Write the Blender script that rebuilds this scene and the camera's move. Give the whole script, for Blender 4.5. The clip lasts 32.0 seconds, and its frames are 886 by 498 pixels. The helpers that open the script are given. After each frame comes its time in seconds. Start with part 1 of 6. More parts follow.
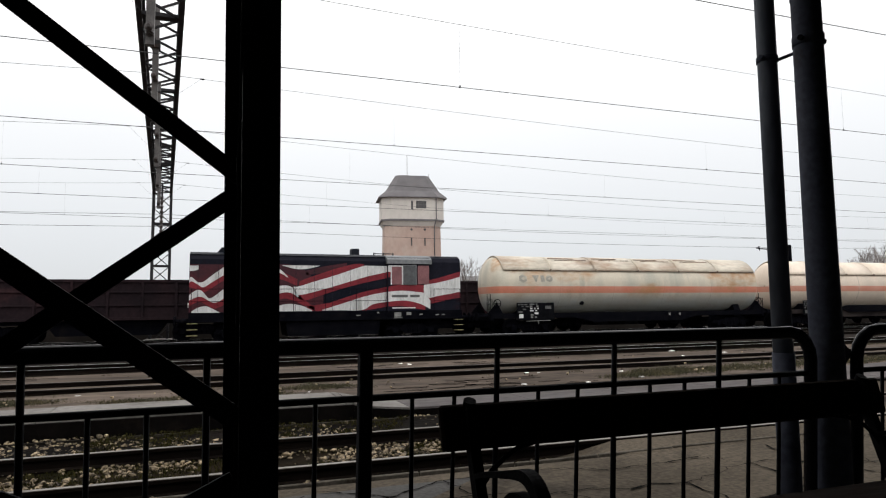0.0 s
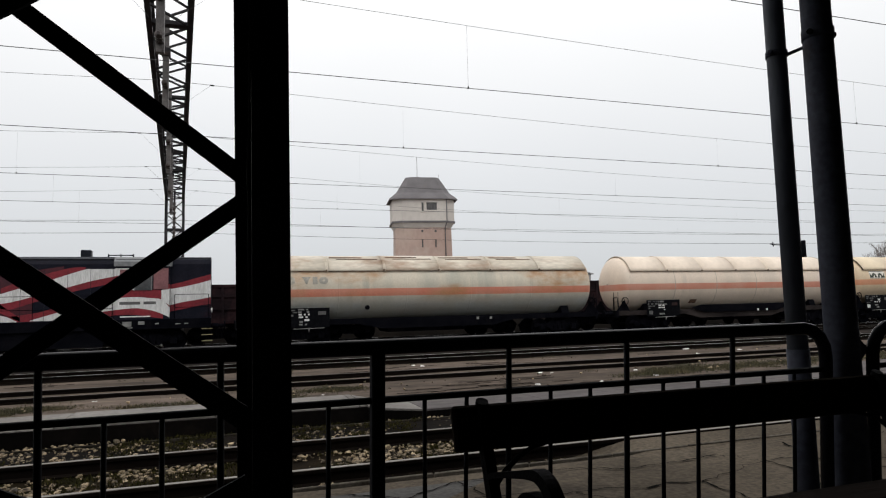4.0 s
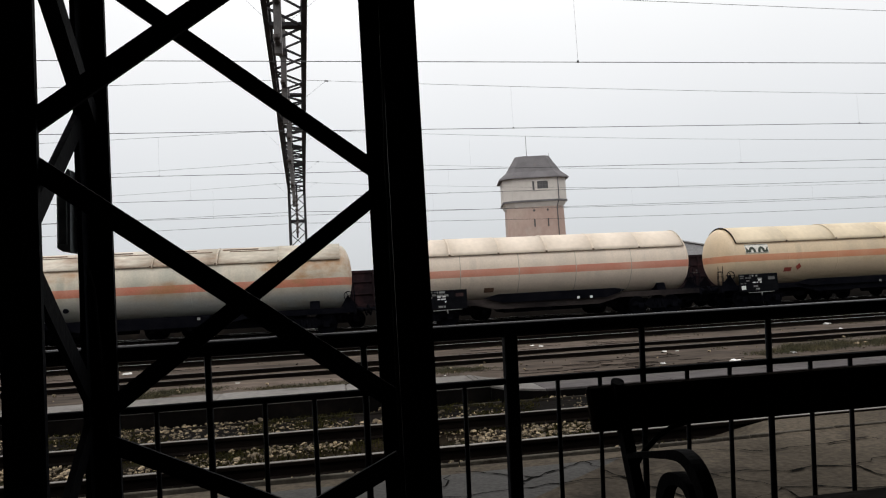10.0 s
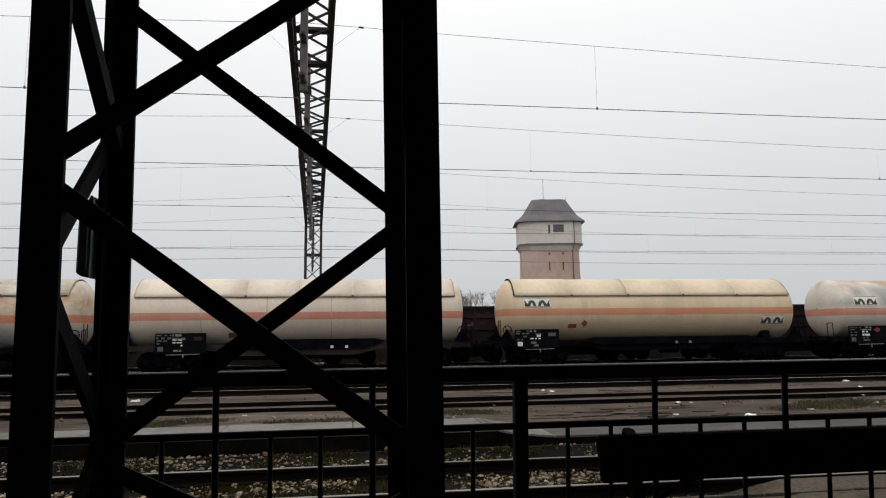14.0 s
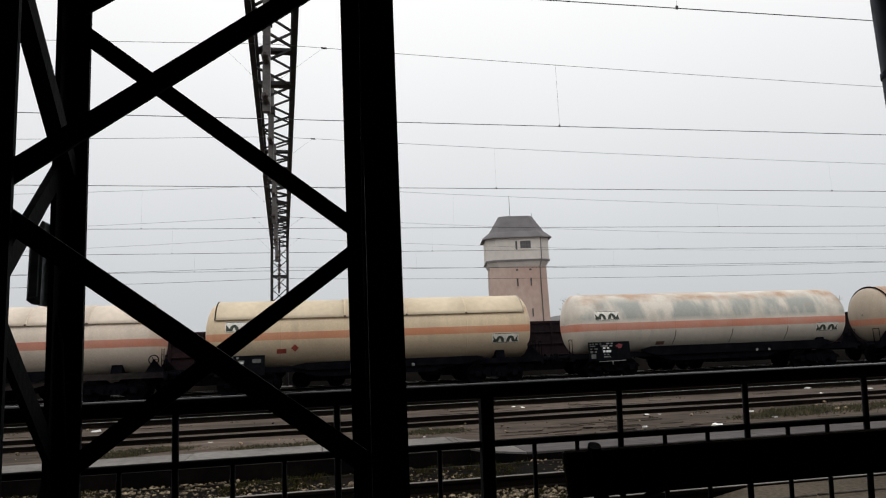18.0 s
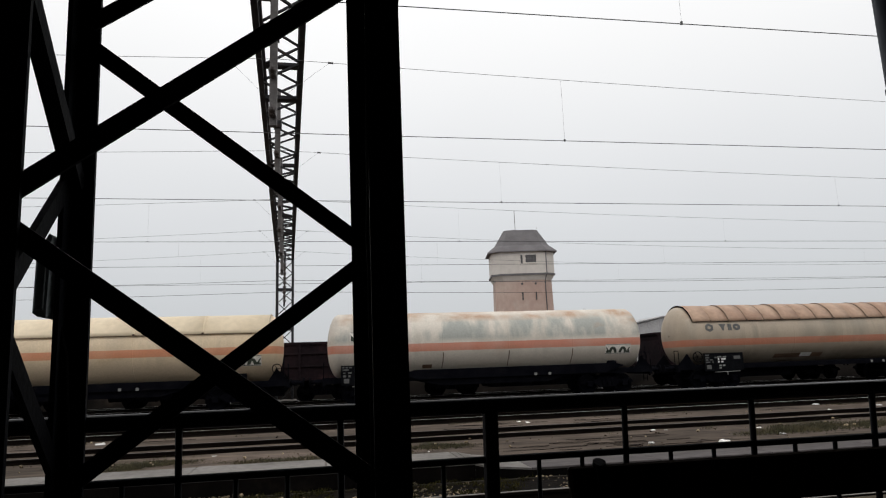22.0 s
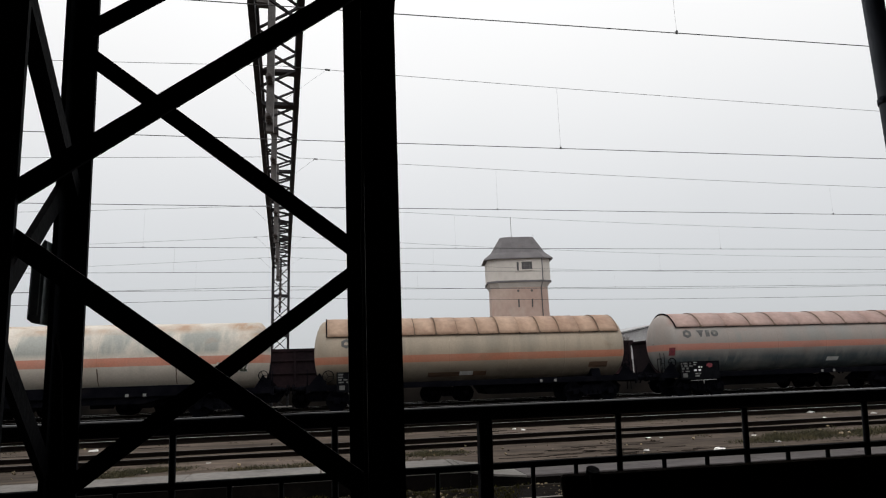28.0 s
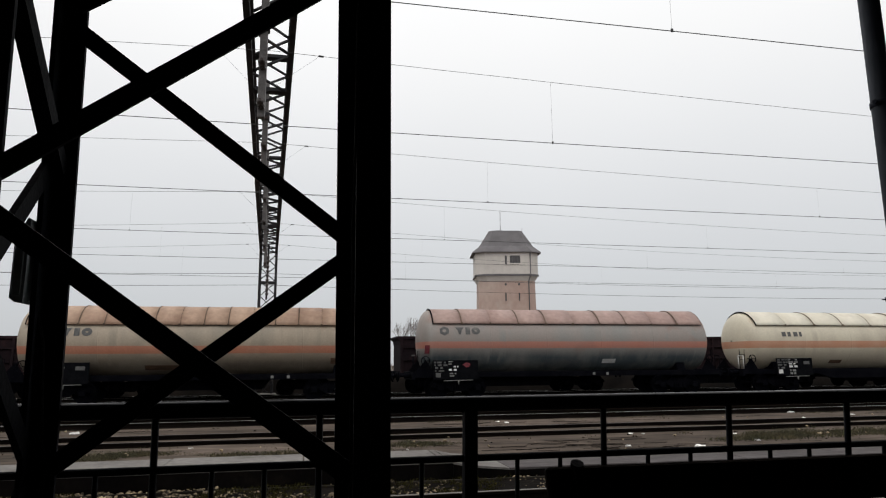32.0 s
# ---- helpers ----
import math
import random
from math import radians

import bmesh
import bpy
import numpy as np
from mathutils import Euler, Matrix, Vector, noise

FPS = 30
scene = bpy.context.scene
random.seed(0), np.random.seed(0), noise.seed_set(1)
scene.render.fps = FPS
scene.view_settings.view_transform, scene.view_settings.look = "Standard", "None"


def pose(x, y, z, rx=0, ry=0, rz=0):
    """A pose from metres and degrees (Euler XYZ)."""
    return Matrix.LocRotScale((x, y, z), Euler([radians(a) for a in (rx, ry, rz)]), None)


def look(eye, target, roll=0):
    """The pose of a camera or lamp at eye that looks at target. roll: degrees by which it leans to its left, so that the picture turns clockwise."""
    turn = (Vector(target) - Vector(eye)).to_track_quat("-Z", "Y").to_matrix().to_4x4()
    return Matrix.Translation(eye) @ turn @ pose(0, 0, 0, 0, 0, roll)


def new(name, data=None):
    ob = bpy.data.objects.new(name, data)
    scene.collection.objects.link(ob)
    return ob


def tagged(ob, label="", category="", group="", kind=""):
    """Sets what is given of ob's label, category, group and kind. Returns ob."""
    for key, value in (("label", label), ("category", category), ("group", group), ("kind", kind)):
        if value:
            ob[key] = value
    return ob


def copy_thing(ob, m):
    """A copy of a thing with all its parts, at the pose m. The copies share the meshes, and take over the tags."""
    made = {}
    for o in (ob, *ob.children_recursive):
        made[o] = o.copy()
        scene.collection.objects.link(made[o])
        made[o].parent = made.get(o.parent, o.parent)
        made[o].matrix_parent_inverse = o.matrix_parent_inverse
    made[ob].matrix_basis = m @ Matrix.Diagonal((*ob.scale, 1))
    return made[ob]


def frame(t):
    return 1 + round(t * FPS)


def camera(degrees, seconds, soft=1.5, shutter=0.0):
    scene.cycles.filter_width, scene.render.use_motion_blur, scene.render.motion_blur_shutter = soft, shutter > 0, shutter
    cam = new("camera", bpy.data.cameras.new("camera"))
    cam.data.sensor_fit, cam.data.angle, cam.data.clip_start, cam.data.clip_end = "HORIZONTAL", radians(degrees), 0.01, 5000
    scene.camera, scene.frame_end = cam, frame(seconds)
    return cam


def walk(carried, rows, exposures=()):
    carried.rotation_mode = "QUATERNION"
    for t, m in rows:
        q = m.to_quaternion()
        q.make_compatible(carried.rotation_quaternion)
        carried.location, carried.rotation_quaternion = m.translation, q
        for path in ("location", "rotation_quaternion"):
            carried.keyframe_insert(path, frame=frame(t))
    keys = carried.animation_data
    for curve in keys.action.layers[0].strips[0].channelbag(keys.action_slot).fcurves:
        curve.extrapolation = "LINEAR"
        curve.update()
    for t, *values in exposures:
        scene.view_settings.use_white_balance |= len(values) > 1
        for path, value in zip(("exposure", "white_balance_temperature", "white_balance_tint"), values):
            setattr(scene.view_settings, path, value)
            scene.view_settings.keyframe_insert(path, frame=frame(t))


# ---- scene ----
cam = camera(68.0, 32.0, 1.15)

PATH = [
    (0, pose(-0.005, 0.011, 1.098, 95.08, 0.60, -19.91)),
    (0.5, pose(-0.003, 0.008, 1.096, 95.08, 0.85, -19.60)),
    (1, pose(-0.002, 0.007, 1.097, 95.32, 1.11, -19.51)),
    (1.5, pose(-0.001, 0.007, 1.097, 95.26, 1.32, -19.56)),
    (2, pose(-0.001, 0.010, 1.097, 94.76, 1.23, -19.63)),
    (2.5, pose(-0.001, 0.010, 1.096, 94.93, 1.09, -19.47)),
    (4.5, pose(-0.003, 0.003, 1.098, 95.36, 1.54, -18.77)),
    (5, pose(0.002, 0.008, 1.098, 95.60, 2.05, -19.50)),
    (5.5, pose(-0.001, 0.003, 1.098, 95.87, 1.66, -19.31)),
    (6, pose(-0.000, 0.007, 1.098, 95.90, 1.42, -19.14)),
    (6.5, pose(-0.003, 0.003, 1.098, 95.92, 1.14, -18.93)),
    (7, pose(-0.019, -0.002, 1.100, 95.48, 1.25, -16.36)),
    (7.5, pose(-0.065, -0.032, 1.105, 96.76, -0.00, -10.96)),
    (8, pose(-0.086, -0.050, 1.106, 96.69, 0.81, -7.00)),
    (8.5, pose(-0.077, -0.037, 1.111, 93.40, 2.81, -7.13)),
    (9, pose(-0.063, -0.022, 1.108, 92.58, 4.21, -9.52)),
    (9.5, pose(-0.066, -0.024, 1.109, 93.69, 3.74, -9.13)),
    (10, pose(-0.067, -0.027, 1.108, 93.94, 3.08, -8.92)),
    (10.5, pose(-0.068, -0.029, 1.106, 94.15, 2.65, -8.11)),
    (11, pose(-0.066, -0.031, 1.109, 95.10, 2.74, -8.12)),
    (11.5, pose(-0.070, -0.038, 1.108, 96.90, 0.53, -8.16)),
    (12, pose(-0.068, -0.029, 1.107, 97.06, 0.19, -8.52)),
    (12.5, pose(-0.072, -0.043, 1.103, 97.56, 0.35, -8.40)),
    (13, pose(-0.070, -0.041, 1.104, 97.41, 0.80, -8.56)),
    (13.5, pose(-0.072, -0.040, 1.104, 97.30, 0.32, -7.88)),
    (14, pose(-0.067, -0.030, 1.109, 97.40, 0.68, -7.91)),
    (14.5, pose(-0.064, -0.029, 1.107, 97.59, 0.94, -8.21)),
    (16.5, pose(-0.051, -0.031, 1.110, 98.41, 1.99, -9.09)),
    (17, pose(-0.042, -0.024, 1.109, 98.17, 2.76, -10.69)),
    (17.5, pose(-0.043, -0.029, 1.110, 98.42, 2.78, -10.60)),
    (18, pose(-0.048, -0.032, 1.110, 98.92, 2.26, -10.49)),
    (18.5, pose(-0.044, -0.030, 1.111, 99.15, 2.52, -10.43)),
    (19, pose(-0.046, -0.033, 1.112, 99.37, 2.21, -10.18)),
    (19.5, pose(-0.045, -0.031, 1.110, 99.48, 2.35, -10.28)),
    (20, pose(-0.046, -0.035, 1.111, 99.61, 2.18, -10.18)),
    (20.5, pose(-0.048, -0.034, 1.110, 99.84, 2.23, -10.17)),
    (21, pose(-0.045, -0.034, 1.109, 99.99, 2.14, -10.25)),
    (21.5, pose(-0.045, -0.035, 1.112, 100.08, 2.21, -10.14)),
    (22, pose(-0.046, -0.034, 1.111, 100.13, 2.01, -10.07)),
    (22.5, pose(-0.047, -0.034, 1.110, 100.24, 1.91, -10.18)),
    (23, pose(-0.048, -0.037, 1.110, 100.28, 1.59, -9.54)),
    (23.5, pose(-0.049, -0.035, 1.110, 100.09, 1.33, -9.47)),
    (24, pose(-0.048, -0.030, 1.108, 99.22, 1.12, -9.48)),
    (24.5, pose(-0.048, -0.029, 1.109, 99.22, 1.11, -9.60)),
    (26.5, pose(-0.045, -0.027, 1.108, 99.35, 1.22, -9.78)),
    (27, pose(-0.043, -0.052, 1.118, 101.79, 2.59, -9.40)),
    (27.5, pose(-0.043, -0.049, 1.114, 100.92, 1.74, -9.98)),
    (28, pose(-0.043, -0.045, 1.112, 100.70, 1.86, -10.43)),
    (28.5, pose(-0.040, -0.037, 1.111, 99.63, 2.18, -10.80)),
    (29, pose(-0.040, -0.036, 1.111, 99.57, 2.03, -10.80)),
    (29.5, pose(-0.040, -0.037, 1.111, 99.69, 1.65, -10.52)),
    (30, pose(-0.042, -0.035, 1.111, 99.95, 1.32, -10.72)),
    (30.5, pose(-0.038, -0.036, 1.110, 100.13, 1.57, -11.53)),
    (31, pose(-0.042, -0.035, 1.110, 100.41, 1.37, -11.47)),
    (31.5, pose(-0.047, -0.036, 1.109, 100.30, 0.69, -11.38)),
    (32, pose(-0.047, -0.029, 1.109, 99.95, 0.42, -11.70)),
]
walk(cam, PATH, [(0, 0.24), (1, 0.07), (2.5, 0.07), (4.5, 0.02), (9, 0.03), (12, -0.06), (18, -0.13), (32, -0.14)])

# ---- light ----
world = bpy.data.worlds.new("overcast")
scene.world = world
world.use_nodes = True
wn, wl = world.node_tree.nodes, world.node_tree.links
wn.clear()
w_out, w_bg = wn.new("ShaderNodeOutputWorld"), wn.new("ShaderNodeBackground")
w_co, w_sep = wn.new("ShaderNodeTexCoord"), wn.new("ShaderNodeSeparateXYZ")
w_map = wn.new("ShaderNodeMapRange")
w_map.inputs["From Min"].default_value, w_map.inputs["From Max"].default_value = 0.0, 1.0
w_map.inputs["To Min"].default_value, w_map.inputs["To Max"].default_value = 0.60, 1.55
w_ramp = wn.new("ShaderNodeValToRGB")
w_ramp.color_ramp.elements[0].color, w_ramp.color_ramp.elements[1].color = (0.93, 0.96, 1.0, 1), (1.0, 1.0, 1.0, 1)
w_ramp.color_ramp.elements[1].position = 0.45
w_noise = wn.new("ShaderNodeTexNoise")
w_noise.inputs["Scale"].default_value, w_noise.inputs["Detail"].default_value = 1.6, 3.0
w_cloud = wn.new("ShaderNodeMapRange")
w_cloud.inputs["To Min"].default_value, w_cloud.inputs["To Max"].default_value = 0.93, 1.07
w_mul, w_scale = wn.new("ShaderNodeMath"), wn.new("ShaderNodeVectorMath")
w_mul.operation, w_scale.operation = "MULTIPLY", "SCALE"
w_sky = wn.new("ShaderNodeTexSky")
w_sky.sky_type, w_sky.sun_disc = "NISHITA", False
w_sky.sun_elevation, w_sky.sun_rotation = radians(28), radians(200)
w_add = wn.new("ShaderNodeMix")
w_add.data_type, w_add.blend_type = "RGBA", "ADD"
w_add.inputs["Factor"].default_value = 0.004
wl.new(w_co.outputs["Generated"], w_sep.inputs[0])
wl.new(w_co.outputs["Generated"], w_noise.inputs["Vector"])
wl.new(w_noise.outputs["Fac"], w_cloud.inputs["Value"])
wl.new(w_sep.outputs["Z"], w_map.inputs["Value"])
wl.new(w_sep.outputs["Z"], w_ramp.inputs["Fac"])
wl.new(w_map.outputs["Result"], w_mul.inputs[0])
wl.new(w_cloud.outputs["Result"], w_mul.inputs[1])
wl.new(w_ramp.outputs["Color"], w_scale.inputs[0])
wl.new(w_mul.outputs["Value"], w_scale.inputs["Scale"])
wl.new(w_scale.outputs["Vector"], w_add.inputs[6])
wl.new(w_sky.outputs["Color"], w_add.inputs[7])
wl.new(w_add.outputs[2], w_bg.inputs["Color"])
wl.new(w_bg.outputs["Background"], w_out.inputs["Surface"])

sun = new("sun", bpy.data.lights.new("sun", "SUN"))
sun.data.energy, sun.data.angle, sun.data.color = 0.6, radians(40), (1.0, 0.97, 0.93)
sun.matrix_world = look((0, 0, 60), (22, 34, 0))

# ---- materials ----


def mat(name, c1, c2, scale=4.0, rough=0.8, metal=0.0, bump=0.15, c3=None, fine=8.0, amount=0.5, stretch=(1, 1, 1), per=None, spec=0.5, grain=(0.82, 1.18)):
    """A surface of two colours mixed by large noise, fine grain over it, a third colour as stains, and relief. per: 'object' or
    'island' varies its brightness piece by piece."""
    m = bpy.data.materials.new(name)
    m.use_nodes = True
    n, l = m.node_tree.nodes, m.node_tree.links
    b = n["Principled BSDF"]
    b.inputs["Roughness"].default_value, b.inputs["Metallic"].default_value = rough, metal
    b.inputs["Specular IOR Level"].default_value = spec
    co, mp = n.new("ShaderNodeTexCoord"), n.new("ShaderNodeMapping")
    mp.inputs["Scale"].default_value = stretch
    l.new(co.outputs["Object"], mp.inputs["Vector"])
    big, small = n.new("ShaderNodeTexNoise"), n.new("ShaderNodeTexNoise")
    for tex, s, d in ((big, scale, 5), (small, scale * fine, 4)):
        tex.inputs["Scale"].default_value, tex.inputs["Detail"].default_value = s, d
        l.new(mp.outputs["Vector"], tex.inputs["Vector"])
    ramp = n.new("ShaderNodeValToRGB")
    ramp.color_ramp.elements[0].position, ramp.color_ramp.elements[1].position = 0.35, 0.65
    ramp.color_ramp.elements[0].color, ramp.color_ramp.elements[1].color = (*c1, 1), (*c2, 1)
    l.new(big.outputs["Fac"], ramp.inputs["Fac"])
    col = ramp.outputs["Color"]
    if c3:
        st = n.new("ShaderNodeTexNoise")
        st.inputs["Scale"].default_value, st.inputs["Detail"].default_value = scale * 0.55, 7
        st.inputs["Roughness"].default_value = 0.65
        off = n.new("ShaderNodeVectorMath")
        off.operation = "ADD"
        off.inputs[1].default_value = (7.3, 2.1, 4.4)
        l.new(mp.outputs["Vector"], off.inputs[0])
        l.new(off.outputs[0], st.inputs["Vector"])
        rr = n.new("ShaderNodeMapRange")
        rr.inputs["From Min"].default_value, rr.inputs["From Max"].default_value = 0.68 - 0.3 * amount, 0.78 - 0.2 * amount
        l.new(st.outputs["Fac"], rr.inputs["Value"])
        mx = n.new("ShaderNodeMix")
        mx.data_type = "RGBA"
        l.new(rr.outputs["Result"], mx.inputs["Factor"])
        l.new(col, mx.inputs[6])
        mx.inputs[7].default_value = (*c3, 1)
        col = mx.outputs[2]
    hs = n.new("ShaderNodeHueSaturation")
    gr = n.new("ShaderNodeMapRange")
    gr.inputs["To Min"].default_value, gr.inputs["To Max"].default_value = grain
    gr.inputs["From Min"].default_value, gr.inputs["From Max"].default_value = 0.3, 0.7
    l.new(small.outputs["Fac"], gr.inputs["Value"])
    val = gr.outputs["Result"]
    if per:
        src = n.new("ShaderNodeObjectInfo").outputs["Random"] if per == "object" else n.new("ShaderNodeNewGeometry").outputs["Random Per Island"]
        pr = n.new("ShaderNodeMapRange")
        pr.inputs["To Min"].default_value, pr.inputs["To Max"].default_value = 0.35, 1.5
        l.new(src, pr.inputs["Value"])
        mu = n.new("ShaderNodeMath")
        mu.operation = "MULTIPLY"
        l.new(val, mu.inputs[0])
        l.new(pr.outputs["Result"], mu.inputs[1])
        val = mu.outputs[0]
    l.new(val, hs.inputs["Value"])
    l.new(col, hs.inputs["Color"])
    l.new(hs.outputs["Color"], b.inputs["Base Color"])
    if bump:
        bp = n.new("ShaderNodeBump")
        bp.inputs["Strength"].default_value, bp.inputs["Distance"].default_value = bump, 0.02
        l.new(small.outputs["Fac"], bp.inputs["Height"])
        l.new(bp.outputs["Normal"], b.inputs["Normal"])
    return m


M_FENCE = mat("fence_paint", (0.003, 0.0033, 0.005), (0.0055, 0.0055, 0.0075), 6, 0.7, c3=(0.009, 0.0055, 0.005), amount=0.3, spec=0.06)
# Pillar's copy of the fence paint, lifted bluish: glare is put into it.
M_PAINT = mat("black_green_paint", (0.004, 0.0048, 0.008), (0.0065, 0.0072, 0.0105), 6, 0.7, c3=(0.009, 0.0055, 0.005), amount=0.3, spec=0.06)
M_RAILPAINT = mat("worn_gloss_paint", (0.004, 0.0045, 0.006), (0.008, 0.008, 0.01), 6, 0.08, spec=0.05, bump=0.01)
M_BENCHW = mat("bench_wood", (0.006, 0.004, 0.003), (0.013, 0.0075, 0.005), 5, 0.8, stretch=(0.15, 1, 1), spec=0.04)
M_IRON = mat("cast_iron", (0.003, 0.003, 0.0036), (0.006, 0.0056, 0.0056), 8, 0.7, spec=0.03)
# Pipe and pole are lifted: veiling glare on them is in the colour.
M_PIPE = mat("zinc_pipe", (0.06, 0.066, 0.082), (0.088, 0.096, 0.115), 3, 0.7, metal=0.0, spec=0.3, stretch=(1, 1, 0.3))
M_POLE = mat("pole_paint", (0.036, 0.039, 0.054), (0.054, 0.057, 0.074), 4, 0.75, c3=(0.018, 0.012, 0.009), amount=0.2, spec=0.12)
M_BOXGREY = mat("grey_sheet_metal", (0.20, 0.225, 0.235), (0.28, 0.305, 0.315), 3, 0.6, spec=0.2, bump=0.03)
M_PATCH = mat("grey_patch_surface", (0.050, 0.0475, 0.0445), (0.066, 0.063, 0.0595), 1.1, 0.85, c3=(0.038, 0.036, 0.033), amount=0.4, fine=24, bump=0.2, spec=0.1, grain=(0.8, 1.2))
# Near-black because the face's deep shade is put into this brick colour.
M_PLATFACE = mat("shaded_brick_face", (0.0025, 0.002, 0.0018), (0.0055, 0.0045, 0.004), 2.0, 0.9, c3=(0.013, 0.010, 0.008), amount=0.3, spec=0.04)
# Floor kept dark to limit light bounced onto fence, bench and pillar.
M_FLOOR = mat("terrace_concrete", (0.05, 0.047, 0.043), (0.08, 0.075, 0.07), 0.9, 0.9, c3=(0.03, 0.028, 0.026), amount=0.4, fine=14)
M_CONC = mat("concrete", (0.14, 0.13, 0.12), (0.20, 0.187, 0.174), 0.9, 0.9, c3=(0.06, 0.053, 0.045), amount=0.5, fine=14, spec=0.1, grain=(0.82, 1.16))
M_ASPH = mat("asphalt", (0.053, 0.043, 0.0315), (0.09, 0.073, 0.054), 0.7, 0.9, c3=(0.012, 0.010, 0.0085), amount=0.5, fine=30, bump=0.3, spec=0.06, grain=(0.7, 1.3))
M_CRACK = mat("crack_dirt", (0.002, 0.0018, 0.0015), (0.005, 0.0045, 0.0035), 6, 0.95, spec=0.02)
M_GROUND = mat("yard_soil", (0.050, 0.0385, 0.030), (0.104, 0.080, 0.064), 0.45, 0.95, c3=(0.024, 0.02, 0.013), amount=0.42, fine=9, bump=0.6, spec=0.08, stretch=(0.35, 1, 1), grain=(0.6, 1.4))
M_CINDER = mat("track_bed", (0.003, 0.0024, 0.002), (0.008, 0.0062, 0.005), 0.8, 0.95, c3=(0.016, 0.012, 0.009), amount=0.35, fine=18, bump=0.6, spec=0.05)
# Darker than plain cinders: the shade under the trains is in this colour.
M_SHADEBED = mat("shaded_cinders", (0.014, 0.0118, 0.0105), (0.029, 0.0242, 0.0215), 0.8, 0.95, fine=18, bump=0.6, spec=0.02)
M_STONE = mat("ballast_stone", (0.026, 0.017, 0.010), (0.36, 0.275, 0.17), 16, 0.85, per="island", bump=0.3)
M_CLOD = mat("soil_clod", (0.02, 0.014, 0.010), (0.075, 0.054, 0.04), 7, 0.95, per="island", spec=0.05)
M_MOSS = mat("dark_moss", (0.019, 0.018, 0.005), (0.044, 0.038, 0.011), 4, 0.95, per="island", bump=0, spec=0.05)
M_GRASS = mat("winter_grass", (0.034, 0.034, 0.012), (0.072, 0.058, 0.025), 1.5, 0.9, per="island", bump=0)
M_RAIL = mat("rail_steel", (0.004, 0.003, 0.0026), (0.009, 0.0065, 0.005), 4, 0.85, stretch=(0.2, 1, 1), spec=0.04)
M_RAILDULL = mat("dull_running_face", (0.05, 0.042, 0.036), (0.085, 0.074, 0.066), 3, 0.6, stretch=(0.1, 1, 1), bump=0.05, spec=0.3)
M_RAILWORN = mat("worn_running_face", (0.13, 0.115, 0.10), (0.21, 0.19, 0.17), 3, 0.55, stretch=(0.1, 1, 1), bump=0.05, spec=0.3)
M_RAILTOP = mat("rail_running_face", (0.42, 0.41, 0.40), (0.55, 0.54, 0.53), 3, 0.35, metal=0.95, stretch=(0.1, 1, 1), bump=0.05)
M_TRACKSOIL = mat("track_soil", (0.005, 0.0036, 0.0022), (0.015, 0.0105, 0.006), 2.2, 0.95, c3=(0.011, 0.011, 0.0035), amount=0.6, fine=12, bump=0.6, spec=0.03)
M_PAVE = mat("worn_paving", (0.068, 0.060, 0.059), (0.10, 0.09, 0.0885), 0.8, 0.9, c3=(0.055, 0.047, 0.042), amount=0.4, fine=14, spec=0.1, stretch=(0.4, 1, 1), grain=(0.75, 1.2))
M_KERB = mat("grimy_kerb", (0.06, 0.052, 0.042), (0.11, 0.097, 0.08), 3, 0.9, c3=(0.025, 0.02, 0.014), amount=0.5, spec=0.1)
M_OLDWOOD = mat("grey_old_wood", (0.018, 0.015, 0.012), (0.05, 0.043, 0.036), 2, 0.9, c3=(0.008, 0.007, 0.005), amount=0.6, spec=0.05, stretch=(0.2, 1, 1))
M_SEAM = mat("grimy_seam", (0.38, 0.325, 0.26), (0.48, 0.42, 0.34), 3, 0.7, bump=0)
M_UNDER = mat("underframe_black", (0.0022, 0.0024, 0.004), (0.005, 0.005, 0.0068), 2.5, 0.85, c3=(0.009, 0.0078, 0.008), amount=0.3, spec=0.015)
M_FRAMEDUST = mat("dusty_frame", (0.022, 0.018, 0.0175), (0.04, 0.033, 0.031), 1.2, 0.9, c3=(0.008, 0.007, 0.008), amount=0.5, spec=0.03, stretch=(0.4, 1, 1))
M_SLOT = mat("rusty_slot", (0.06, 0.032, 0.018), (0.15, 0.08, 0.045), 3, 0.9, bump=0, stretch=(0.3, 1, 1))
M_STREAK = mat("rust_streak", (0.07, 0.045, 0.03), (0.16, 0.11, 0.075), 2, 0.8, bump=0, stretch=(1, 1, 0.2))
M_BROWN = mat("oxide_brown", (0.022, 0.011, 0.011), (0.04, 0.019, 0.018), 1.2, 0.75, c3=(0.02, 0.015, 0.014), amount=0.5, spec=0.2)
M_GOND = mat("gondola_paint", (0.0145, 0.0105, 0.0125), (0.023, 0.0142, 0.0162), 0.7, 0.85, c3=(0.048, 0.023, 0.025), amount=0.35, spec=0.05)
M_WHITE = mat("white_lettering", (0.6, 0.6, 0.58), (0.72, 0.72, 0.7), 5, 0.6, bump=0)
M_GREYWHITE = mat("soiled_white", (0.13, 0.13, 0.125), (0.22, 0.22, 0.21), 6, 0.7, bump=0)
M_GREYMARK = mat("faded_grey_mark", (0.06, 0.06, 0.06), (0.10, 0.098, 0.095), 2, 0.6, c3=(0.17, 0.16, 0.145), amount=0.3, bump=0)
M_FADEDMARK = mat("worn_off_mark", (0.24, 0.23, 0.2), (0.34, 0.32, 0.28), 3, 0.7, c3=(0.46, 0.43, 0.36), amount=0.5, bump=0)
M_BADGE = mat("badge_plate", (0.66, 0.63, 0.57), (0.74, 0.71, 0.65), 2, 0.6, bump=0)
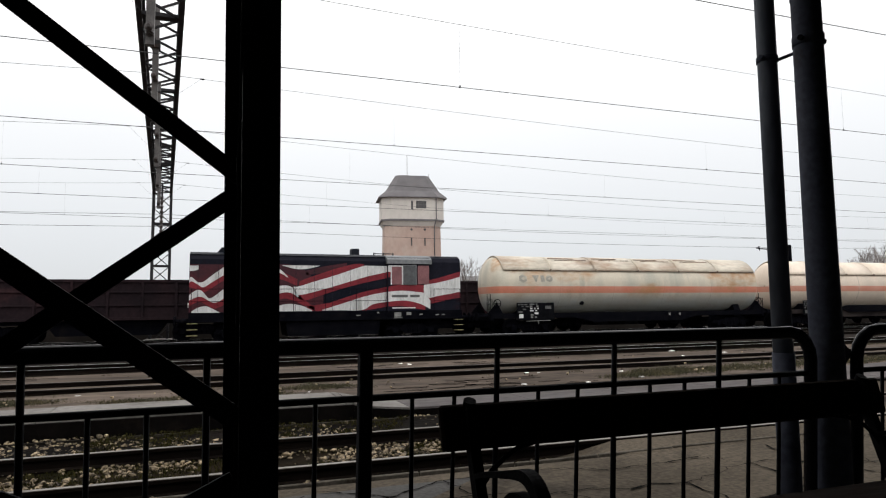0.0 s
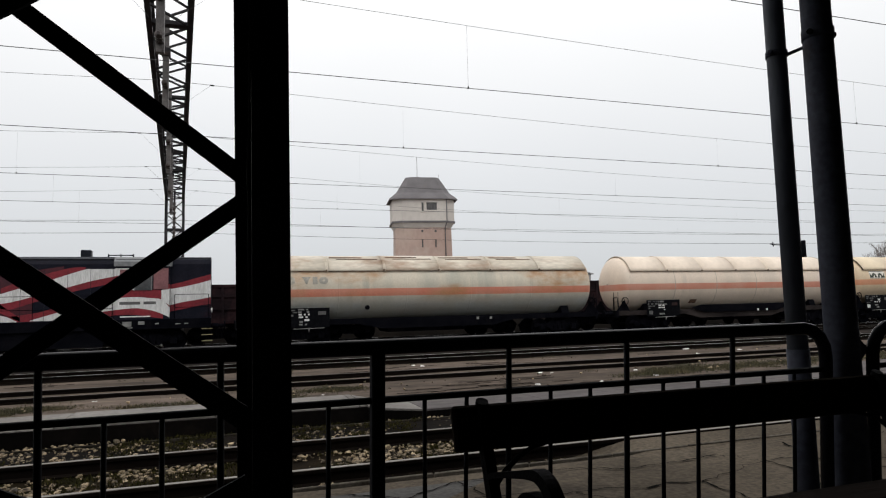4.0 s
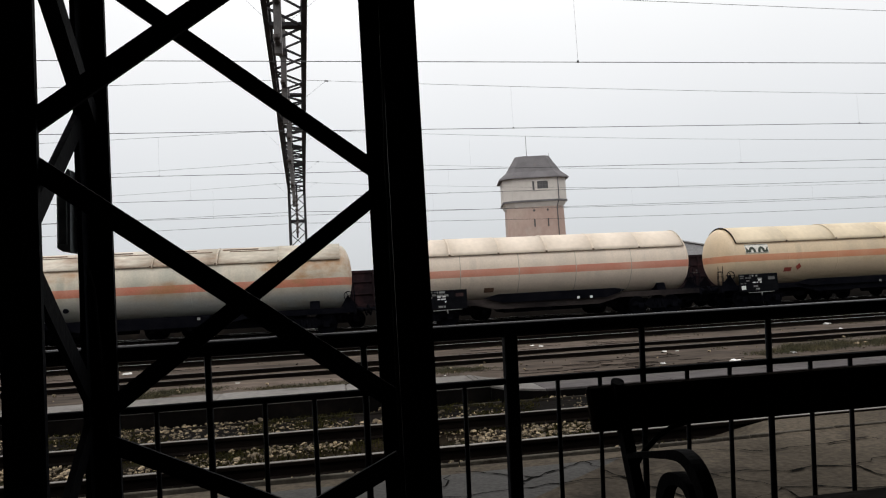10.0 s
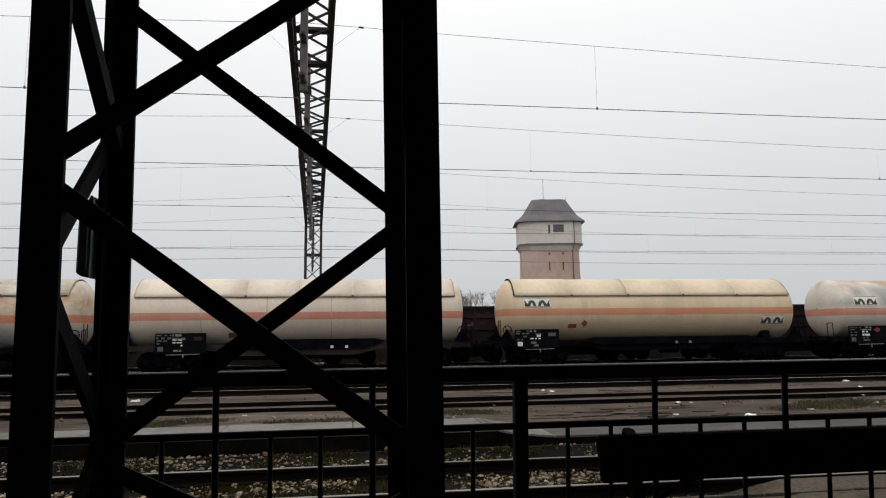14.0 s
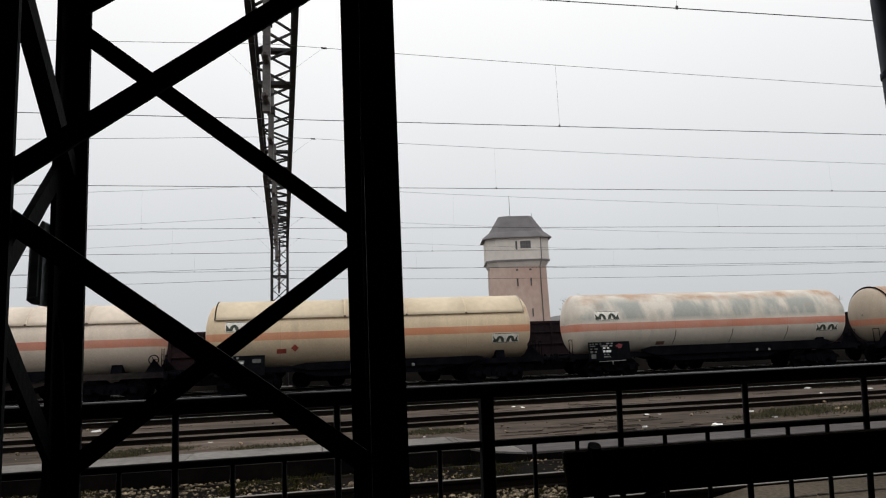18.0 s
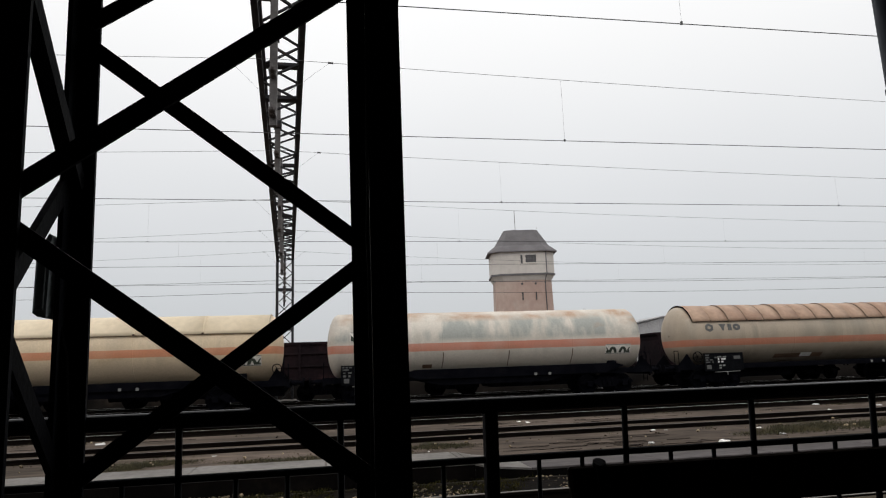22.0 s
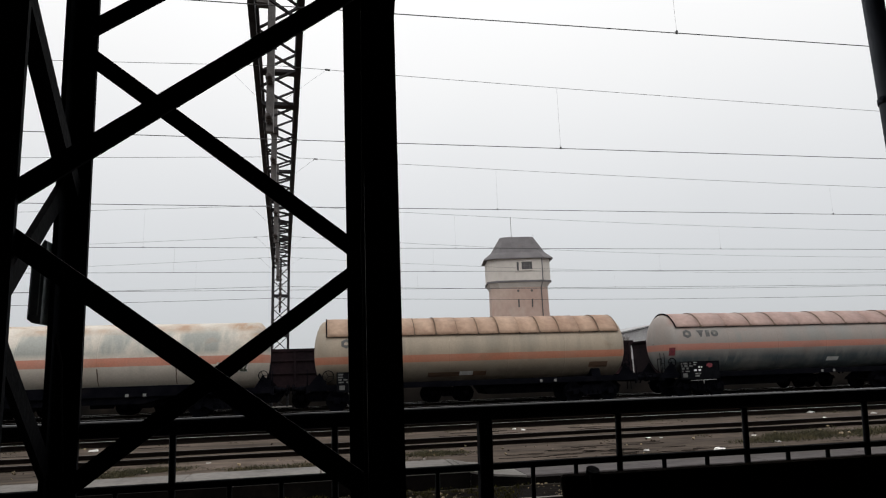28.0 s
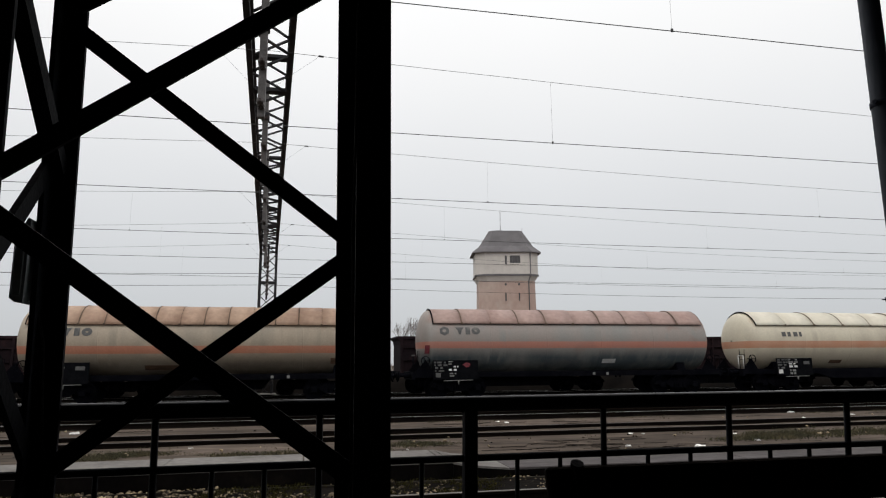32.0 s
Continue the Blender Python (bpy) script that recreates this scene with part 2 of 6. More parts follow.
M_BADGEDK = mat("badge_dark_green", (0.045, 0.053, 0.042), (0.075, 0.085, 0.068), 5, 0.7, bump=0, spec=0.1)
M_DKMARK = mat("dark_mark", (0.0026, 0.0029, 0.0039), (0.0052, 0.0055, 0.0068), 5, 0.7, bump=0, spec=0.03)
M_DULLRED = mat("dull_red_mark", (0.10, 0.012, 0.02), (0.17, 0.022, 0.032), 9, 0.7, bump=0)
M_REDMARK = mat("red_mark", (0.25, 0.04, 0.03), (0.32, 0.06, 0.04), 5, 0.6, bump=0)
M_STEEL = mat("lattice_steel", (0.018, 0.018, 0.021), (0.034, 0.032, 0.034), 3, 0.7, metal=0.0, spec=0.2, c3=(0.09, 0.055, 0.04), amount=0.3)
M_GALV = mat("galvanised", (0.08, 0.073, 0.072), (0.13, 0.118, 0.114), 4, 0.6, c3=(0.10, 0.07, 0.055), amount=0.4)
M_WIRE = mat("copper_wire", (0.05, 0.05, 0.052), (0.08, 0.08, 0.08), 2, 0.6, metal=0.4, bump=0)
M_CERAM = mat("insulator_ceramic", (0.03, 0.022, 0.02), (0.05, 0.036, 0.032), 5, 0.3, bump=0)
M_BARK = mat("bark", (0.11, 0.096, 0.088), (0.17, 0.15, 0.138), 3, 0.9)
# Paler than plain twigs: distance haze is put into their colour.
M_TWIG = mat("hazed_twigs", (0.19, 0.165, 0.155), (0.28, 0.25, 0.235), 1, 0.9, per="island", bump=0)
M_BLUE = mat("blue_paint", (0.007, 0.02, 0.055), (0.013, 0.032, 0.075), 2, 0.7, spec=0.15)
M_YELLOW = mat("yellow_paint", (0.20, 0.17, 0.08), (0.30, 0.26, 0.13), 4, 0.6)
# Tower plasters are lightened: the haze before them is put into the colour.
M_PLASTER = mat("cream_plaster", (0.59, 0.545, 0.505), (0.64, 0.595, 0.55), 0.3, 0.9, c3=(0.52, 0.475, 0.435), amount=0.3, stretch=(1, 1, 0.7), grain=(0.95, 1.05))
M_PINK = mat("pink_plaster", (0.455, 0.32, 0.27), (0.50, 0.385, 0.33), 0.22, 0.9, c3=(0.53, 0.45, 0.40), amount=0.62, stretch=(1, 1, 0.7), grain=(0.94, 1.06))
M_ROOF = mat("slate_roof", (0.125, 0.116, 0.12), (0.155, 0.145, 0.15), 0.8, 0.8, c3=(0.17, 0.152, 0.145), amount=0.25, grain=(0.93, 1.07))
M_PALE = mat("pale_sheet", (0.33, 0.325, 0.33), (0.40, 0.395, 0.40), 0.4, 0.8, c3=(0.29, 0.28, 0.28), amount=0.3)
M_DARK = mat("dark_opening", (0.06, 0.058, 0.06), (0.09, 0.086, 0.088), 2, 0.5, bump=0)
# Canopy and wall colours are kept dark so they bounce little light.
M_CANOPY = mat("canopy_boards", (0.03, 0.026, 0.022), (0.05, 0.042, 0.035), 2, 0.8, stretch=(0.2, 1, 1))
M_WALL = mat("unseen_wall_render", (0.05, 0.046, 0.04), (0.08, 0.072, 0.062), 0.8, 0.9)
M_LITTER = mat("litter_paper", (0.6, 0.58, 0.55), (0.75, 0.73, 0.7), 6, 0.8, per="object", bump=0)

# ---- mesh helpers ----


def box(bm, x0, x1, y0, y1, z0, z1, bevel=0.0):
    vs = [bm.verts.new((x, y, z)) for x in (x0, x1) for y in (y0, y1) for z in (z0, z1)]
    fs = [bm.faces.new([vs[i] for i in f]) for f in ((0, 1, 3, 2), (4, 6, 7, 5), (0, 4, 5, 1), (2, 3, 7, 6), (0, 2, 6, 4), (1, 5, 7, 3))]
    if bevel:
        es = list({e for f in fs for e in f.edges})
        bmesh.ops.bevel(bm, geom=es, offset=bevel, segments=1, affect="EDGES")
    return vs


def frame_of(p, q):
    d = (Vector(q) - Vector(p))
    ln = d.length
    d.normalize()
    side = d.cross(Vector((0, 0, 1)))
    if side.length < 1e-3:
        side = Vector((1, 0, 0))
    side.normalize()
    return d, side, side.cross(d).normalized(), ln


def beam(bm, p, q, w, h):
    """A bar of w (sideways) by h (upwards) from p to q."""
    d, s, u, ln = frame_of(p, q)
    p, q = Vector(p), Vector(q)
    ring = [[bm.verts.new(c + s * (a * w / 2) + u * (b * h / 2)) for a, b in ((-1, -1), (1, -1), (1, 1), (-1, 1))] for c in (p, q)]
    for i in range(4):
        j = (i + 1) % 4
        bm.faces.new((ring[0][i], ring[0][j], ring[1][j], ring[1][i]))
    bm.faces.new(ring[0][::-1])
    bm.faces.new(ring[1])


def tube(bm, pts, r, n=8, caps=True):
    """A round bar through the points; r is one radius or one for each point."""
    pts = [Vector(p) for p in pts]
    rs = r if isinstance(r, (list, tuple)) else [r] * len(pts)
    rings, side = [], None
    for i, p in enumerate(pts):
        d = (pts[min(i + 1, len(pts) - 1)] - pts[max(i - 1, 0)]).normalized()
        if side is None:
            side = d.cross(Vector((0, 0, 1)))
            if side.length < 1e-3:
                side = Vector((1, 0, 0))
        side = (side - d * side.dot(d)).normalized()
        up = side.cross(d)
        rings.append([bm.verts.new(p + (side * math.cos(a) + up * math.sin(a)) * rs[i]) for a in (2 * math.pi * k / n for k in range(n))])
    for a, b in zip(rings, rings[1:]):
        for k in range(n):
            f = bm.faces.new((a[k], a[(k + 1) % n], b[(k + 1) % n], b[k]))
            f.smooth = n > 5
    if caps:
        bm.faces.new(rings[0][::-1])
        bm.faces.new(rings[-1])


def ribbon(bm, pts, w, h):
    """One bent flat bar through points that lie in a plane x = const: w across it, h thick."""
    pts = [Vector(p) for p in pts]
    hs = h if isinstance(h, (list, tuple)) else [h] * len(pts)
    rings = []
    for i, p in enumerate(pts):
        d = (pts[min(i + 1, len(pts) - 1)] - pts[max(i - 1, 0)]).normalized()
        u = Vector((1, 0, 0)).cross(d).normalized()
        rings.append([bm.verts.new(p + Vector((a * w / 2, 0, 0)) + u * (b * hs[i] / 2)) for a, b in ((-1, -1), (1, -1), (1, 1), (-1, 1))])
    for a, b in zip(rings, rings[1:]):
        for k in range(4):
            bm.faces.new((a[k], a[(k + 1) % 4], b[(k + 1) % 4], b[k]))
    bm.faces.new(rings[0][::-1])
    bm.faces.new(rings[-1])


def soft_ribbon(bm, pts, w, h):
    """A ribbon through points, rounded between them."""
    q, t = [Vector((*p, k)) for p, k in zip(pts, h)], []
    for i in range(len(q) - 1):
        p0, p1, p2, p3 = q[max(i - 1, 0)], q[i], q[i + 1], q[min(i + 2, len(q) - 1)]
        for k in range(4):
            u = k / 4
            t.append(0.5 * (2 * p1 + (p2 - p0) * u + (2 * p0 - 5 * p1 + 4 * p2 - p3) * u * u + (3 * p1 - 3 * p2 + p3 - p0) * u ** 3))
    t.append(q[-1])
    ribbon(bm, [v.to_3d() for v in t], w, [v[3] for v in t])


def lathe_x(bm, profile, n=32, cy=0.0, cz=0.0, a0=0.0, a1=2 * math.pi):
    """A surface turned about the x axis, from (x, radius) pairs."""
    full = abs(a1 - a0) > 6.28
    cnt = n if full else n + 1
    rings = []
    for x, r in profile:
        rings.append([bm.verts.new((x, cy + r * math.sin(a0 + (a1 - a0) * k / n), cz + r * math.cos(a0 + (a1 - a0) * k / n))) for k in range(cnt)])
    for a, b in zip(rings, rings[1:]):
        for k in range(n):
            j = (k + 1) % cnt
            bm.faces.new((a[k], b[k], b[j], a[j])).smooth = True
    return rings


def prism(bm, outline, x0, x1, axis="x"):
    """An outline in the plane across the axis, drawn out from x0 to x1."""
    put = {"x": lambda t, a, b: (t, a, b), "y": lambda t, a, b: (a, t, b), "z": lambda t, a, b: (a, b, t)}[axis]
    r = [[bm.verts.new(put(t, a, b)) for a, b in outline] for t in (x0, x1)]
    n = len(outline)
    for i in range(n):
        bm.faces.new((r[0][i], r[0][(i + 1) % n], r[1][(i + 1) % n], r[1][i]))
    bm.faces.new(r[0][::-1])
    bm.faces.new(r[1])


def mesh_of(bm, name, material):
    bmesh.ops.recalc_face_normals(bm, faces=bm.faces)
    me = bpy.data.meshes.new(name)
    bm.to_mesh(me)
    bm.free()
    for m in material if isinstance(material, (list, tuple)) else [material]:
        me.materials.append(m)
    return me


def part(name, bm, material, parent=None, label="", m=None):
    ob = new(name, mesh_of(bm, name, material))
    if m is not None:
        ob.matrix_basis = m
    if parent is not None:
        ob.parent = parent
    return tagged(ob, label)


def share(name, me, parent, m, label=""):
    ob = new(name, me)
    ob.parent, ob.matrix_basis = parent, m
    return tagged(ob, label)


def thing(name, label, category, group="", m=None, kind=""):
    ob = new(name)
    if m is not None:
        ob.matrix_basis = m
    return tagged(ob, label, category, group, kind)


def BM():
    return bmesh.new()


ZR = -0.45          # rail tops; the waiting terrace is at 0
ZG = ZR - 0.17      # yard ground
TRAIN_Y, ROW_Y = 31.8, 36.8

# ---- setting ----


def setting():
    bm = BM()
    # one sheet to the horizon, slightly uneven near by
    xs = [-900, -300, -120, -60] + [-40 + 2 * i for i in range(61)] + [110, 160, 300, 900]
    ys = [-400, -60, -12, 2.7] + [5 + 1.5 * i for i in range(34)] + [64, 90, 150, 300, 1200]
    grid = []
    for y in ys:
        row = []
        for x in xs:
            h = 0.05 * noise.noise((x * 0.3, y * 0.5, 0)) if 3 < y < 60 and abs(x) < 90 else 0
            row.append(bm.verts.new((x, y, ZG - 0.03 + h)))
        grid.append(row)
    for a, b in zip(grid, grid[1:]):
        for i in range(len(xs) - 1):
            bm.faces.new((a[i], a[i + 1], b[i + 1], b[i])).smooth = True
    tagged(part("ground", bm, M_GROUND), "brown trodden soil of a railway yard with sparse grass", "ground", kind="structure")

    bm = BM()
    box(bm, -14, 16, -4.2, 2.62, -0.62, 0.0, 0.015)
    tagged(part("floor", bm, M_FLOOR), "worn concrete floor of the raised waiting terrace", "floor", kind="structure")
    # Unseen walls and canopy, added to shut sky light out of the terrace.
    bm = BM()
    box(bm, -14, 16, -4.45, -4.2, -0.6, 3.6)
    tagged(part("wall_back", bm, M_WALL), "dull rendered wall, unseen, added behind the terrace to block light", "wall", kind="structure")
    for name, x0 in (("wall_west", -14.25), ("wall_east", 16.0)):
        bm = BM()
        box(bm, x0, x0 + 0.25, -4.45, 1.2, -0.6, 3.6)
        tagged(part(name, bm, M_WALL), "dull rendered end wall, unseen, added to block light from the side", "wall", kind="structure")
    bm = BM()
    box(bm, -14.3, 16.3, -4.5, 3.0, 3.6, 3.75)
    for i in range(62):
        box(bm, -14.2 + i * 0.49, -14.2 + i * 0.49 + 0.47, -4.45, 2.95, 3.575, 3.597)
    tagged(part("ceiling", bm, M_CANOPY), "dark boarded canopy underside, unseen, added to keep sky light off the terrace", "ceiling", kind="structure")


def track(yc, x0, x1, label, bed=True, flat=1.35, foot=2.3, sunk=0.0, soil=None, bright=False):
    """Two rails, sunk by so much, on a low bed that buries the sleepers."""
    t = thing("railway_track", label, "railway track", "tracks of the yard", pose(0, yc, -sunk))
    prof = [(-0.062, ZR - 0.16), (0.062, ZR - 0.16), (0.062, ZR - 0.148), (0.012, ZR - 0.13), (0.012, ZR - 0.045), (0.035, ZR - 0.035), (0.035, ZR - 0.008), (0.025, ZR - 0.002), (-0.025, ZR - 0.002), (-0.035, ZR - 0.008), (-0.035, ZR - 0.035), (-0.012, ZR - 0.045), (-0.012, ZR - 0.13), (-0.062, ZR - 0.148)]
    for side in (-0.75, 0.75):
        bm = BM()
        prism(bm, [(a + side, b) for a, b in prof], x0, x1)
        rail = part("rail", bm, M_RAIL, t, "rusty steel rail")
        bm = BM()
        box(bm, x0, x1, side - 0.03, side + 0.03, ZR - 0.006, ZR + 0.001)
        part("running_face", bm, M_RAILTOP if bright else M_RAILWORN if soil else M_RAILDULL, rail, "worn bright running face")
    if bed:
        bm = BM()
        prof = [(-foot, ZG - 0.09 + sunk), (-flat, ZR - 0.17), (flat, ZR - 0.17), (foot, ZG - 0.09 + sunk)]
        rows = [[bm.verts.new((x0 + (x1 - x0) * i / 60, a + random.uniform(-0.08, 0.08), b)) for a, b in prof] for i in range(61)]
        for p, q in zip(rows, rows[1:]):
            for k in range(3):
                bm.faces.new((p[k], q[k], q[k + 1], p[k + 1])).smooth = True
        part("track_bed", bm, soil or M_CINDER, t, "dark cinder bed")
    return t


GOLD = (1 + 5 ** 0.5) / 2
ICO_V = [Vector(v).normalized() for v in ((-1, GOLD, 0), (1, GOLD, 0), (-1, -GOLD, 0), (1, -GOLD, 0), (0, -1, GOLD), (0, 1, GOLD), (0, -1, -GOLD), (0, 1, -GOLD), (GOLD, 0, -1), (GOLD, 0, 1), (-GOLD, 0, -1), (-GOLD, 0, 1))]
ICO_F = ((0, 11, 5), (0, 5, 1), (0, 1, 7), (0, 7, 10), (0, 10, 11), (1, 5, 9), (5, 11, 4), (11, 10, 2), (10, 7, 6), (7, 1, 8), (3, 9, 4), (3, 4, 2), (3, 2, 6), (3, 6, 8), (3, 8, 9), (4, 9, 5), (2, 4, 11), (6, 2, 10), (8, 6, 7), (9, 8, 1))


def rock(bm, x, y, z, r):
    """A broken stone: a jittered, flattened twenty-faced lump."""
    q = Euler((random.uniform(-0.5, 0.5), random.uniform(-0.5, 0.5), random.uniform(0, 6))).to_matrix()
    sx, sz = random.uniform(0.9, 1.5), random.uniform(0.5, 0.85)
    vs = []
    for d in ICO_V:
        k = r * random.uniform(0.72, 1.12)
        v = q @ Vector((d.x * k * sx, d.y * k, d.z * k * sz))
        vs.append(bm.verts.new((x + v.x, y + v.y, z + v.z)))
    for f in ICO_F:
        bm.faces.new([vs[i] for i in f])


def tuft(bm, x, y, z, h, blades, spread):
    for _ in range(blades):
        a, l = random.uniform(0, 6.28), h * random.uniform(0.5, 1.1)
        bx, by = x + random.gauss(0, spread), y + random.gauss(0, spread)
        w = random.uniform(0.006, 0.012)
        dx, dy = math.cos(a), math.sin(a)
        lean = l * random.uniform(0.1, 0.7)
        v = [bm.verts.new(p) for p in ((bx - dy * w, by + dx * w, z), (bx + dy * w, by - dx * w, z), (bx + dx * lean * 0.4, by + dy * lean * 0.4, z + l * 0.6), (bx + dx * lean, by + dy * lean, z + l))]
        bm.faces.new((v[0], v[1], v[2]))
        bm.faces.new((v[1], v[3], v[2]))


def yard():
    # near asphalt apron and the paved crossing over the first track
    bm = BM()
    xs = [-16 + 0.5 * i for i in range(80)]
    rows = []
    for x in xs:
        e = 6.10 + 0.06 * noise.noise((x * 0.9, 0, 3)) + 0.03 * noise.noise((x * 3.1, 0, 5))
        rows.append([bm.verts.new((x, y, z)) for y, z in ((2.62, ZR - 0.03), (4.3, ZR - 0.035), (e, ZR - 0.045), (e + 0.06, ZG - 0.06))])
    for a, b in zip(rows, rows[1:]):
        for i in range(3):
            bm.faces.new((a[i], b[i], b[i + 1], a[i + 1]))
    apron = tagged(part("pavement", bm, M_ASPH), "cracked patched asphalt apron beside the first track", "pavement", kind="structure")
    # asphalt crossing beside and between the rails, to the east
    for name, y0, y1 in (("crossing_near", 6.0, 6.70), ("crossing_middle", 6.84, 8.16), ("crossing_far", 8.30, 9.70)):
        bm = BM()
        lo = []
        for i in range(9):
            y = y0 + (y1 - y0) * i / 8
            west = 4.35 + 0.12 * (y - 6) + 0.25 * noise.noise((y * 1.3, 4, 1))
            lo.append((west, y))
        # the ragged west end runs out thinly over the track's soil
        vs = []
        for w, y in lo:
            dip = 0.04 * max(0.0, 6.25 - y) / 0.25
            reach = 1.1 + 0.35 * noise.noise((y * 1.7, 9, 3))
            row = [(w - reach, ZR - 0.185), (w - 0.55 * reach, ZR - 0.135), (w - 0.25 * reach, ZR - 0.07)]
            row += [(x, ZR - 0.022 - dip + 0.006 * noise.noise((x, y, 0))) for x in [w + (26 - w) * k / 12 for k in range(13)]]
            vs.append([bm.verts.new((x, y, min(z, ZR - 0.022 - dip + 0.006))) for x, z in row])
        for p, q in zip(vs, vs[1:]):
            for k in range(15):
                bm.faces.new((p[k], p[k + 1], q[k + 1], q[k])).smooth = True
        tagged(part(name, bm, M_ASPH), "worn asphalt level crossing between the rails", "pavement", kind="structure")
    # a greyer patch of the apron, with a ragged outline
    bm = BM()
    rows = []
    for i in range(15):
        y = 2.9 + 0.22 * i
        a, b = -1.7 + 0.10 * noise.noise((y * 1.7, 2, 5)), max(0.9, 1.15 + 1.25 * (y - 4.8)) + 0.12 * noise.noise((y * 1.9, 8, 1))
        rows.append([bm.verts.new((a + (b - a) * (0, 0.02, 0.25, 0.5, 0.75, 0.98, 1)[k], y, ZR - 0.0245 - 0.004 * (y - 2.6) - (0.012 if k in (0, 6) or i in (0, 14) else 0))) for k in range(7)])
    for p, q in zip(rows, rows[1:]):
        for k in range(6):
            bm.faces.new((p[k], p[k + 1], q[k + 1], q[k])).smooth = True
    tagged(part("asphalt_patch", bm, M_PATCH), "smoother grey patch in the asphalt apron", "pavement", kind="structure")
    # cracks: thin dark seams that wander over the asphalt
    bm = BM()
    cells = {}
    for i in range(-1, 13):
        for j in range(-1, 5):
            cells[i, j] = (0.6 + 0.85 * i + random.uniform(-0.36, 0.36), 2.9 + 0.72 * j + random.uniform(-0.3, 0.3))
    for (i, j), (xa, ya) in cells.items():
        for n in ((i + 1, j), (i, j + 1)):
            if n not in cells or random.random() > 0.88:
                continue
            xb, yb = cells[n]
            w0, m_ = random.uniform(0.003, 0.012), random.randint(8, 12)
            px, py = xa, ya
            for k in range(1, m_ + 1):
                u = k / m_
                f = math.sin(math.pi * u)
                qx = xa + (xb - xa) * u + f * 0.10 * noise.noise((xa * 3 + u * 4, ya * 3, 1)) + random.gauss(0, 0.012)
                qy = ya + (yb - ya) * u + f * 0.10 * noise.noise((xa * 3, ya * 3 + u * 4, 7)) + random.gauss(0, 0.012)
                l = math.hypot(qx - px, qy - py) or 1
                w = w0 * random.uniform(0.5, 1.6)
                sx, sy, z = -(qy - py) / l * w, (qx - px) / l * w, ZR - 0.0285
                if 2.7 < py < 5.9 and 2.7 < qy < 5.9:
                    bm.faces.new([bm.verts.new(p) for p in ((px - sx, py - sy, z), (qx - sx, qy - sy, z), (qx + sx, qy + sy, z), (px + sx, py + sy, z))])
                px, py = qx, qy
    tagged(part("pavement_cracks", bm, M_CRACK), "wandering dark cracks in the asphalt", "cracks", kind="stuff")

    track(7.5, -90, 140, "first track with rusty rails in pale stone ballast", soil=M_TRACKSOIL)
    track(16.7, -120, 200, "rusty railway track sunk deep in brown soil", False, sunk=0.085)
    track(21.5, -120, 200, "worn railway track in dark cinders with bright rail heads", True, 0.9, 1.15, sunk=0.04, bright=True)
    track(27.2, -120, 200, "rusty railway track in dark cinders", True, 1.0, 1.3)
    track(TRAIN_Y, -150, 220, "main running track with bright rails", bright=True)
    track(ROW_Y, -150, 220, "siding track under the parked open wagons", bright=True)

    # Dark sheet where the trains' shade falls; the shade is in its colour.
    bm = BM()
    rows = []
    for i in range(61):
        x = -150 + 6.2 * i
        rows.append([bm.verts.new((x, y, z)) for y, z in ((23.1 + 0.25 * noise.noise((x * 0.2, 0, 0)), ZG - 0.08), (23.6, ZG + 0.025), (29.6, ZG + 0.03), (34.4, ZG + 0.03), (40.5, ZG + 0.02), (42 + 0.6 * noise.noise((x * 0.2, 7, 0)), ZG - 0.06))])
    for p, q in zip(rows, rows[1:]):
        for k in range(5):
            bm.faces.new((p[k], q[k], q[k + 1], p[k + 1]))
    tagged(part("cinder_bed", bm, M_SHADEBED), "dark cinder bed with the shade under the trains put into its colour", "ground", kind="structure")

    # Unseen bank, added so no bright ground shows beneath the wagons.
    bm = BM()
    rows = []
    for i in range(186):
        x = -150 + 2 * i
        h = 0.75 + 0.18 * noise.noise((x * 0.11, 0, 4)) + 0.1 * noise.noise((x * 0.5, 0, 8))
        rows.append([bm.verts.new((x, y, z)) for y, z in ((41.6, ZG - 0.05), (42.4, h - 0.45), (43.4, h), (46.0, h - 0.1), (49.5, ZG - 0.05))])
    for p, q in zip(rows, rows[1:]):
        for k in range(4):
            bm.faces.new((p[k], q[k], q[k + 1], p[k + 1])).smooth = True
    tagged(part("blocking_bank", bm, M_CINDER), "low dark earth bank, unseen, added to block brightness under the wagons", "ground", kind="structure")

    # pale ballast stones about the first track
    bm = BM()
    for _ in range(30000):
        y = random.uniform(5.95, 9.75)
        x = random.uniform(-9, 4.4)
        dens = 0.30 + 1.4 * noise.noise((x * 0.9, y * 1.1, 2))
        if random.random() > dens + (0.22 if x < 1 else 0.05) or abs(y - 6.75) < 0.06 or abs(y - 8.25) < 0.06:
            continue
        inside = 6.8 < y < 8.2
        rock(bm, x, y, (ZR - 0.16 if inside else ZR - 0.15 - 0.06 * min(1, abs(y - 7.5) - 0.75) + max(0, 0.13 * (y - 8.6))) + random.uniform(-0.01, 0.018), min(0.055, random.lognormvariate(-4.2, 0.52)))
    tagged(part("ballast_stones", bm, M_STONE), "loose pale and brown ballast stones", "ballast", kind="stuff")
    bm = BM()
    for _ in range(260):
        x, y = random.uniform(-14, 40), random.choice((random.gauss(11.8, 0.5), random.gauss(14.6, 0.35), random.uniform(9, 20)))
        if abs(y - 16.7) < 0.7 or y < 11.1:
            continue
        rock(bm, x, y, ZG + 0.02, random.uniform(0.012, 0.05))
    tagged(part("yard_stones", bm, M_STONE), "scattered stones on the yard soil", "stones", kind="stuff")

    bm = BM()
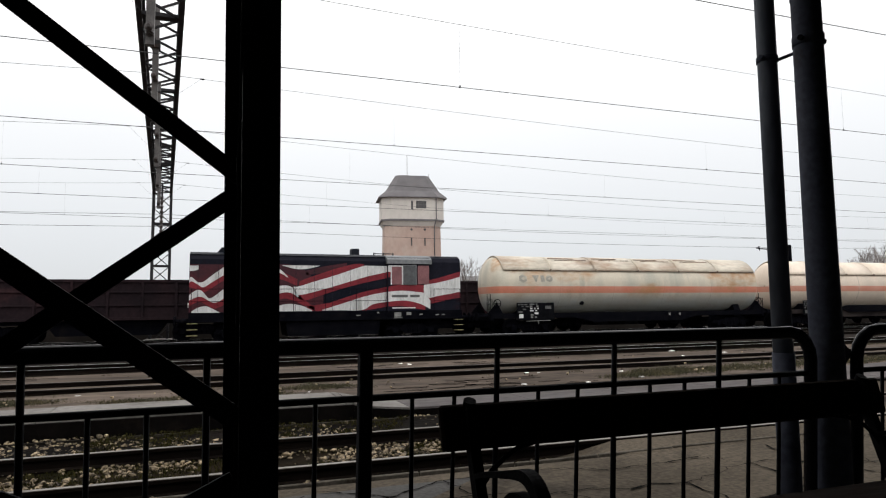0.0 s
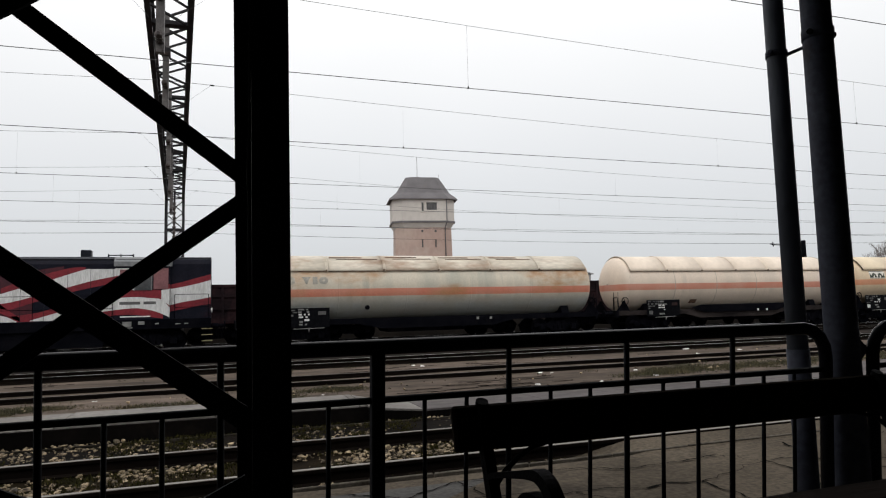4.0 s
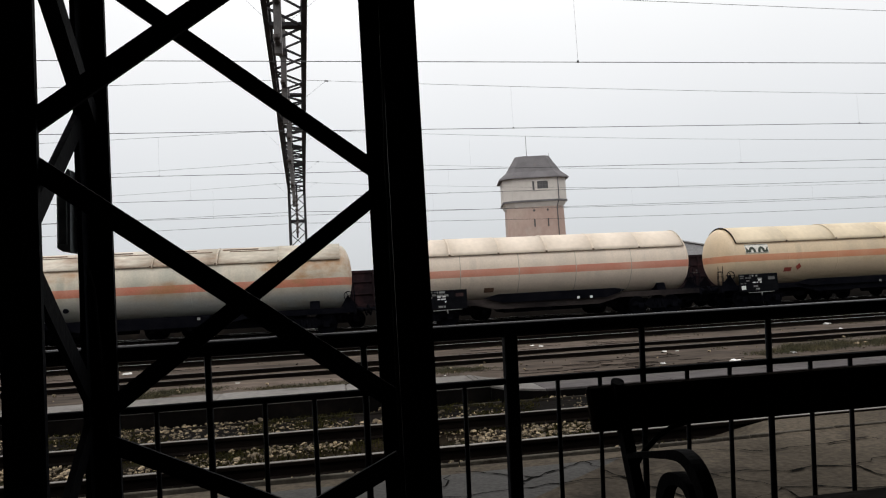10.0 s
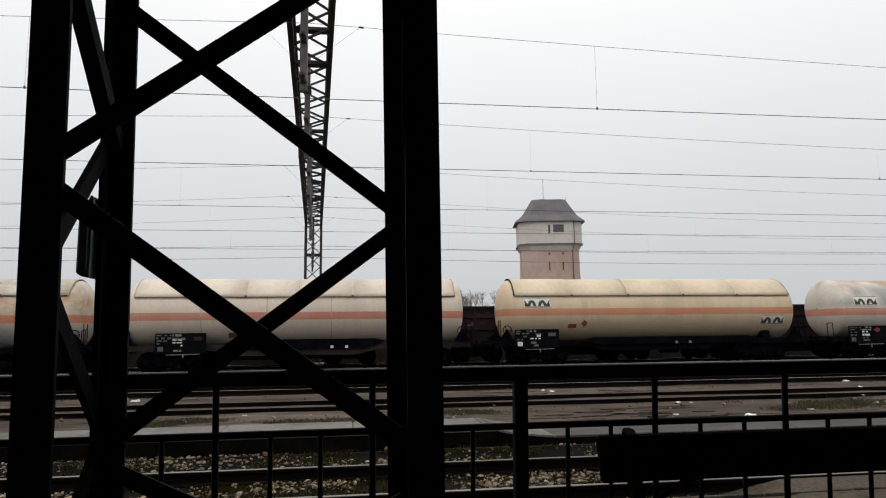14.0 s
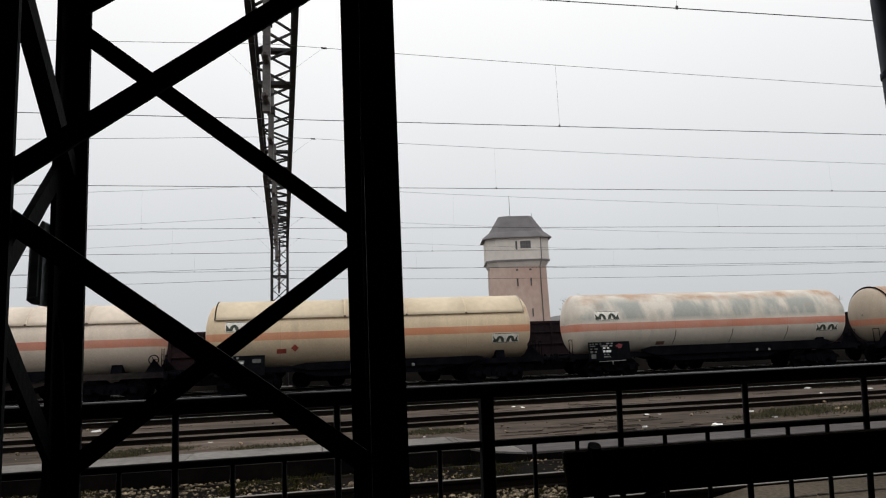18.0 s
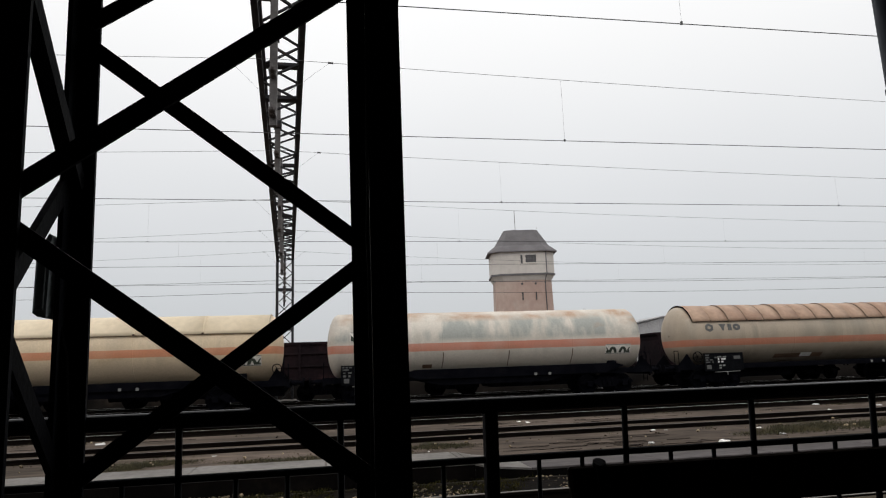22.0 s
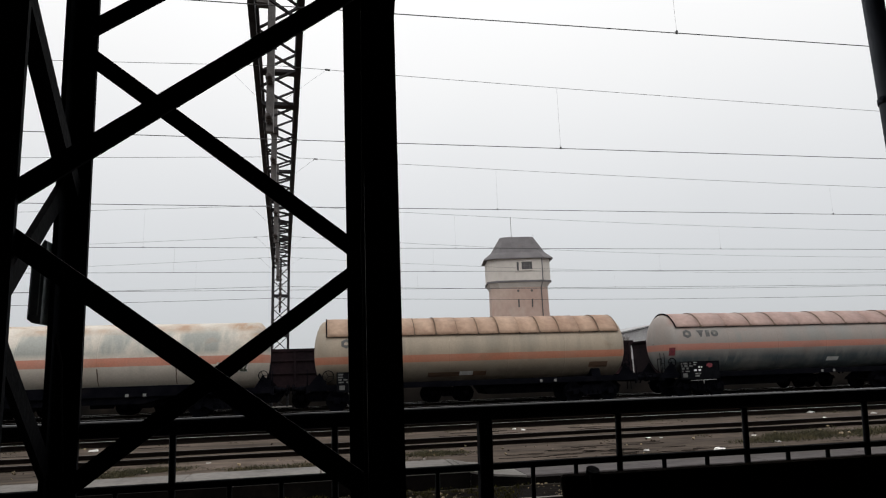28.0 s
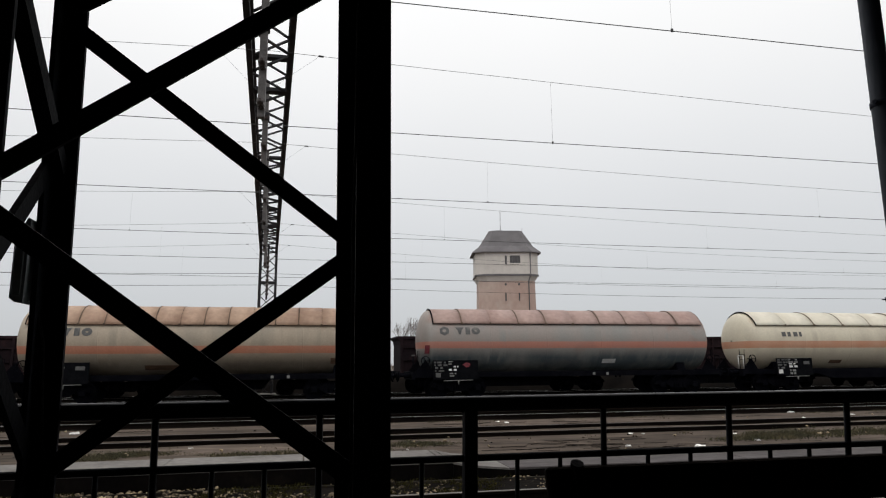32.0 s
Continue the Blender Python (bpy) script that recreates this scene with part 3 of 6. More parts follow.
    for _ in range(240):
        x, y = random.uniform(-12, 34), random.choice((random.uniform(11.1, 15.6), random.uniform(11.1, 20)))
        if min(abs(y - t) for t in (16.7, 21.5)) < 0.8 or noise.noise((x * 0.5, y * 0.8, 13)) < -0.1:
            continue
        rock(bm, x, y, ZG - 0.012 + 0.05 * noise.noise((x * 0.3, y * 0.5, 0)), random.uniform(0.012, 0.04))
    tagged(part("soil_clods", bm, M_CLOD), "crumbled dark clods of soil between the tracks", "soil", kind="stuff")
    bm = BM()
    for _ in range(150):
        x, y = random.choice((random.uniform(-10, 34), random.gauss(6.5, 2.0))), random.choice((random.gauss(12.4, 0.4), random.gauss(13.8, 0.7), random.uniform(18.2, 19.8), random.gauss(13.0, 0.9)))
        l, w, a = random.uniform(0.3, 1.6), random.uniform(0.015, 0.05), random.gauss(0, 0.12)
        n = 7
        up, dn = [], []
        for k in range(n):
            u = k / (n - 1) - 0.5
            f = w * (1 - (2 * u) ** 2) ** 0.5 * random.uniform(0.5, 1.3)
            px, py = x + l * u * math.cos(a), y + l * u * math.sin(a) + 0.06 * noise.noise((x + u * 3, y, 5))
            z = ZG - 0.022 + 0.05 * noise.noise((px * 0.3, py * 0.5, 0))
            up.append(bm.verts.new((px, py + f, z)))
            dn.append(bm.verts.new((px, py - f, z + 0.012)))
        for k in range(n - 1):
            bm.faces.new((dn[k], dn[k + 1], up[k + 1], up[k]))
    tagged(part("soil_ruts", bm, M_CINDER), "dark ruts and cracks in the trodden soil", "soil", kind="stuff")

    # soil heaped against the platform's foot, and a pale edging plank along it
    bm = BM()
    rows = []
    for i in range(95):
        x = -40 + 0.9 * i
        j = 0.05 * noise.noise((x * 0.8, 0, 6))
        rows.append([bm.verts.new((x, y, z)) for y, z in ((8.5 + j, ZG - 0.04), (9.0 + j, ZG + 0.03), (9.4, ZG + 0.07 + 0.3 * j), (9.66, ZG + 0.075))])
    for p, q in zip(rows, rows[1:]):
        for k in range(3):
            bm.faces.new((p[k], q[k], q[k + 1], p[k + 1])).smooth = True
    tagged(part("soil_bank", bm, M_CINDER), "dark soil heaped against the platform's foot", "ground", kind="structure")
    edge = tagged(new("edging"), "narrow weathered edging planks along the platform's foot", "edging", kind="structure")
    x = -12.0
    while x < 4.2:
        l = random.uniform(1.3, 2.6)
        bm = BM()
        box(bm, x, x + l - random.uniform(0.01, 0.12), 9.50, 9.54, ZG + 0.03, ZG + 0.105 + random.uniform(-0.01, 0.012), 0.006)
        part("plank", bm, M_OLDWOOD, edge)
        x += l
    kerb = tagged(new("kerb"), "thin pale concrete kerb at the asphalt's edge", "kerb", kind="structure")
    x = -14.0
    while x < 6.4:
        l = random.uniform(0.95, 1.05)
        bm = BM()
        box(bm, x, x + l - 0.015, 6.17, 6.205, ZG - 0.06, ZR - 0.022 + random.uniform(-0.006, 0.006), 0.008)
        part("kerb_stone", bm, M_KERB, kerb)
        x += l

    # low island platform in slabs, shade painted into its face, broken off at the crossing
    plat = tagged(new("island_platform"), "low concrete island platform with a worn light top", "platform", kind="structure")
    x = -40.0
    while x < 2.05:
        l = min(random.uniform(1.95, 2.05), 2.1 - x)
        bm = BM()
        box(bm, x, x + l - 0.012, 9.72, 11.05, ZG - 0.1, -0.285 + random.uniform(-0.008, 0.008), 0.012)
        part("platform_slab", bm, M_CONC, plat)
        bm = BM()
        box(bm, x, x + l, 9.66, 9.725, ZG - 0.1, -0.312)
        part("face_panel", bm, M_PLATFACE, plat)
        x += l
    bm = BM()
    prism(bm, [(2.1, ZG - 0.1), (2.1, -0.29), (2.35, -0.345), (2.95, -0.40), (2.95, ZG - 0.1)], 9.66, 11.03, "y")
    part("platform_ramp", bm, M_CONC, plat, "broken ramp at the platform's end")
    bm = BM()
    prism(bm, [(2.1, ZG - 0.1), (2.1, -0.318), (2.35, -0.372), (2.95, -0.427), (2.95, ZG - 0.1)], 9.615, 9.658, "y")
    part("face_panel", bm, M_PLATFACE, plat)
    x = 2.96
    while x < 60:
        l = random.uniform(1.9, 2.1)
        bm = BM()
        box(bm, x, x + l - 0.012, 9.66, 11.05, ZG - 0.1, ZR + 0.05 + random.uniform(-0.004, 0.004), 0.008)
        part("platform_slab", bm, M_PAVE, plat)
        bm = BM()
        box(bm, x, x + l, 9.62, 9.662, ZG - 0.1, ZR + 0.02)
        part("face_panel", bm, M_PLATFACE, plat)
        x += l

    # a pale path that leaves the platform and curves away over the yard
    bm = BM()
    near = [(10.6 + 0.9 * i, 11.06) for i in range(12)]
    far = [(10.9 + 1.0 * i, 11.1 + 1.75 * (1 - math.exp(-0.75 * i)) + 0.13 * i + 0.05 * noise.noise((i * 0.9, 3, 2))) for i in range(12)]
    rows = [[bm.verts.new((xa + (xb - xa) * k / 4, ya + (yb - ya) * k / 4, ZG + 0.045 - (0.05 if k == 4 else 0))) for k in range(5)] for (xa, ya), (xb, yb) in zip(near, far)]
    for p, q in zip(rows, rows[1:]):
        for k in range(4):
            bm.faces.new((p[k], q[k], q[k + 1], p[k + 1]))
    tagged(part("footpath", bm, M_PAVE), "worn pale paved path curving off the platform", "pavement", kind="structure")

    bm = BM()
    for _ in range(2600):
        k = random.random()
        if k < 0.55:    # the green strip beside the sunk track
            x = 9.2 + 26 * random.random() ** 1.6
            y = random.gauss(14.35 + 0.03 * (x - 9), 0.38)
        elif k < 0.72:  # weeds along the platform's back
            x, y = random.uniform(-12, 1.6), random.gauss(14.1, 0.12)
        elif k < 0.84:
            x, y = random.choice(((random.gauss(-3.5, 0.45), random.gauss(14.6, 0.2)), (random.gauss(2.5, 0.5), random.gauss(14.9, 0.22))))
        elif k < 0.93:
            x, y = random.uniform(-9, 4), random.choice((random.gauss(9.3, 0.2), random.gauss(6.3, 0.12)))
        else:
            x, y = random.uniform(-14, 35), random.choice((random.gauss(15.6, 0.12), random.gauss(18.0, 0.15), random.gauss(20.2, 0.15)))
        if noise.noise((x * 0.35, y * 0.6, 9)) < -0.15:
            continue
        tuft(bm, x, y, ZG - 0.02 if y > 9.8 else ZG + 0.01, random.uniform(0.02, 0.065) * (1.5 if x > 9 else 1.0), random.randint(18, 34), 0.13)
    tagged(part("dry_grass", bm, M_GRASS), "tufts of dull winter grass and weeds", "grass", kind="stuff")

    bm = BM()
    for _ in range(5200):
        x, y = random.uniform(-9, 4.2), random.uniform(6.0, 9.6)
        if noise.noise((x * 0.8, y * 1.1, 21)) < -0.12 or abs(y - 6.75) < 0.07 or abs(y - 8.25) < 0.07:
            continue
        tuft(bm, x, y, ZR - 0.16 + max(0, 0.11 * (y - 8.6)) + max(0, 0.11 * (x - 3.5)), random.uniform(0.015, 0.05), random.randint(8, 14), 0.05)
    tagged(part("track_weeds", bm, M_MOSS), "low dark weeds and moss in the ballast", "weeds", kind="stuff")

    # litter
    for x, y, w in ((3.74, 16.1, 0.24), (5.8, 20.0, 0.16), (6.0, 19.8, 0.15), (6.76, 13.4, 0.2), (8.12, 12.86, 0.34), (8.31, 12.6, 0.15), (12.97, 20.9, 0.3), (16.6, 20.6, 0.32), (5.95, 19.5, 0.16), (10.43, 15.0, 0.14), (10.04, 13.6, 0.2), (8.0, 15.7, 0.13), (8.3, 15.6, 0.1), (-2.4, 15.4, 0.16), (-6.0, 19.6, 0.34), (-5.4, 19.9, 0.26), (15.3, 18.4, 0.26), (17.8, 19.2, 0.24), (2.1, 14.1, 0.08), (3.4, 9.1, 0.07), (1.2, 8.0, 0.06)):
        bm = BM()
        vs = []
        for i in range(9):
            a = 6.283 * i / 9
            r = w * random.uniform(0.3, 0.55)
            vs.append((r * math.cos(a), 0.7 * r * math.sin(a)))
        c = bm.verts.new((0.1 * w, 0, w * 0.12))
        lo = [bm.verts.new((a, b, 0)) for a, b in vs]
        mid = [bm.verts.new((a * 0.8, b * 0.8, w * random.uniform(0.02, 0.17))) for a, b in vs]
        for i in range(9):
            j = (i + 1) % 9
            bm.faces.new((lo[i], lo[j], mid[j], mid[i]))
            bm.faces.new((mid[i], mid[j], c))
        tagged(part("litter", bm, M_LITTER, None, m=pose(x, y, ZG - 0.02)), "crumpled white scrap of paper on the yard soil", "litter", "scattered litter")


setting()
yard()

# ---- the terrace: lattice pillar, fence, bench, pole and pipe ----


def angle_bar(bm, p, q, w, t, sx, sy):
    """An upright rolled angle: two flanges of width w and thickness t."""
    (x, y, z0), z1 = p, q[2]
    box(bm, min(x, x + sx * w), max(x, x + sx * w), min(y, y + sy * t), max(y, y + sy * t), z0, z1)
    box(bm, min(x, x + sx * t), max(x, x + sx * t), min(y + sy * t, y + sy * w), max(y + sy * t, y + sy * w), z0, z1)


def lattice_pillar():
    p = thing("lattice_pillar", "black-painted riveted lattice steel pillar carrying the canopy", "pillar")
    x0, x1, y0, y1 = -0.865, 0.172, 1.70, 2.27
    w = 0.094
    for x, y, sx, sy in ((x0 - 0.005, y0, 1, 1), (x1, y0, -1, 1), (x0 - 0.002, y1, 1, -1), (x1, y1, -1, -1)):
        bm = BM()
        angle_bar(bm, (x, y, 0.03), (x, y, 3.58), {(1, 1): 0.094, (-1, 1): 0.094, (1, -1): 0.082, (-1, -1): 0.118}[sx, sy], 0.016, sx, sy)
        for vert in bm.verts:
            vert.co.x -= 0.018 * (vert.co.z - 1.1) + 0.004 if sx > 0 else (0.005 if sy > 0 else 0.011) * (vert.co.z - 1.1)
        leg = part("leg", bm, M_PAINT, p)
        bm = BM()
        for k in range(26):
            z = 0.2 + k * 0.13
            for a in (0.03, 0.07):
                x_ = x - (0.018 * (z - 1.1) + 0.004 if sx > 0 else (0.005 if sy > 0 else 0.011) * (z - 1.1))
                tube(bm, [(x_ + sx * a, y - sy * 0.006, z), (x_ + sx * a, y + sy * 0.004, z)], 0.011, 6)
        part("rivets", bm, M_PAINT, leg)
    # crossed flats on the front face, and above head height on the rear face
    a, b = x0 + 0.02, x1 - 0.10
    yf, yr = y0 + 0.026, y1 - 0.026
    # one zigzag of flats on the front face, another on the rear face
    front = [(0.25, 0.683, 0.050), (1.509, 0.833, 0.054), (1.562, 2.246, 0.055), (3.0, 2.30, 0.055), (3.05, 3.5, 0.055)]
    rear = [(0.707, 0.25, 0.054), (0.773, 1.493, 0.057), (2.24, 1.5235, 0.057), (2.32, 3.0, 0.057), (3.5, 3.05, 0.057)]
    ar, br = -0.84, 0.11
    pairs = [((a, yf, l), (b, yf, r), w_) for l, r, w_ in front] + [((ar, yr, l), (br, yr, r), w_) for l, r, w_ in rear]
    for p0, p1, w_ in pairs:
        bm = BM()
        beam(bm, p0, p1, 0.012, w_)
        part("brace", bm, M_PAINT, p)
    # single lacing on the narrow sides
    ys = (y0 + 0.03, y1 - 0.02)
    for x in (x0 + 0.02, x1 - 0.02):
        lean = (lambda h: -0.018 * (h - 1.1) + 0.002) if x < 0 else (lambda h: 0.0)
        for ya, za, yb, zb, dx, w_, h_ in ((1.73, 0.28, 2.25, 0.78, -0.02, 0.02, 0.058), (1.73, 1.35, 2.25, 0.82, -0.02, 0.02, 0.058), (1.73, 1.228, 2.25, 1.769, -0.02, 0.02, 0.058), (1.73, 2.275, 2.25, 1.74, 0.0, 0.05, 0.05), (1.73, 2.31, 2.25, 2.84, -0.02, 0.02, 0.058), (1.73, 3.42, 2.25, 2.9, 0.0, 0.05, 0.05)):
            d_ = dx if x < 0 else 0.0
            bm = BM()
            beam(bm, (x + d_ + lean(za), ya, za), (x + d_ + lean(zb), yb, zb), w_, h_)
            # Lacing takes the darker fence paint, so its sky-lit sides stay black.
            part("lacing", bm, M_FENCE, p)
    bm = BM()
    box(bm, x0 - 0.08, x1 + 0.08, y0 - 0.08, y1 + 0.08, 0.0, 0.03, 0.005)
    part("base_plate", bm, M_PAINT, p)
    bm = BM()
    box(bm, x0 - 0.03, x1 + 0.03, y0 - 0.03, y1 + 0.03, 3.54, 3.57)
    part("cap_plate", bm, M_PAINT, p)
    # sheet-metal box on the rear leg
    s = thing("junction_box", "grey sheet-metal junction box fixed to the pillar's leg", "junction box", m=pose(-0.903, 2.22, 1.303))
    bm = BM()
    prism(bm, [(-0.02, 0.012), (-0.005, 0.0), (0.018, -0.004), (0.02, 0.255), (0.012, 0.26), (-0.02, 0.19)], -0.06, 0.05, "y")
    part("case", bm, M_BOXGREY, s)
    bm = BM()
    box(bm, -0.016, 0.012, -0.066, -0.06, 0.02, 0.18, 0.003)
    part("cover", bm, M_BOXGREY, s)
    bm = BM()
    tube(bm, [(0.03, -0.0, 0.0), (0.06, 0.0, -0.12), (0.09, 0.02, -0.6), (0.09, 0.02, -1.28)], 0.009, 6)
    part("cable", bm, M_IRON, s)
    # slack cable on the front face
    bm = BM()
    tube(bm, [(0.07, 1.69, 3.4), (0.073, 1.69, 2.2), (0.07, 1.688, 1.55), (0.066, 1.688, 1.46), (0.07, 1.69, 1.36), (0.072, 1.69, 0.2)], 0.004, 6)
    part("cable", bm, M_IRON, p, "thin loose cable")


RAILZ, RAILR = 0.973, 0.028


def fence_panel(x_start, n, first_post, bend_l, bend_r, label):
    """A tubular panel: top rail with bent ends, second rail, bottom rail, tall bars at every third place."""
    f = thing("fence_panel", label, "fence", "panels of the fence", pose(x_start, 2.355, 0, 4.0))
    step, top, mid, low = 0.1733, RAILZ, 0.784, 0.13
    end = n * step
    pts, r = [], 0.13
    if bend_l:
        pts += [(0, 0, 0.0), (0, 0, top - r)] + [(r - r * math.cos(a), 0, top - r + r * math.sin(a)) for a in (0.4, 0.8, 1.2)] + [(r, 0, top)]
    else:
        pts += [(-0.02, 0, top)]
    pts += [(end * 0.5, 0, top - 0.003)]
    if bend_r:
        pts += [(end - r, 0, top)] + [(end - r + r * math.sin(a), 0, top - r + r * math.cos(a)) for a in (0.4, 0.8, 1.2)] + [(end, 0, top - r), (end, 0, 0.0)]
    else:
        pts += [(end + 0.02, 0, top)]
    bm = BM()
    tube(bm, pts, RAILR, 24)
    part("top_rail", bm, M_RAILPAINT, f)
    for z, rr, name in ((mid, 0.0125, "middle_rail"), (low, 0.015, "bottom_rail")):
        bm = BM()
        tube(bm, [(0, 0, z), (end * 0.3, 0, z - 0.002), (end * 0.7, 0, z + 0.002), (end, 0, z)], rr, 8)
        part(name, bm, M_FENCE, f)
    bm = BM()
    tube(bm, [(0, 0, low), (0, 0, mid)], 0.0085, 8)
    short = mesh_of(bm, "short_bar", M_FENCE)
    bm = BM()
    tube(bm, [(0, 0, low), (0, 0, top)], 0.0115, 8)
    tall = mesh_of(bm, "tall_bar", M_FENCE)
    for i in range(n + 1):
        if (i == 0 and bend_l) or (i == n and bend_r):
            continue
        k = (i - first_post) % 3 == 0
        if i == first_post:
            bm = BM()
            box(bm, -0.0235, 0.0235, -0.0235, 0.0235, 0, top - 0.01, 0.004)
            part("post", bm, M_FENCE, f, m=pose(i * step, 0, 0))
        else:
            off, lean = (-0.020, 0.5) if bend_r and i > first_post + 1 else (0.0, 0.0)    # bars a little out of true
            share("tall_bar" if k else "short_bar", tall if k else short, f, pose(i * step + off + random.uniform(-0.002, 0.002), 0, 0, random.uniform(-0.3, 0.3), lean + random.uniform(-0.3, 0.3)))
    return f


def bench():
    b = thing("bench", "dark wooden slatted bench with scrolled cast-iron ends", "bench", m=pose(0, 0, 0))
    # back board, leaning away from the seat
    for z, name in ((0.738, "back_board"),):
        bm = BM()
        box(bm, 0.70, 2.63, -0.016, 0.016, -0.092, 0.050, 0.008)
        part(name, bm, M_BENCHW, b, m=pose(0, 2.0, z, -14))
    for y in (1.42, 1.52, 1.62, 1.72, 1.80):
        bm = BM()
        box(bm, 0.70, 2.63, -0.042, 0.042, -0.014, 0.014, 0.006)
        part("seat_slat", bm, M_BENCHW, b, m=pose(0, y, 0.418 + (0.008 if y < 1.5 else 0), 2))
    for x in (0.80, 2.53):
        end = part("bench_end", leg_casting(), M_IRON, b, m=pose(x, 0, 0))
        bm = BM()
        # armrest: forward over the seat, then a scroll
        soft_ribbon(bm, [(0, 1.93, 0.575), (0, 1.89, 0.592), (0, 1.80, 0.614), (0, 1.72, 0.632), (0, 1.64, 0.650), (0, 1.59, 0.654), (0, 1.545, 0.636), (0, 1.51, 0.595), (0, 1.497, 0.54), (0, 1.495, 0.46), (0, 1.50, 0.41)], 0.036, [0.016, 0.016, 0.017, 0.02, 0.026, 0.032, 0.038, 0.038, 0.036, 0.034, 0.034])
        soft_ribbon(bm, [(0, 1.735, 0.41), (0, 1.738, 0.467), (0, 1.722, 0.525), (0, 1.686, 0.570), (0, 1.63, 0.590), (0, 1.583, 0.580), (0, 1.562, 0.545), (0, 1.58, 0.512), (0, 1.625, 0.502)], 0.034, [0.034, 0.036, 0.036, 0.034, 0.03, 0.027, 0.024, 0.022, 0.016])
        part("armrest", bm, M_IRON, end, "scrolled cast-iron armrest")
        bm = BM()
        sx = 1 if x < 1 else -1
        tube(bm, [(0, 1.92, 0.52), (sx * 0.018, 1.925, 0.56), (sx * 0.045, 1.928, 0.592), (sx * 0.09, 1.93, 0.627), (sx * 0.15, 1.945, 0.652), (sx * 0.22, 1.955, 0.664)], 0.0085, 6)
        part("corner_stay", bm, M_IRON, end)
        bm = BM()
        tube(bm, [(0, 2.0, 0.78), (0, 1.99, 0.80)], 0.021, 10)
        part("knob", bm, M_IRON, end)


def leg_casting():
    bm = BM()
    ribbon(bm, [(0, 1.99, 0.785), (0, 1.972, 0.67), (0, 1.925, 0.54), (0, 1.885, 0.43), (0, 1.87, 0.36), (0, 1.88, 0.2), (0, 1.93, 0.0)], 0.034, [0.036, 0.04, 0.042, 0.045, 0.045, 0.042, 0.06])
    ribbon(bm, [(0, 1.87, 0.395), (0, 1.60, 0.392), (0, 1.44, 0.395), (0, 1.39, 0.34), (0, 1.40, 0.18), (0, 1.35, 0.0)], 0.034, [0.03, 0.028, 0.03, 0.034, 0.034, 0.055])
    ribbon(bm, [(0, 1.865, 0.27), (0, 1.60, 0.20), (0, 1.405, 0.26)], 0.02, 0.02)
    return bm


def pole_and_pipe():
    p = thing("canopy_pole", "dark painted round steel canopy pole with bolted collars", "pole", m=pose(2.755, 2.33, 0))
    bm = BM()
    tube(bm, [(0, 0, 0), (0, 0, 1.2), (-0.004, 0, 3.58)], [0.076, 0.071, 0.064], 20)
    part("shaft", bm, M_POLE, p)
    for z in (2.38, 2.62):
        bm = BM()
        tube(bm, [(0, 0, z - 0.025), (0, 0, z + 0.025)], 0.072, 20)
        c = part("collar", bm, M_POLE, p)
        bm = BM()
        for s in (-1, 1):
            tube(bm, [(s * 0.066, -0.02, z), (s * 0.082, -0.025, z)], 0.014, 8)
        part("bolt", bm, M_IRON, c)
    bm = BM()
    prism(bm, [(0.075, 0.80), (0.14, 0.86), (0.075, 0.92)], -0.02, 0.02, "y")
    part("bracket", bm, M_POLE, p)
    d = thing("downpipe", "grey metal rainwater downpipe strapped beside the canopy pole", "downpipe", m=pose(2.775, 2.60, 0))
    # Lower length is darker; sky light on the upper is put into its colour.
    bm = BM()
    tube(bm, [(0, 0, 0.02), (0, 0, 0.85)], 0.054, 18)
    part("lower_pipe", bm, M_POLE, d)
    bm = BM()
    tube(bm, [(0, 0, 0.85), (0, 0, 3.6)], 0.049, 18)
    part("pipe", bm, M_PIPE, d)
    bm = BM()
    tube(bm, [(0, 0, 2.37), (0, 0, 2.40)], 0.054, 18)
    tube(bm, [(-0.05, -0.02, 2.385), (-0.075, -0.03, 2.385)], 0.012, 6)
    st = part("strap", bm, M_POLE, d)
    bm = BM()
    tube(bm, [(0.05, -0.02, 2.385), (0.09, -0.12, 2.40), (0.06, -0.22, 2.42)], 0.009, 6)
    part("strap_arm", bm, M_POLE, st)


lattice_pillar()
fence_panel(0.53 - 24 * 0.1733, 36, 24, False, True, "black tubular steel fence with upright bars, bent at its end")
fence_panel(2.90, 36, 18, True, False, "black tubular steel fence continuing beyond the canopy pole")
fence_panel(0.53 - 48 * 0.1733 - 0.05, 24, 12, True, False, "black tubular steel fence on the far side of the pillar")
bench()
pole_and_pipe()

# ---- rolling stock ----
WHEELS = []   # (wheelset, place on its vehicle)


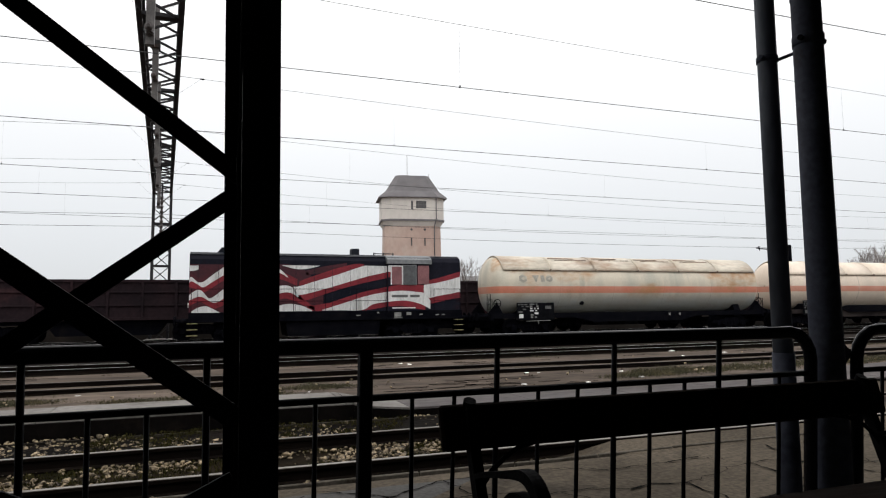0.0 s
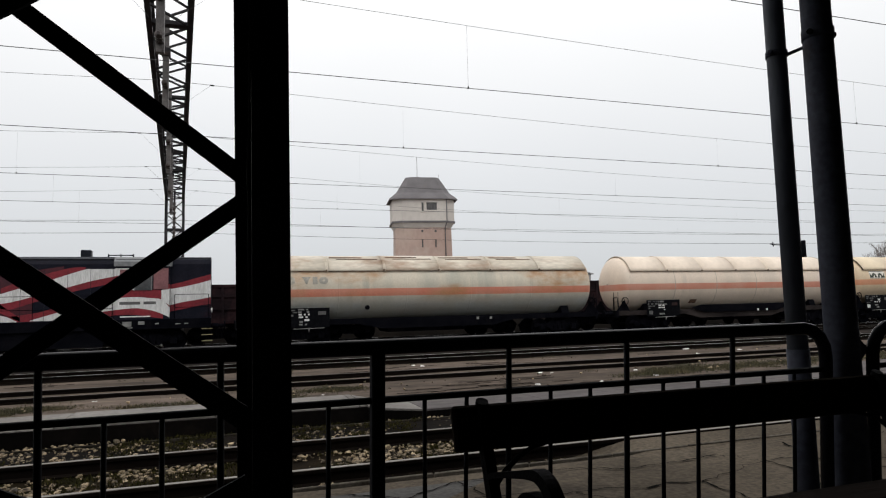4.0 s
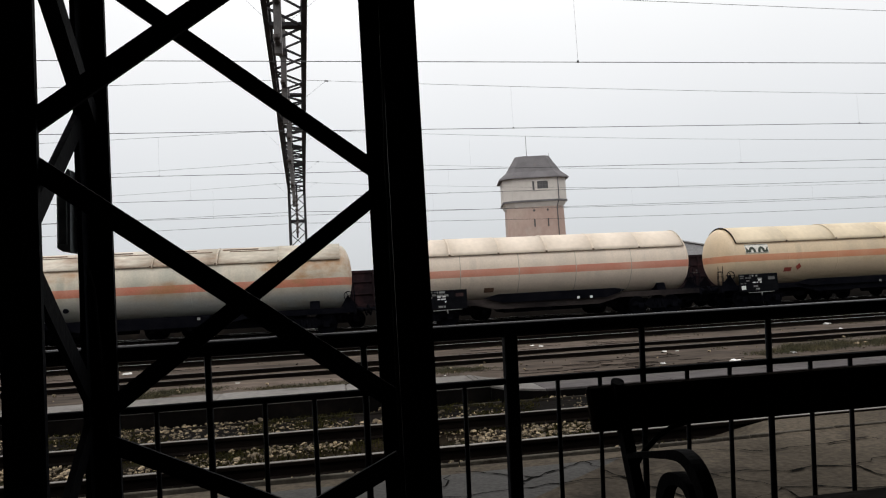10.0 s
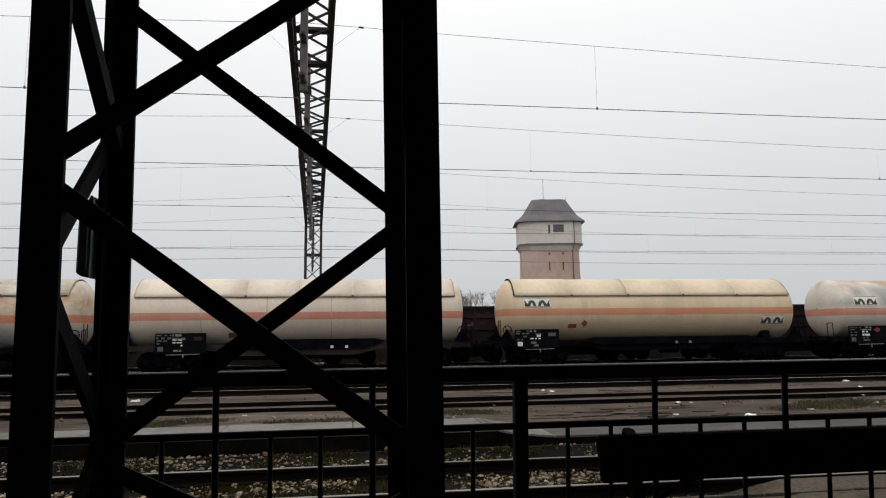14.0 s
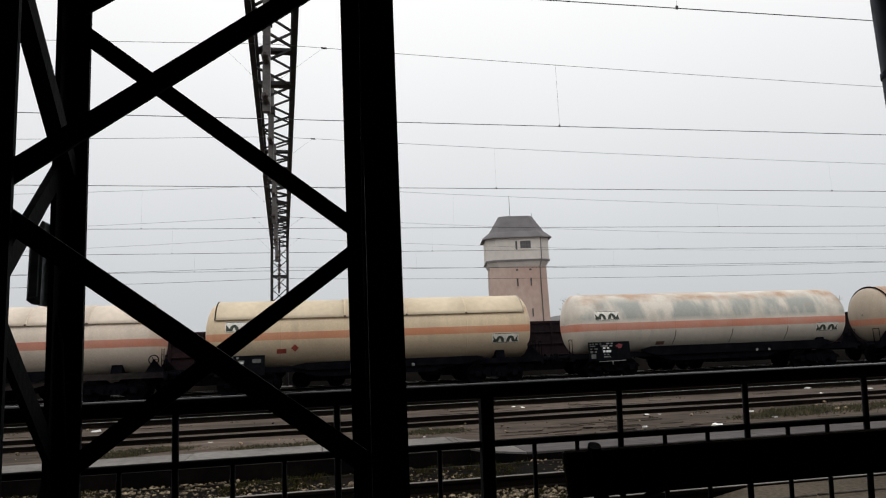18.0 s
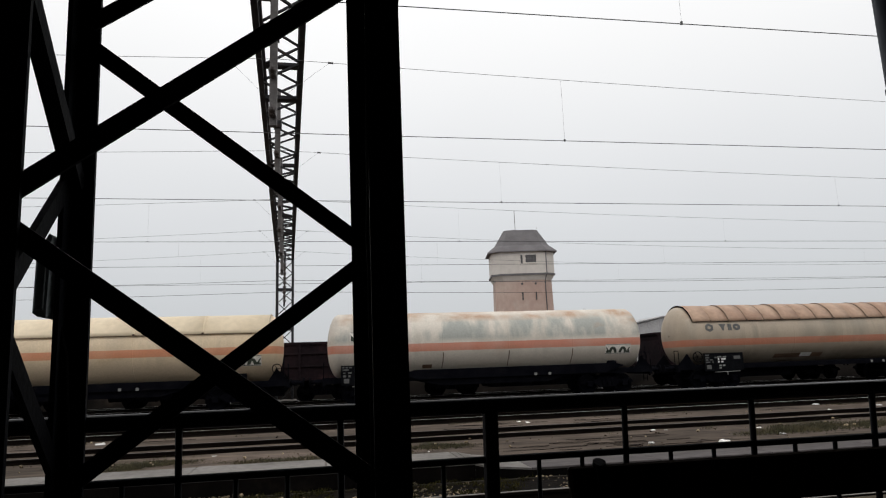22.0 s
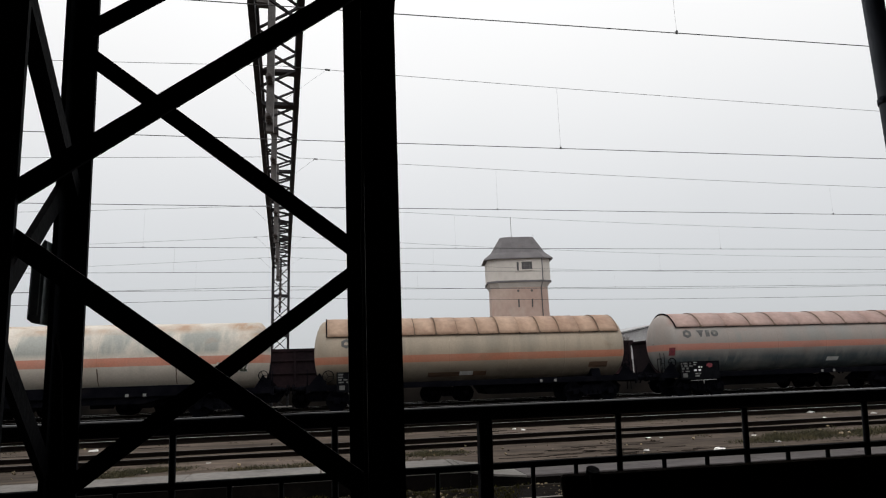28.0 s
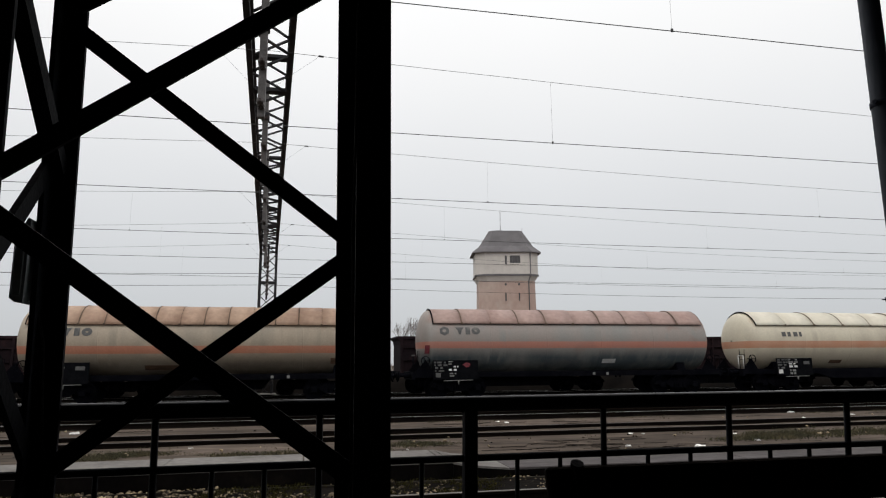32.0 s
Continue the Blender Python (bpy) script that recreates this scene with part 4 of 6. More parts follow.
def tank_paint(name, body, low, stripe, dirt, rust, amount, z0=2.28, z1=2.63, high=None):
    """Tank paint: body colour, blended by height into a second colour below, a stripe round the middle, streaks and
    rust blooms.
    """
    m = bpy.data.materials.new(name)
    m.use_nodes = True
    n, l = m.node_tree.nodes, m.node_tree.links
    b = n["Principled BSDF"]
    b.inputs["Roughness"].default_value = 0.55
    co, sep = n.new("ShaderNodeTexCoord"), n.new("ShaderNodeSeparateXYZ")
    l.new(co.outputs["Object"], sep.inputs[0])

    def rng(src, a, c, lo=0.0, hi=1.0):
        r = n.new("ShaderNodeMapRange")
        for k, v in (("From Min", a), ("From Max", c), ("To Min", lo), ("To Max", hi)):
            r.inputs[k].default_value = v
        l.new(src, r.inputs["Value"])
        return r.outputs["Result"]

    def mix(f, a, c, blend="MIX"):
        x = n.new("ShaderNodeMix")
        x.data_type, x.blend_type = "RGBA", blend
        for sock, v in ((x.inputs["Factor"], f), (x.inputs[6], a), (x.inputs[7], c)):
            if isinstance(v, tuple):
                sock.default_value = (*v, 1)
            elif isinstance(v, float):
                sock.default_value = v
            else:
                l.new(v, sock)
        return x.outputs[2]

    def nz(scale, stretch, off, detail=6):
        mp, t = n.new("ShaderNodeMapping"), n.new("ShaderNodeTexNoise")
        mp.inputs["Scale"].default_value, mp.inputs["Location"].default_value = stretch, (off, off * 0.7, 0)
        t.inputs["Scale"].default_value, t.inputs["Detail"].default_value = scale, detail
        l.new(co.outputs["Object"], mp.inputs["Vector"])
        l.new(mp.outputs["Vector"], t.inputs["Vector"])
        return t.outputs["Fac"]

    def mul(a, c):
        x = n.new("ShaderNodeMath")
        x.operation = "MULTIPLY"
        l.new(a, x.inputs[0])
        l.new(c, x.inputs[1])
        return x.outputs[0]

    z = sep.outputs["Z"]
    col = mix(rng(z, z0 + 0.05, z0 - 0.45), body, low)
    col = mix(rng(nz(0.9, (1, 1, 0.35), 3.0), 0.45, 0.75), col, dirt)
    if high:
        # faded blocks of another paint over the upper half, and a rusty crown
        blot = rng(nz(0.7, (1.3, 0.3, 0.6), 31.0, 5), 0.40, 0.52)
        col = mix(mul(mul(blot, rng(z, z1 + 0.05, z1 + 0.25)), rng(z, 3.95, 3.6)), col, high)
        col = mix(mul(rng(nz(0.9, (0.7, 1, 1), 44.0), 0.42, 0.62), rng(z, 3.6, 3.85)), col, rust)
    streak = nz(1.6, (1.6, 1, 0.12), 9.0)
    col = mix(mul(rng(streak, 0.5, 0.72), rng(nz(0.3, (1, 1, 1), 5.0), 0.45, 0.6)), col, dirt)
    up = rng(z, z1, z1 + 0.01)
    dn = rng(z, z0, z0 - 0.01)
    on = n.new("ShaderNodeMath")
    on.operation = "MAXIMUM"
    l.new(up, on.inputs[0])
    l.new(dn, on.inputs[1])
    band = n.new("ShaderNodeMath")
    band.operation = "SUBTRACT"
    band.inputs[0].default_value = 1.0
    l.new(on.outputs[0], band.inputs[1])
    fade = rng(nz(0.5, (1, 1, 1), 14.0), 0.3, 0.75, 0.95, 0.55)
    col = mix(mul(band.outputs[0], fade), col, stripe)
    bloom = nz(0.55, (0.8, 1, 1.5), 21.0, 8)
    shed = mul(rng(nz(4, (0.5, 1, 1), 2.0), 0.3, 0.6, 0.35, 0.9), rng(z, 1.9, 2.5, 0.15, 1.0))
    col = mix(mul(rng(bloom, 0.70 - amount * 0.25, 0.82 - amount * 0.2), shed), col, rust)
    grain = rng(nz(14, (1, 1, 1), 1.0), 0.2, 0.8, 0.88, 1.1)
    hs = n.new("ShaderNodeHueSaturation")
    l.new(grain, hs.inputs["Value"])
    l.new(col, hs.inputs["Color"])
    l.new(hs.outputs["Color"], b.inputs["Base Color"])
    l.new(rng(nz(2, (1, 1, 0.3), 6.0), 0.3, 0.7, 0.42, 0.7), b.inputs["Roughness"])
    return m


def wheelset_mesh():
    bm = BM()
    for s in (-1, 1):
        prof = [(0.10, s * 0.82), (0.455, s * 0.82), (0.46, s * 0.70), (0.49, s * 0.685), (0.49, s * 0.66), (0.10, s * 0.66)]
        n = 20
        rings = [[bm.verts.new((r * math.cos(6.283 * k / n), y, r * math.sin(6.283 * k / n))) for k in range(n)] for r, y in prof]
        for a, b in zip(rings, rings[1:]):
            for k in range(n):
                bm.faces.new((a[k], a[(k + 1) % n], b[(k + 1) % n], b[k]))
        for k in range(4):
            a = math.pi / 2 * k
            tube(bm, [(0.3 * math.cos(a), s * 0.80, 0.3 * math.sin(a)), (0.3 * math.cos(a), s * 0.835, 0.3 * math.sin(a))], 0.03, 6)
    tube(bm, [(0, -1.08, 0), (0, 1.08, 0)], 0.08, 8)
    return mesh_of(bm, "wheelset", M_UNDER)


def bogie_frame():
    bm = BM()
    for s in (-1, 1):
        y = s * 1.0
        prism(bm, [(-1.35, 0.50), (-1.25, 0.66), (-0.62, 0.66), (-0.42, 0.80), (0.42, 0.80), (0.62, 0.66), (1.25, 0.66), (1.35, 0.50), (1.0, 0.46), (0.55, 0.44), (0.4, 0.32), (-0.4, 0.32), (-0.55, 0.44), (-1.0, 0.46)], y - 0.05, y + 0.05, "y")
        for x in (-0.9, 0.9):
            box(bm, x - 0.14, x + 0.14, y - 0.11, y + 0.11, 0.34, 0.60, 0.02)
            for dx in (-0.22, 0.22):
                tube(bm, [(x + dx, y, 0.46), (x + dx, y, 0.70)], 0.065, 8)
        for x in (-0.24, 0, 0.24):
            tube(bm, [(x, y, 0.38), (x, y, 0.74)], 0.075, 8)
    box(bm, -0.28, 0.28, -0.95, 0.95, 0.50, 0.72)
    return mesh_of(bm, "bogie", M_UNDER)


ME_WHEEL, ME_BOGIE = wheelset_mesh(), bogie_frame()


def bogies(v, places):
    for x in places:
        f = share("bogie", ME_BOGIE, v, pose(x, 0, 0), "black cast bogie frame")
        for dx in (-0.9, 0.9):
            w = share("wheelset", ME_WHEEL, f, pose(dx, 0, 0.46), "dark steel wheelset")
            WHEELS.append((w, dx))


def buffers(v, half):
    for s in (-1, 1):
        for y in (-0.875, 0.875):
            bm = BM()
            tube(bm, [(s * (half - 0.62), y, 1.05), (s * (half - 0.3), y, 1.05)], 0.11, 10)
            tube(bm, [(s * (half - 0.3), y, 1.05), (s * (half - 0.06), y, 1.05)], 0.075, 10)
            tube(bm, [(s * (half - 0.06), y, 1.05), (s * (half - 0.015), y, 1.05)], 0.22, 14)
            part("buffer", bm, M_UNDER, v)
        bm = BM()
        box(bm, min(s * (half - 0.75), s * (half - 0.62)), max(s * (half - 0.75), s * (half - 0.62)), -1.3, 1.3, 0.85, 1.22, 0.01)
        part("headstock", bm, M_UNDER, v)
        bm = BM()
        tube(bm, [(s * (half - 0.62), 0, 1.02), (s * (half - 0.2), 0, 1.0), (s * (half - 0.1), 0, 0.75)], 0.045, 8)
        part("coupling", bm, M_UNDER, v)


def mark_rows(bm, x0, z0, w, h, y, seed):
    """Small plain bars for writing that cannot be read."""
    r = random.Random(seed)
    z = z0 + h
    while z > z0 + 0.03:
        x = x0
        hh = r.uniform(0.05, 0.1)
        while x < x0 + w - 0.05:
            l = r.uniform(0.06, 0.28)
            if r.random() < 0.75:
                box(bm, x, min(x + l, x0 + w), y - 0.004, y, z - hh, z)
            x += l + r.uniform(0.04, 0.12)
        z -= hh + r.uniform(0.04, 0.07)


def tank_wagon(label, paint, shade_paint, length, lob, panels, logo, cutout=False, big_frame=True, seed=1, wrap=60, sill=None):
    """A bogie gas tank wagon: barrel with dished ends, sunshade in panels, end saddles, underframe, boards, valves, ladders."""
    v = thing("tank_wagon", label, "tank wagon", "tank wagons of the moving train")
    R, cz, h = 1.50, 2.66, length / 2
    bm = BM()
    prof = [(-h - 0.55 * math.cos(a), max(R * math.sin(a), 0.02)) for a in (0.03, 0.25, 0.5, 0.75, 1.0, 1.25, 1.45)]
    prof += [(-h + length * k / 12, R) for k in range(13)]
    prof += [(-x, r) for x, r in prof[:7][::-1]]
    lathe_x(bm, prof, 40, 0, cz)
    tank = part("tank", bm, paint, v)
    # welded ring seams
    for k in range(1, 5):
        bm = BM()
        x = -h + length * (k / 5 if seed != 4 else 0.22 * k - 0.11)
        lathe_x(bm, [(x - 0.02, R), (x - 0.008, R + 0.006), (x + 0.008, R + 0.006), (x + 0.02, R)], 40, 0, cz)
        part("weld_seam", bm, M_SEAM if seed == 2 else paint, tank)
    if panels:
        a = radians(wrap)
        for k in range(panels):
            xa, xb = -h + length * k / panels, -h + length * (k + 1) / panels
            bm = BM()
            R1 = R + 0.075 + 0.012 * math.sin(seed * 3 + k * 2.3)
            out = lathe_x(bm, [(xa + 0.015, R1), (xb + 0.012, R1)], 18, 0, cz, -a, a)
            inn = lathe_x(bm, [(xa + 0.015, R1 - 0.02), (xb + 0.012, R1 - 0.02)], 18, 0, cz, -a, a)
            for ra, rb in ((out[0], inn[0]), (out[1], inn[1])):
                for i in range(18):
                    bm.faces.new((ra[i], ra[i + 1], rb[i + 1], rb[i]))
            for i in (0, 18):
                bm.faces.new((out[0][i], out[1][i], inn[1][i], inn[0][i]))
            part("sunshade_panel", bm, shade_paint, tank, m=pose(0, 0, 0))
            if cutout and k in (1, 2, 3, 4):
                # long vent slots with rusty lips near the crown, and a raised hoop at the panel's end
                for t0, t1, u0, u1 in ((0.38, 0.46, 0.08, 0.66), (0.53, 0.57, 0.2, 0.92)):
                    bm = BM()
                    w_ = xb - xa
                    lathe_x(bm, [(xa + w_ * u0, R1 + 0.004), (xa + w_ * u0 + 0.05, R1 + 0.016), (xa + w_ * u1 - 0.05, R1 + 0.016), (xa + w_ * u1, R1 + 0.004)], 3, 0, cz, -t1, -t0)
                    part("vent_slot", bm, M_SLOT, tank)
                bm = BM()
                tube(bm, [(xa + 0.05, -(R1 + 0.03) * math.sin(t), cz + (R1 + 0.03) * math.cos(t)) for t in (0.35 + (a - 0.3) * i / 8 for i in range(9))], 0.032, 6)
                part("hoop", bm, shade_paint, tank)
            if k:
                bm = BM()
                sw = 0.016 if panels > 7 else 0.026
                lathe_x(bm, [(xa - sw - 0.004, R1 - 0.004), (xa - sw, R1 + 0.016), (xa + sw, R1 + 0.016), (xa + sw + 0.004, R1 - 0.004)], 18, 0, cz, -a, a)
                part("panel_strap", bm, M_STREAK if panels > 7 else shade_paint, tank)
                bm = BM()
                box(bm, xa - 0.045, xa + 0.045, -(R1 + 0.03) * math.sin(a) - 0.02, -(R1 + 0.03) * math.sin(a) + 0.02, cz + R1 * math.cos(a) - 0.02, cz + R1 * math.cos(a) + 0.07, 0.01)
                part("strap_foot", bm, M_STREAK, tank)
        # rolled rims at the shade's ends and edges
        for x in (-h + 0.01, h - 0.01):
            dark = x < 0 and seed in (3, 5, 6, 7)
            bm = BM()
            tube(bm, [(x, (R + 0.07) * math.sin(t), cz + (R + 0.07) * math.cos(t)) for t in (-a + 2 * a * i / 18 for i in range(19))], 0.030 if dark else 0.024, 6)
            # Dark west rims take in the shadow of the sunshade's open end.
            part("shade_rim", bm, M_UNDER if dark else M_SEAM if seed < 5 else M_STREAK, tank)
        for s in (-1, 1):
            bm = BM()
            tube(bm, [(-h + 0.02, s * (R + 0.07) * math.sin(a), cz + (R + 0.07) * math.cos(a)), (h - 0.02, s * (R + 0.07) * math.sin(a), cz + (R + 0.07) * math.cos(a))], 0.012, 6)
            # Black edge: the shadow line under the sunshade is put into its colour.
            part("shade_edge", bm, M_UNDER if seed > 4 else M_STREAK, tank)
    # underframe
    half = lob / 2
    bm = BM()
    for s in (-1, 1):
        if big_frame:
            prism(bm, [(-half + 0.7, 1.20), (half - 0.7, 1.20), (half - 0.7, 0.95), (half * 0.42, 0.95), (half * 0.30, 0.70), (-half * 0.30, 0.70), (-half * 0.42, 0.95), (-half + 0.7, 0.95)], s * 1.22 - 0.06, s * 1.22 + 0.06, "y")
        else:
            box(bm, -half + 0.7, half - 0.7, s * 1.22 - 0.06, s * 1.22 + 0.06, 0.95, 1.20)
    for x in (-half * 0.6, -half * 0.2, half * 0.2, half * 0.6):
        box(bm, x - 0.1, x + 0.1, -1.2, 1.2, 0.95, 1.15)
    part("underframe", bm, M_FRAMEDUST if seed == 2 else M_UNDER, v, "dusty grey steel underframe" if seed == 2 else "black steel underframe")
    if sill:
        # deep side sill before the barrel's foot, tapered at its ends
        xa, xb, zt = sill
        for s in (-1, 1):
            bm = BM()
            prism(bm, [(xa, zt - 0.16), (xa + 0.7, zt), (xb - 0.5, zt), (xb, zt - 0.12), (xb - 1.0, 1.0), (xa + 0.9, 1.0)], s * 1.38 - 0.03, s * 1.38 + 0.03, "y")
            part("side_sill", bm, M_UNDER, v)
    if big_frame:
        bm = BM()
        beam(bm, (-half * 0.42, -1.26, 0.98), (half * 0.36, -1.26, 1.06), 0.03, 0.10)
        part("truss_rod", bm, M_UNDER, v)
        for x in (-1.6, 0.4, 2.0):
            bm = BM()
            tube(bm, [(x, -0.8, 0.72), (x + 0.9, -0.8, 0.72)], 0.2, 10)
            part("air_reservoir", bm, M_UNDER, v)
    for s in (-1, 1):
        bm = BM()
        x = s * (h - 1.2)
        prism(bm, [(-1.2, 1.18), (1.2, 1.18), (1.05, 1.56), (0.7, 1.30), (0, 1.14), (-0.7, 1.30), (-1.05, 1.56)], x - 0.22, x + 0.22)
        part("saddle", bm, M_UNDER, v)
        xe = s * (h + 0.30)
        bare = s < 0 and seed == 4    # this end carries no fittings
        if not bare:
            for y in (-1.15, 1.15):
                bm = BM()
                prism(bm, [(s * (h + 0.30), 1.75), (s * (h - 0.05), 1.2), (s * (h + 0.8), 1.2)], y - 0.03, y + 0.03, "y")
                part("end_strut", bm, M_UNDER, v, "black end strut")
        if not bare and not (s < 0 and seed == 5):
            bm = BM()
            for y in (-1.05, -0.65):
                tube(bm, [(xe + s * 0.32, y, 0.5), (xe + s * 0.3, y, 2.2)], 0.018, 6)
            for k in range(6):
                tube(bm, [(xe + s * 0.32, -1.05, 0.6 + 0.27 * k), (xe + s * 0.32, -0.65, 0.6 + 0.27 * k)], 0.013, 6)
            part("ladder", bm, M_UNDER, v)
        if not bare:
            bm = BM()
            wx, wy, wz, wr = (-h + 0.08, -1.50, 1.58, 0.25) if seed == 5 and s < 0 else (s * (h + 0.33), -1.30, 1.72, 0.20)
            tube(bm, [(wx + wr * math.cos(t), wy, wz + wr * math.sin(t)) for t in (6.283 * i / 16 for i in range(17))], 0.022, 6, False)
            for t in (0, 2.1, 4.2):
                tube(bm, [(wx, wy, wz), (wx + wr * math.cos(t), wy, wz + wr * math.sin(t))], 0.014, 5)
            tube(bm, [(wx, wy, wz), (wx, wy + 0.4, wz)], 0.02, 6)
            part("brake_wheel", bm, M_UNDER, v)
        bm = BM()
        for y in (-1.3, -0.9):
            tube(bm, [(s * (half - 0.68), y, 1.2), (s * (half - 0.68), y, 1.9)], 0.02, 6)
        tube(bm, [(s * (half - 0.68), -1.3, 1.9), (s * (half - 0.68), -0.9, 1.9)], 0.02, 6)
        part("hand_rail", bm, M_WHITE if seed == 7 and s < 0 else M_UNDER, v)
    # boards with the wagon's data (plain bars)
    bm = BM()
    bx = -h + {1: 0.7, 2: 0.95, 3: 0.0, 4: 0.05, 5: 0.45, 6: 0.0, 7: 0.95}[seed]
    box(bm, bx, bx + 2.15, -1.44, -1.405, 0.86, 1.74, 0.006)
    board = part("data_board", bm, M_DKMARK, v, "black data board with white markings")
    for k, (a, w, z, hh) in enumerate(((0.06, 0.62, 1.52, 0.16), (0.72, 0.55, 1.50, 0.2), (0.74, 0.5, 1.2, 0.28), (0.78, 0.34, 0.92, 0.24), (0.08, 0.5, 1.24, 0.2))):
        bm = BM()
        mark_rows(bm, bx + a, z, w, hh, -1.441, seed * 7 + k)
        tagged(part("board_marking", bm, M_WHITE if k == 2 else M_GREYWHITE if k in (1, 3) else M_GREYMARK, board), kind="stuff")
    bm = BM()
    box(bm, bx + 0.12, bx + 0.36, -1.446, -1.441, 0.96, 1.16)
    part("board_marking", bm, M_WHITE if seed % 2 and seed != 5 else M_GREYMARK, board)
    bm = BM()
    if seed in (4, 6):
        prism(bm, [(bx + 1.62 + (0.13 + 0.05 * (i % 3)) * math.cos(6.283 * i / 10), 1.52 + (0.09 + 0.04 * (i % 2)) * math.sin(6.283 * i / 10)) for i in range(10)], -1.446, -1.441, "y")
    else:
        box(bm, bx + 1.62, bx + 1.98, -1.446, -1.441, 1.42, 1.58)
    part("board_label", bm, M_DULLRED if seed in (4, 6) else M_BROWN if seed % 2 == 0 else M_GREYMARK, board)
    for x in ((1.4, 2.05) if seed == 2 else (0.9 + seed % 3, 1.6 + seed % 3)):
        bm = BM()
        box(bm, x, x + 0.13, -1.42, -1.412, 1.0, 1.12)
        part("frame_marking", bm, M_GREYWHITE if seed != 2 else M_WHITE, v)
    # earthing and brake levers below the board
    bm = BM()
    tube(bm, [(bx + 0.5, -1.46, 0.80), (bx + 1.9, -1.46, 0.82)], 0.018, 6)
    part("brake_lever", bm, M_GREYWHITE, v, "soiled white brake lever")
    bm = BM()
    tube(bm, [(bx + 1.2, -1.46, 0.82), (bx + 1.2, -1.46, 0.64)], 0.03, 6)
    part("lever_weight", bm, M_GREYWHITE, v)
    # maker's marks on the barrel, as plain shapes just proud of it
    def patch(name, x0, x1, z0, z1, material, proud=0.012):
        bm = BM()
        vs = []
        for i in range(7):
            z = z0 + (z1 - z0) * i / 6
            y = -math.sqrt(max(R * R - (z - cz) ** 2, 0)) - proud
            vs.append((bm.verts.new((x0, y, z)), bm.verts.new((x1, y, z))))
        for p, q in zip(vs, vs[1:]):
            bm.faces.new((p[0], p[1], q[1], q[0]))
        return part(name, bm, material, tank)
    if logo == "letters":
        # the owner's mark as plain faded shapes: a ring, a wedge, a block and a disc
        x, dz = -h + {1: 0.8, 5: 0.62, 6: 0.28}[seed], {1: -0.25, 5: -0.22, 6: -0.13}[seed]
        on = lambda a, b: (a, -math.sqrt(R * R - (b + dz - cz) ** 2) - 0.016, b + dz)
        turn = [2 * math.pi * i / 6 + 0.52 for i in range(7)]
        fine = [2 * math.pi * i / 14 for i in range(15)]
        for o, q in (
                ([(x + 0.26 + 0.25 * math.cos(a), 3.23 + 0.22 * math.sin(a)) for a in turn], [(x + 0.26 + 0.1 * math.cos(a), 3.23 + 0.08 * math.sin(a)) for a in turn]),
                ([(x + 0.78, 3.4), (x + 0.90, 3.25), (x + 0.96, 3.07)], [(x + 1.2, 3.4), (x + 1.1, 3.25), (x + 1.04, 3.07)]),
                ([(x + 1.28, 3.4), (x + 1.28, 3.24), (x + 1.28, 3.07)], [(x + 1.5, 3.4), (x + 1.5, 3.24), (x + 1.5, 3.07)]),
                ([(x + 1.78 + 0.21 * math.cos(a), 3.235 + 0.17 * math.sin(a)) for a in fine], [(x + 1.78 + 0.06 * math.cos(a), 3.235 + 0.04 * math.sin(a)) for a in fine])):
            bm = BM()
            va, vb = [bm.verts.new(on(a, b)) for a, b in o], [bm.verts.new(on(a, b)) for a, b in q]
            for i in range(len(o) - 1):
                bm.faces.new((va[i], vb[i], vb[i + 1], va[i + 1]))
            part("owner_mark", bm, M_FADEDMARK if seed == 1 else M_GREYMARK, tank)
    if logo == "badges":
        for x, z in ((-h + 0.46, 2.78), (h - 1.63, 1.88)):
            patch("owner_badge", x, x + 1.3, z, z + 0.46, M_BADGE)
            r_ = lambda q: -math.sqrt(R * R - (q - cz) ** 2) - 0.018
            zz, n_ = z + 0.05, 10
            for dx, w, up, form in ((0.03, 0.20, 0.27, 0), (0.17, 0.42, 0.29, 1), (0.69, 0.42, 0.29, 1), (1.07, 0.20, 0.27, 2)):
                bm = BM()
                if form == 1:    # a half disc with a notch
                    o = [(x + dx + w / 2 - w / 2 * math.cos(math.pi * i / n_), zz + up * math.sin(math.pi * i / n_)) for i in range(n_ + 1)]
                    q = [(x + dx + w / 2 - w * 0.17 * math.cos(math.pi * i / n_), zz + up * 0.6 * (1 - abs(2 * i / n_ - 1))) for i in range(n_ + 1)]
                else:            # a wedge that falls towards the middle
                    o = [(x + dx + w * i / n_, zz) for i in range(n_ + 1)]
                    q = [(x + dx + w * i / n_, zz + 0.02 + up * (1 - i / n_ if form == 0 else i / n_) ** 0.8) for i in range(n_ + 1)]
                va = [bm.verts.new((a, r_(b), b)) for a, b in o]
                vb = [bm.verts.new((a, r_(b), b)) for a, b in q]
                for i in range(n_):
                    bm.faces.new((va[i], vb[i], vb[i + 1], va[i + 1]))
                part("badge_shape", bm, M_BADGEDK, tank)
            for za in (z + 0.01, z + 0.425):
                patch("badge_border", x + 0.01, x + 1.29, za, za + 0.022, M_BADGEDK, 0.018)
    if logo == "small":
        x = -h + 1.4
        for a, b in ((0, 0.25), (0.35, 0.55), (0.7, 0.95), (1.05, 1.2)):
            patch("owner_mark", x + a, x + b, 2.86, 3.10, M_GREYMARK)
    # rust that has run down from the ring seams
    for k in range(1, 5):
        if seed == 4 and k > 1:
            x = -h + length * (0.22 * k - 0.11)
            patch("rust_run", x - 0.02, x + 0.025, 1.60 + 0.06 * k, 2.20, M_STREAK)
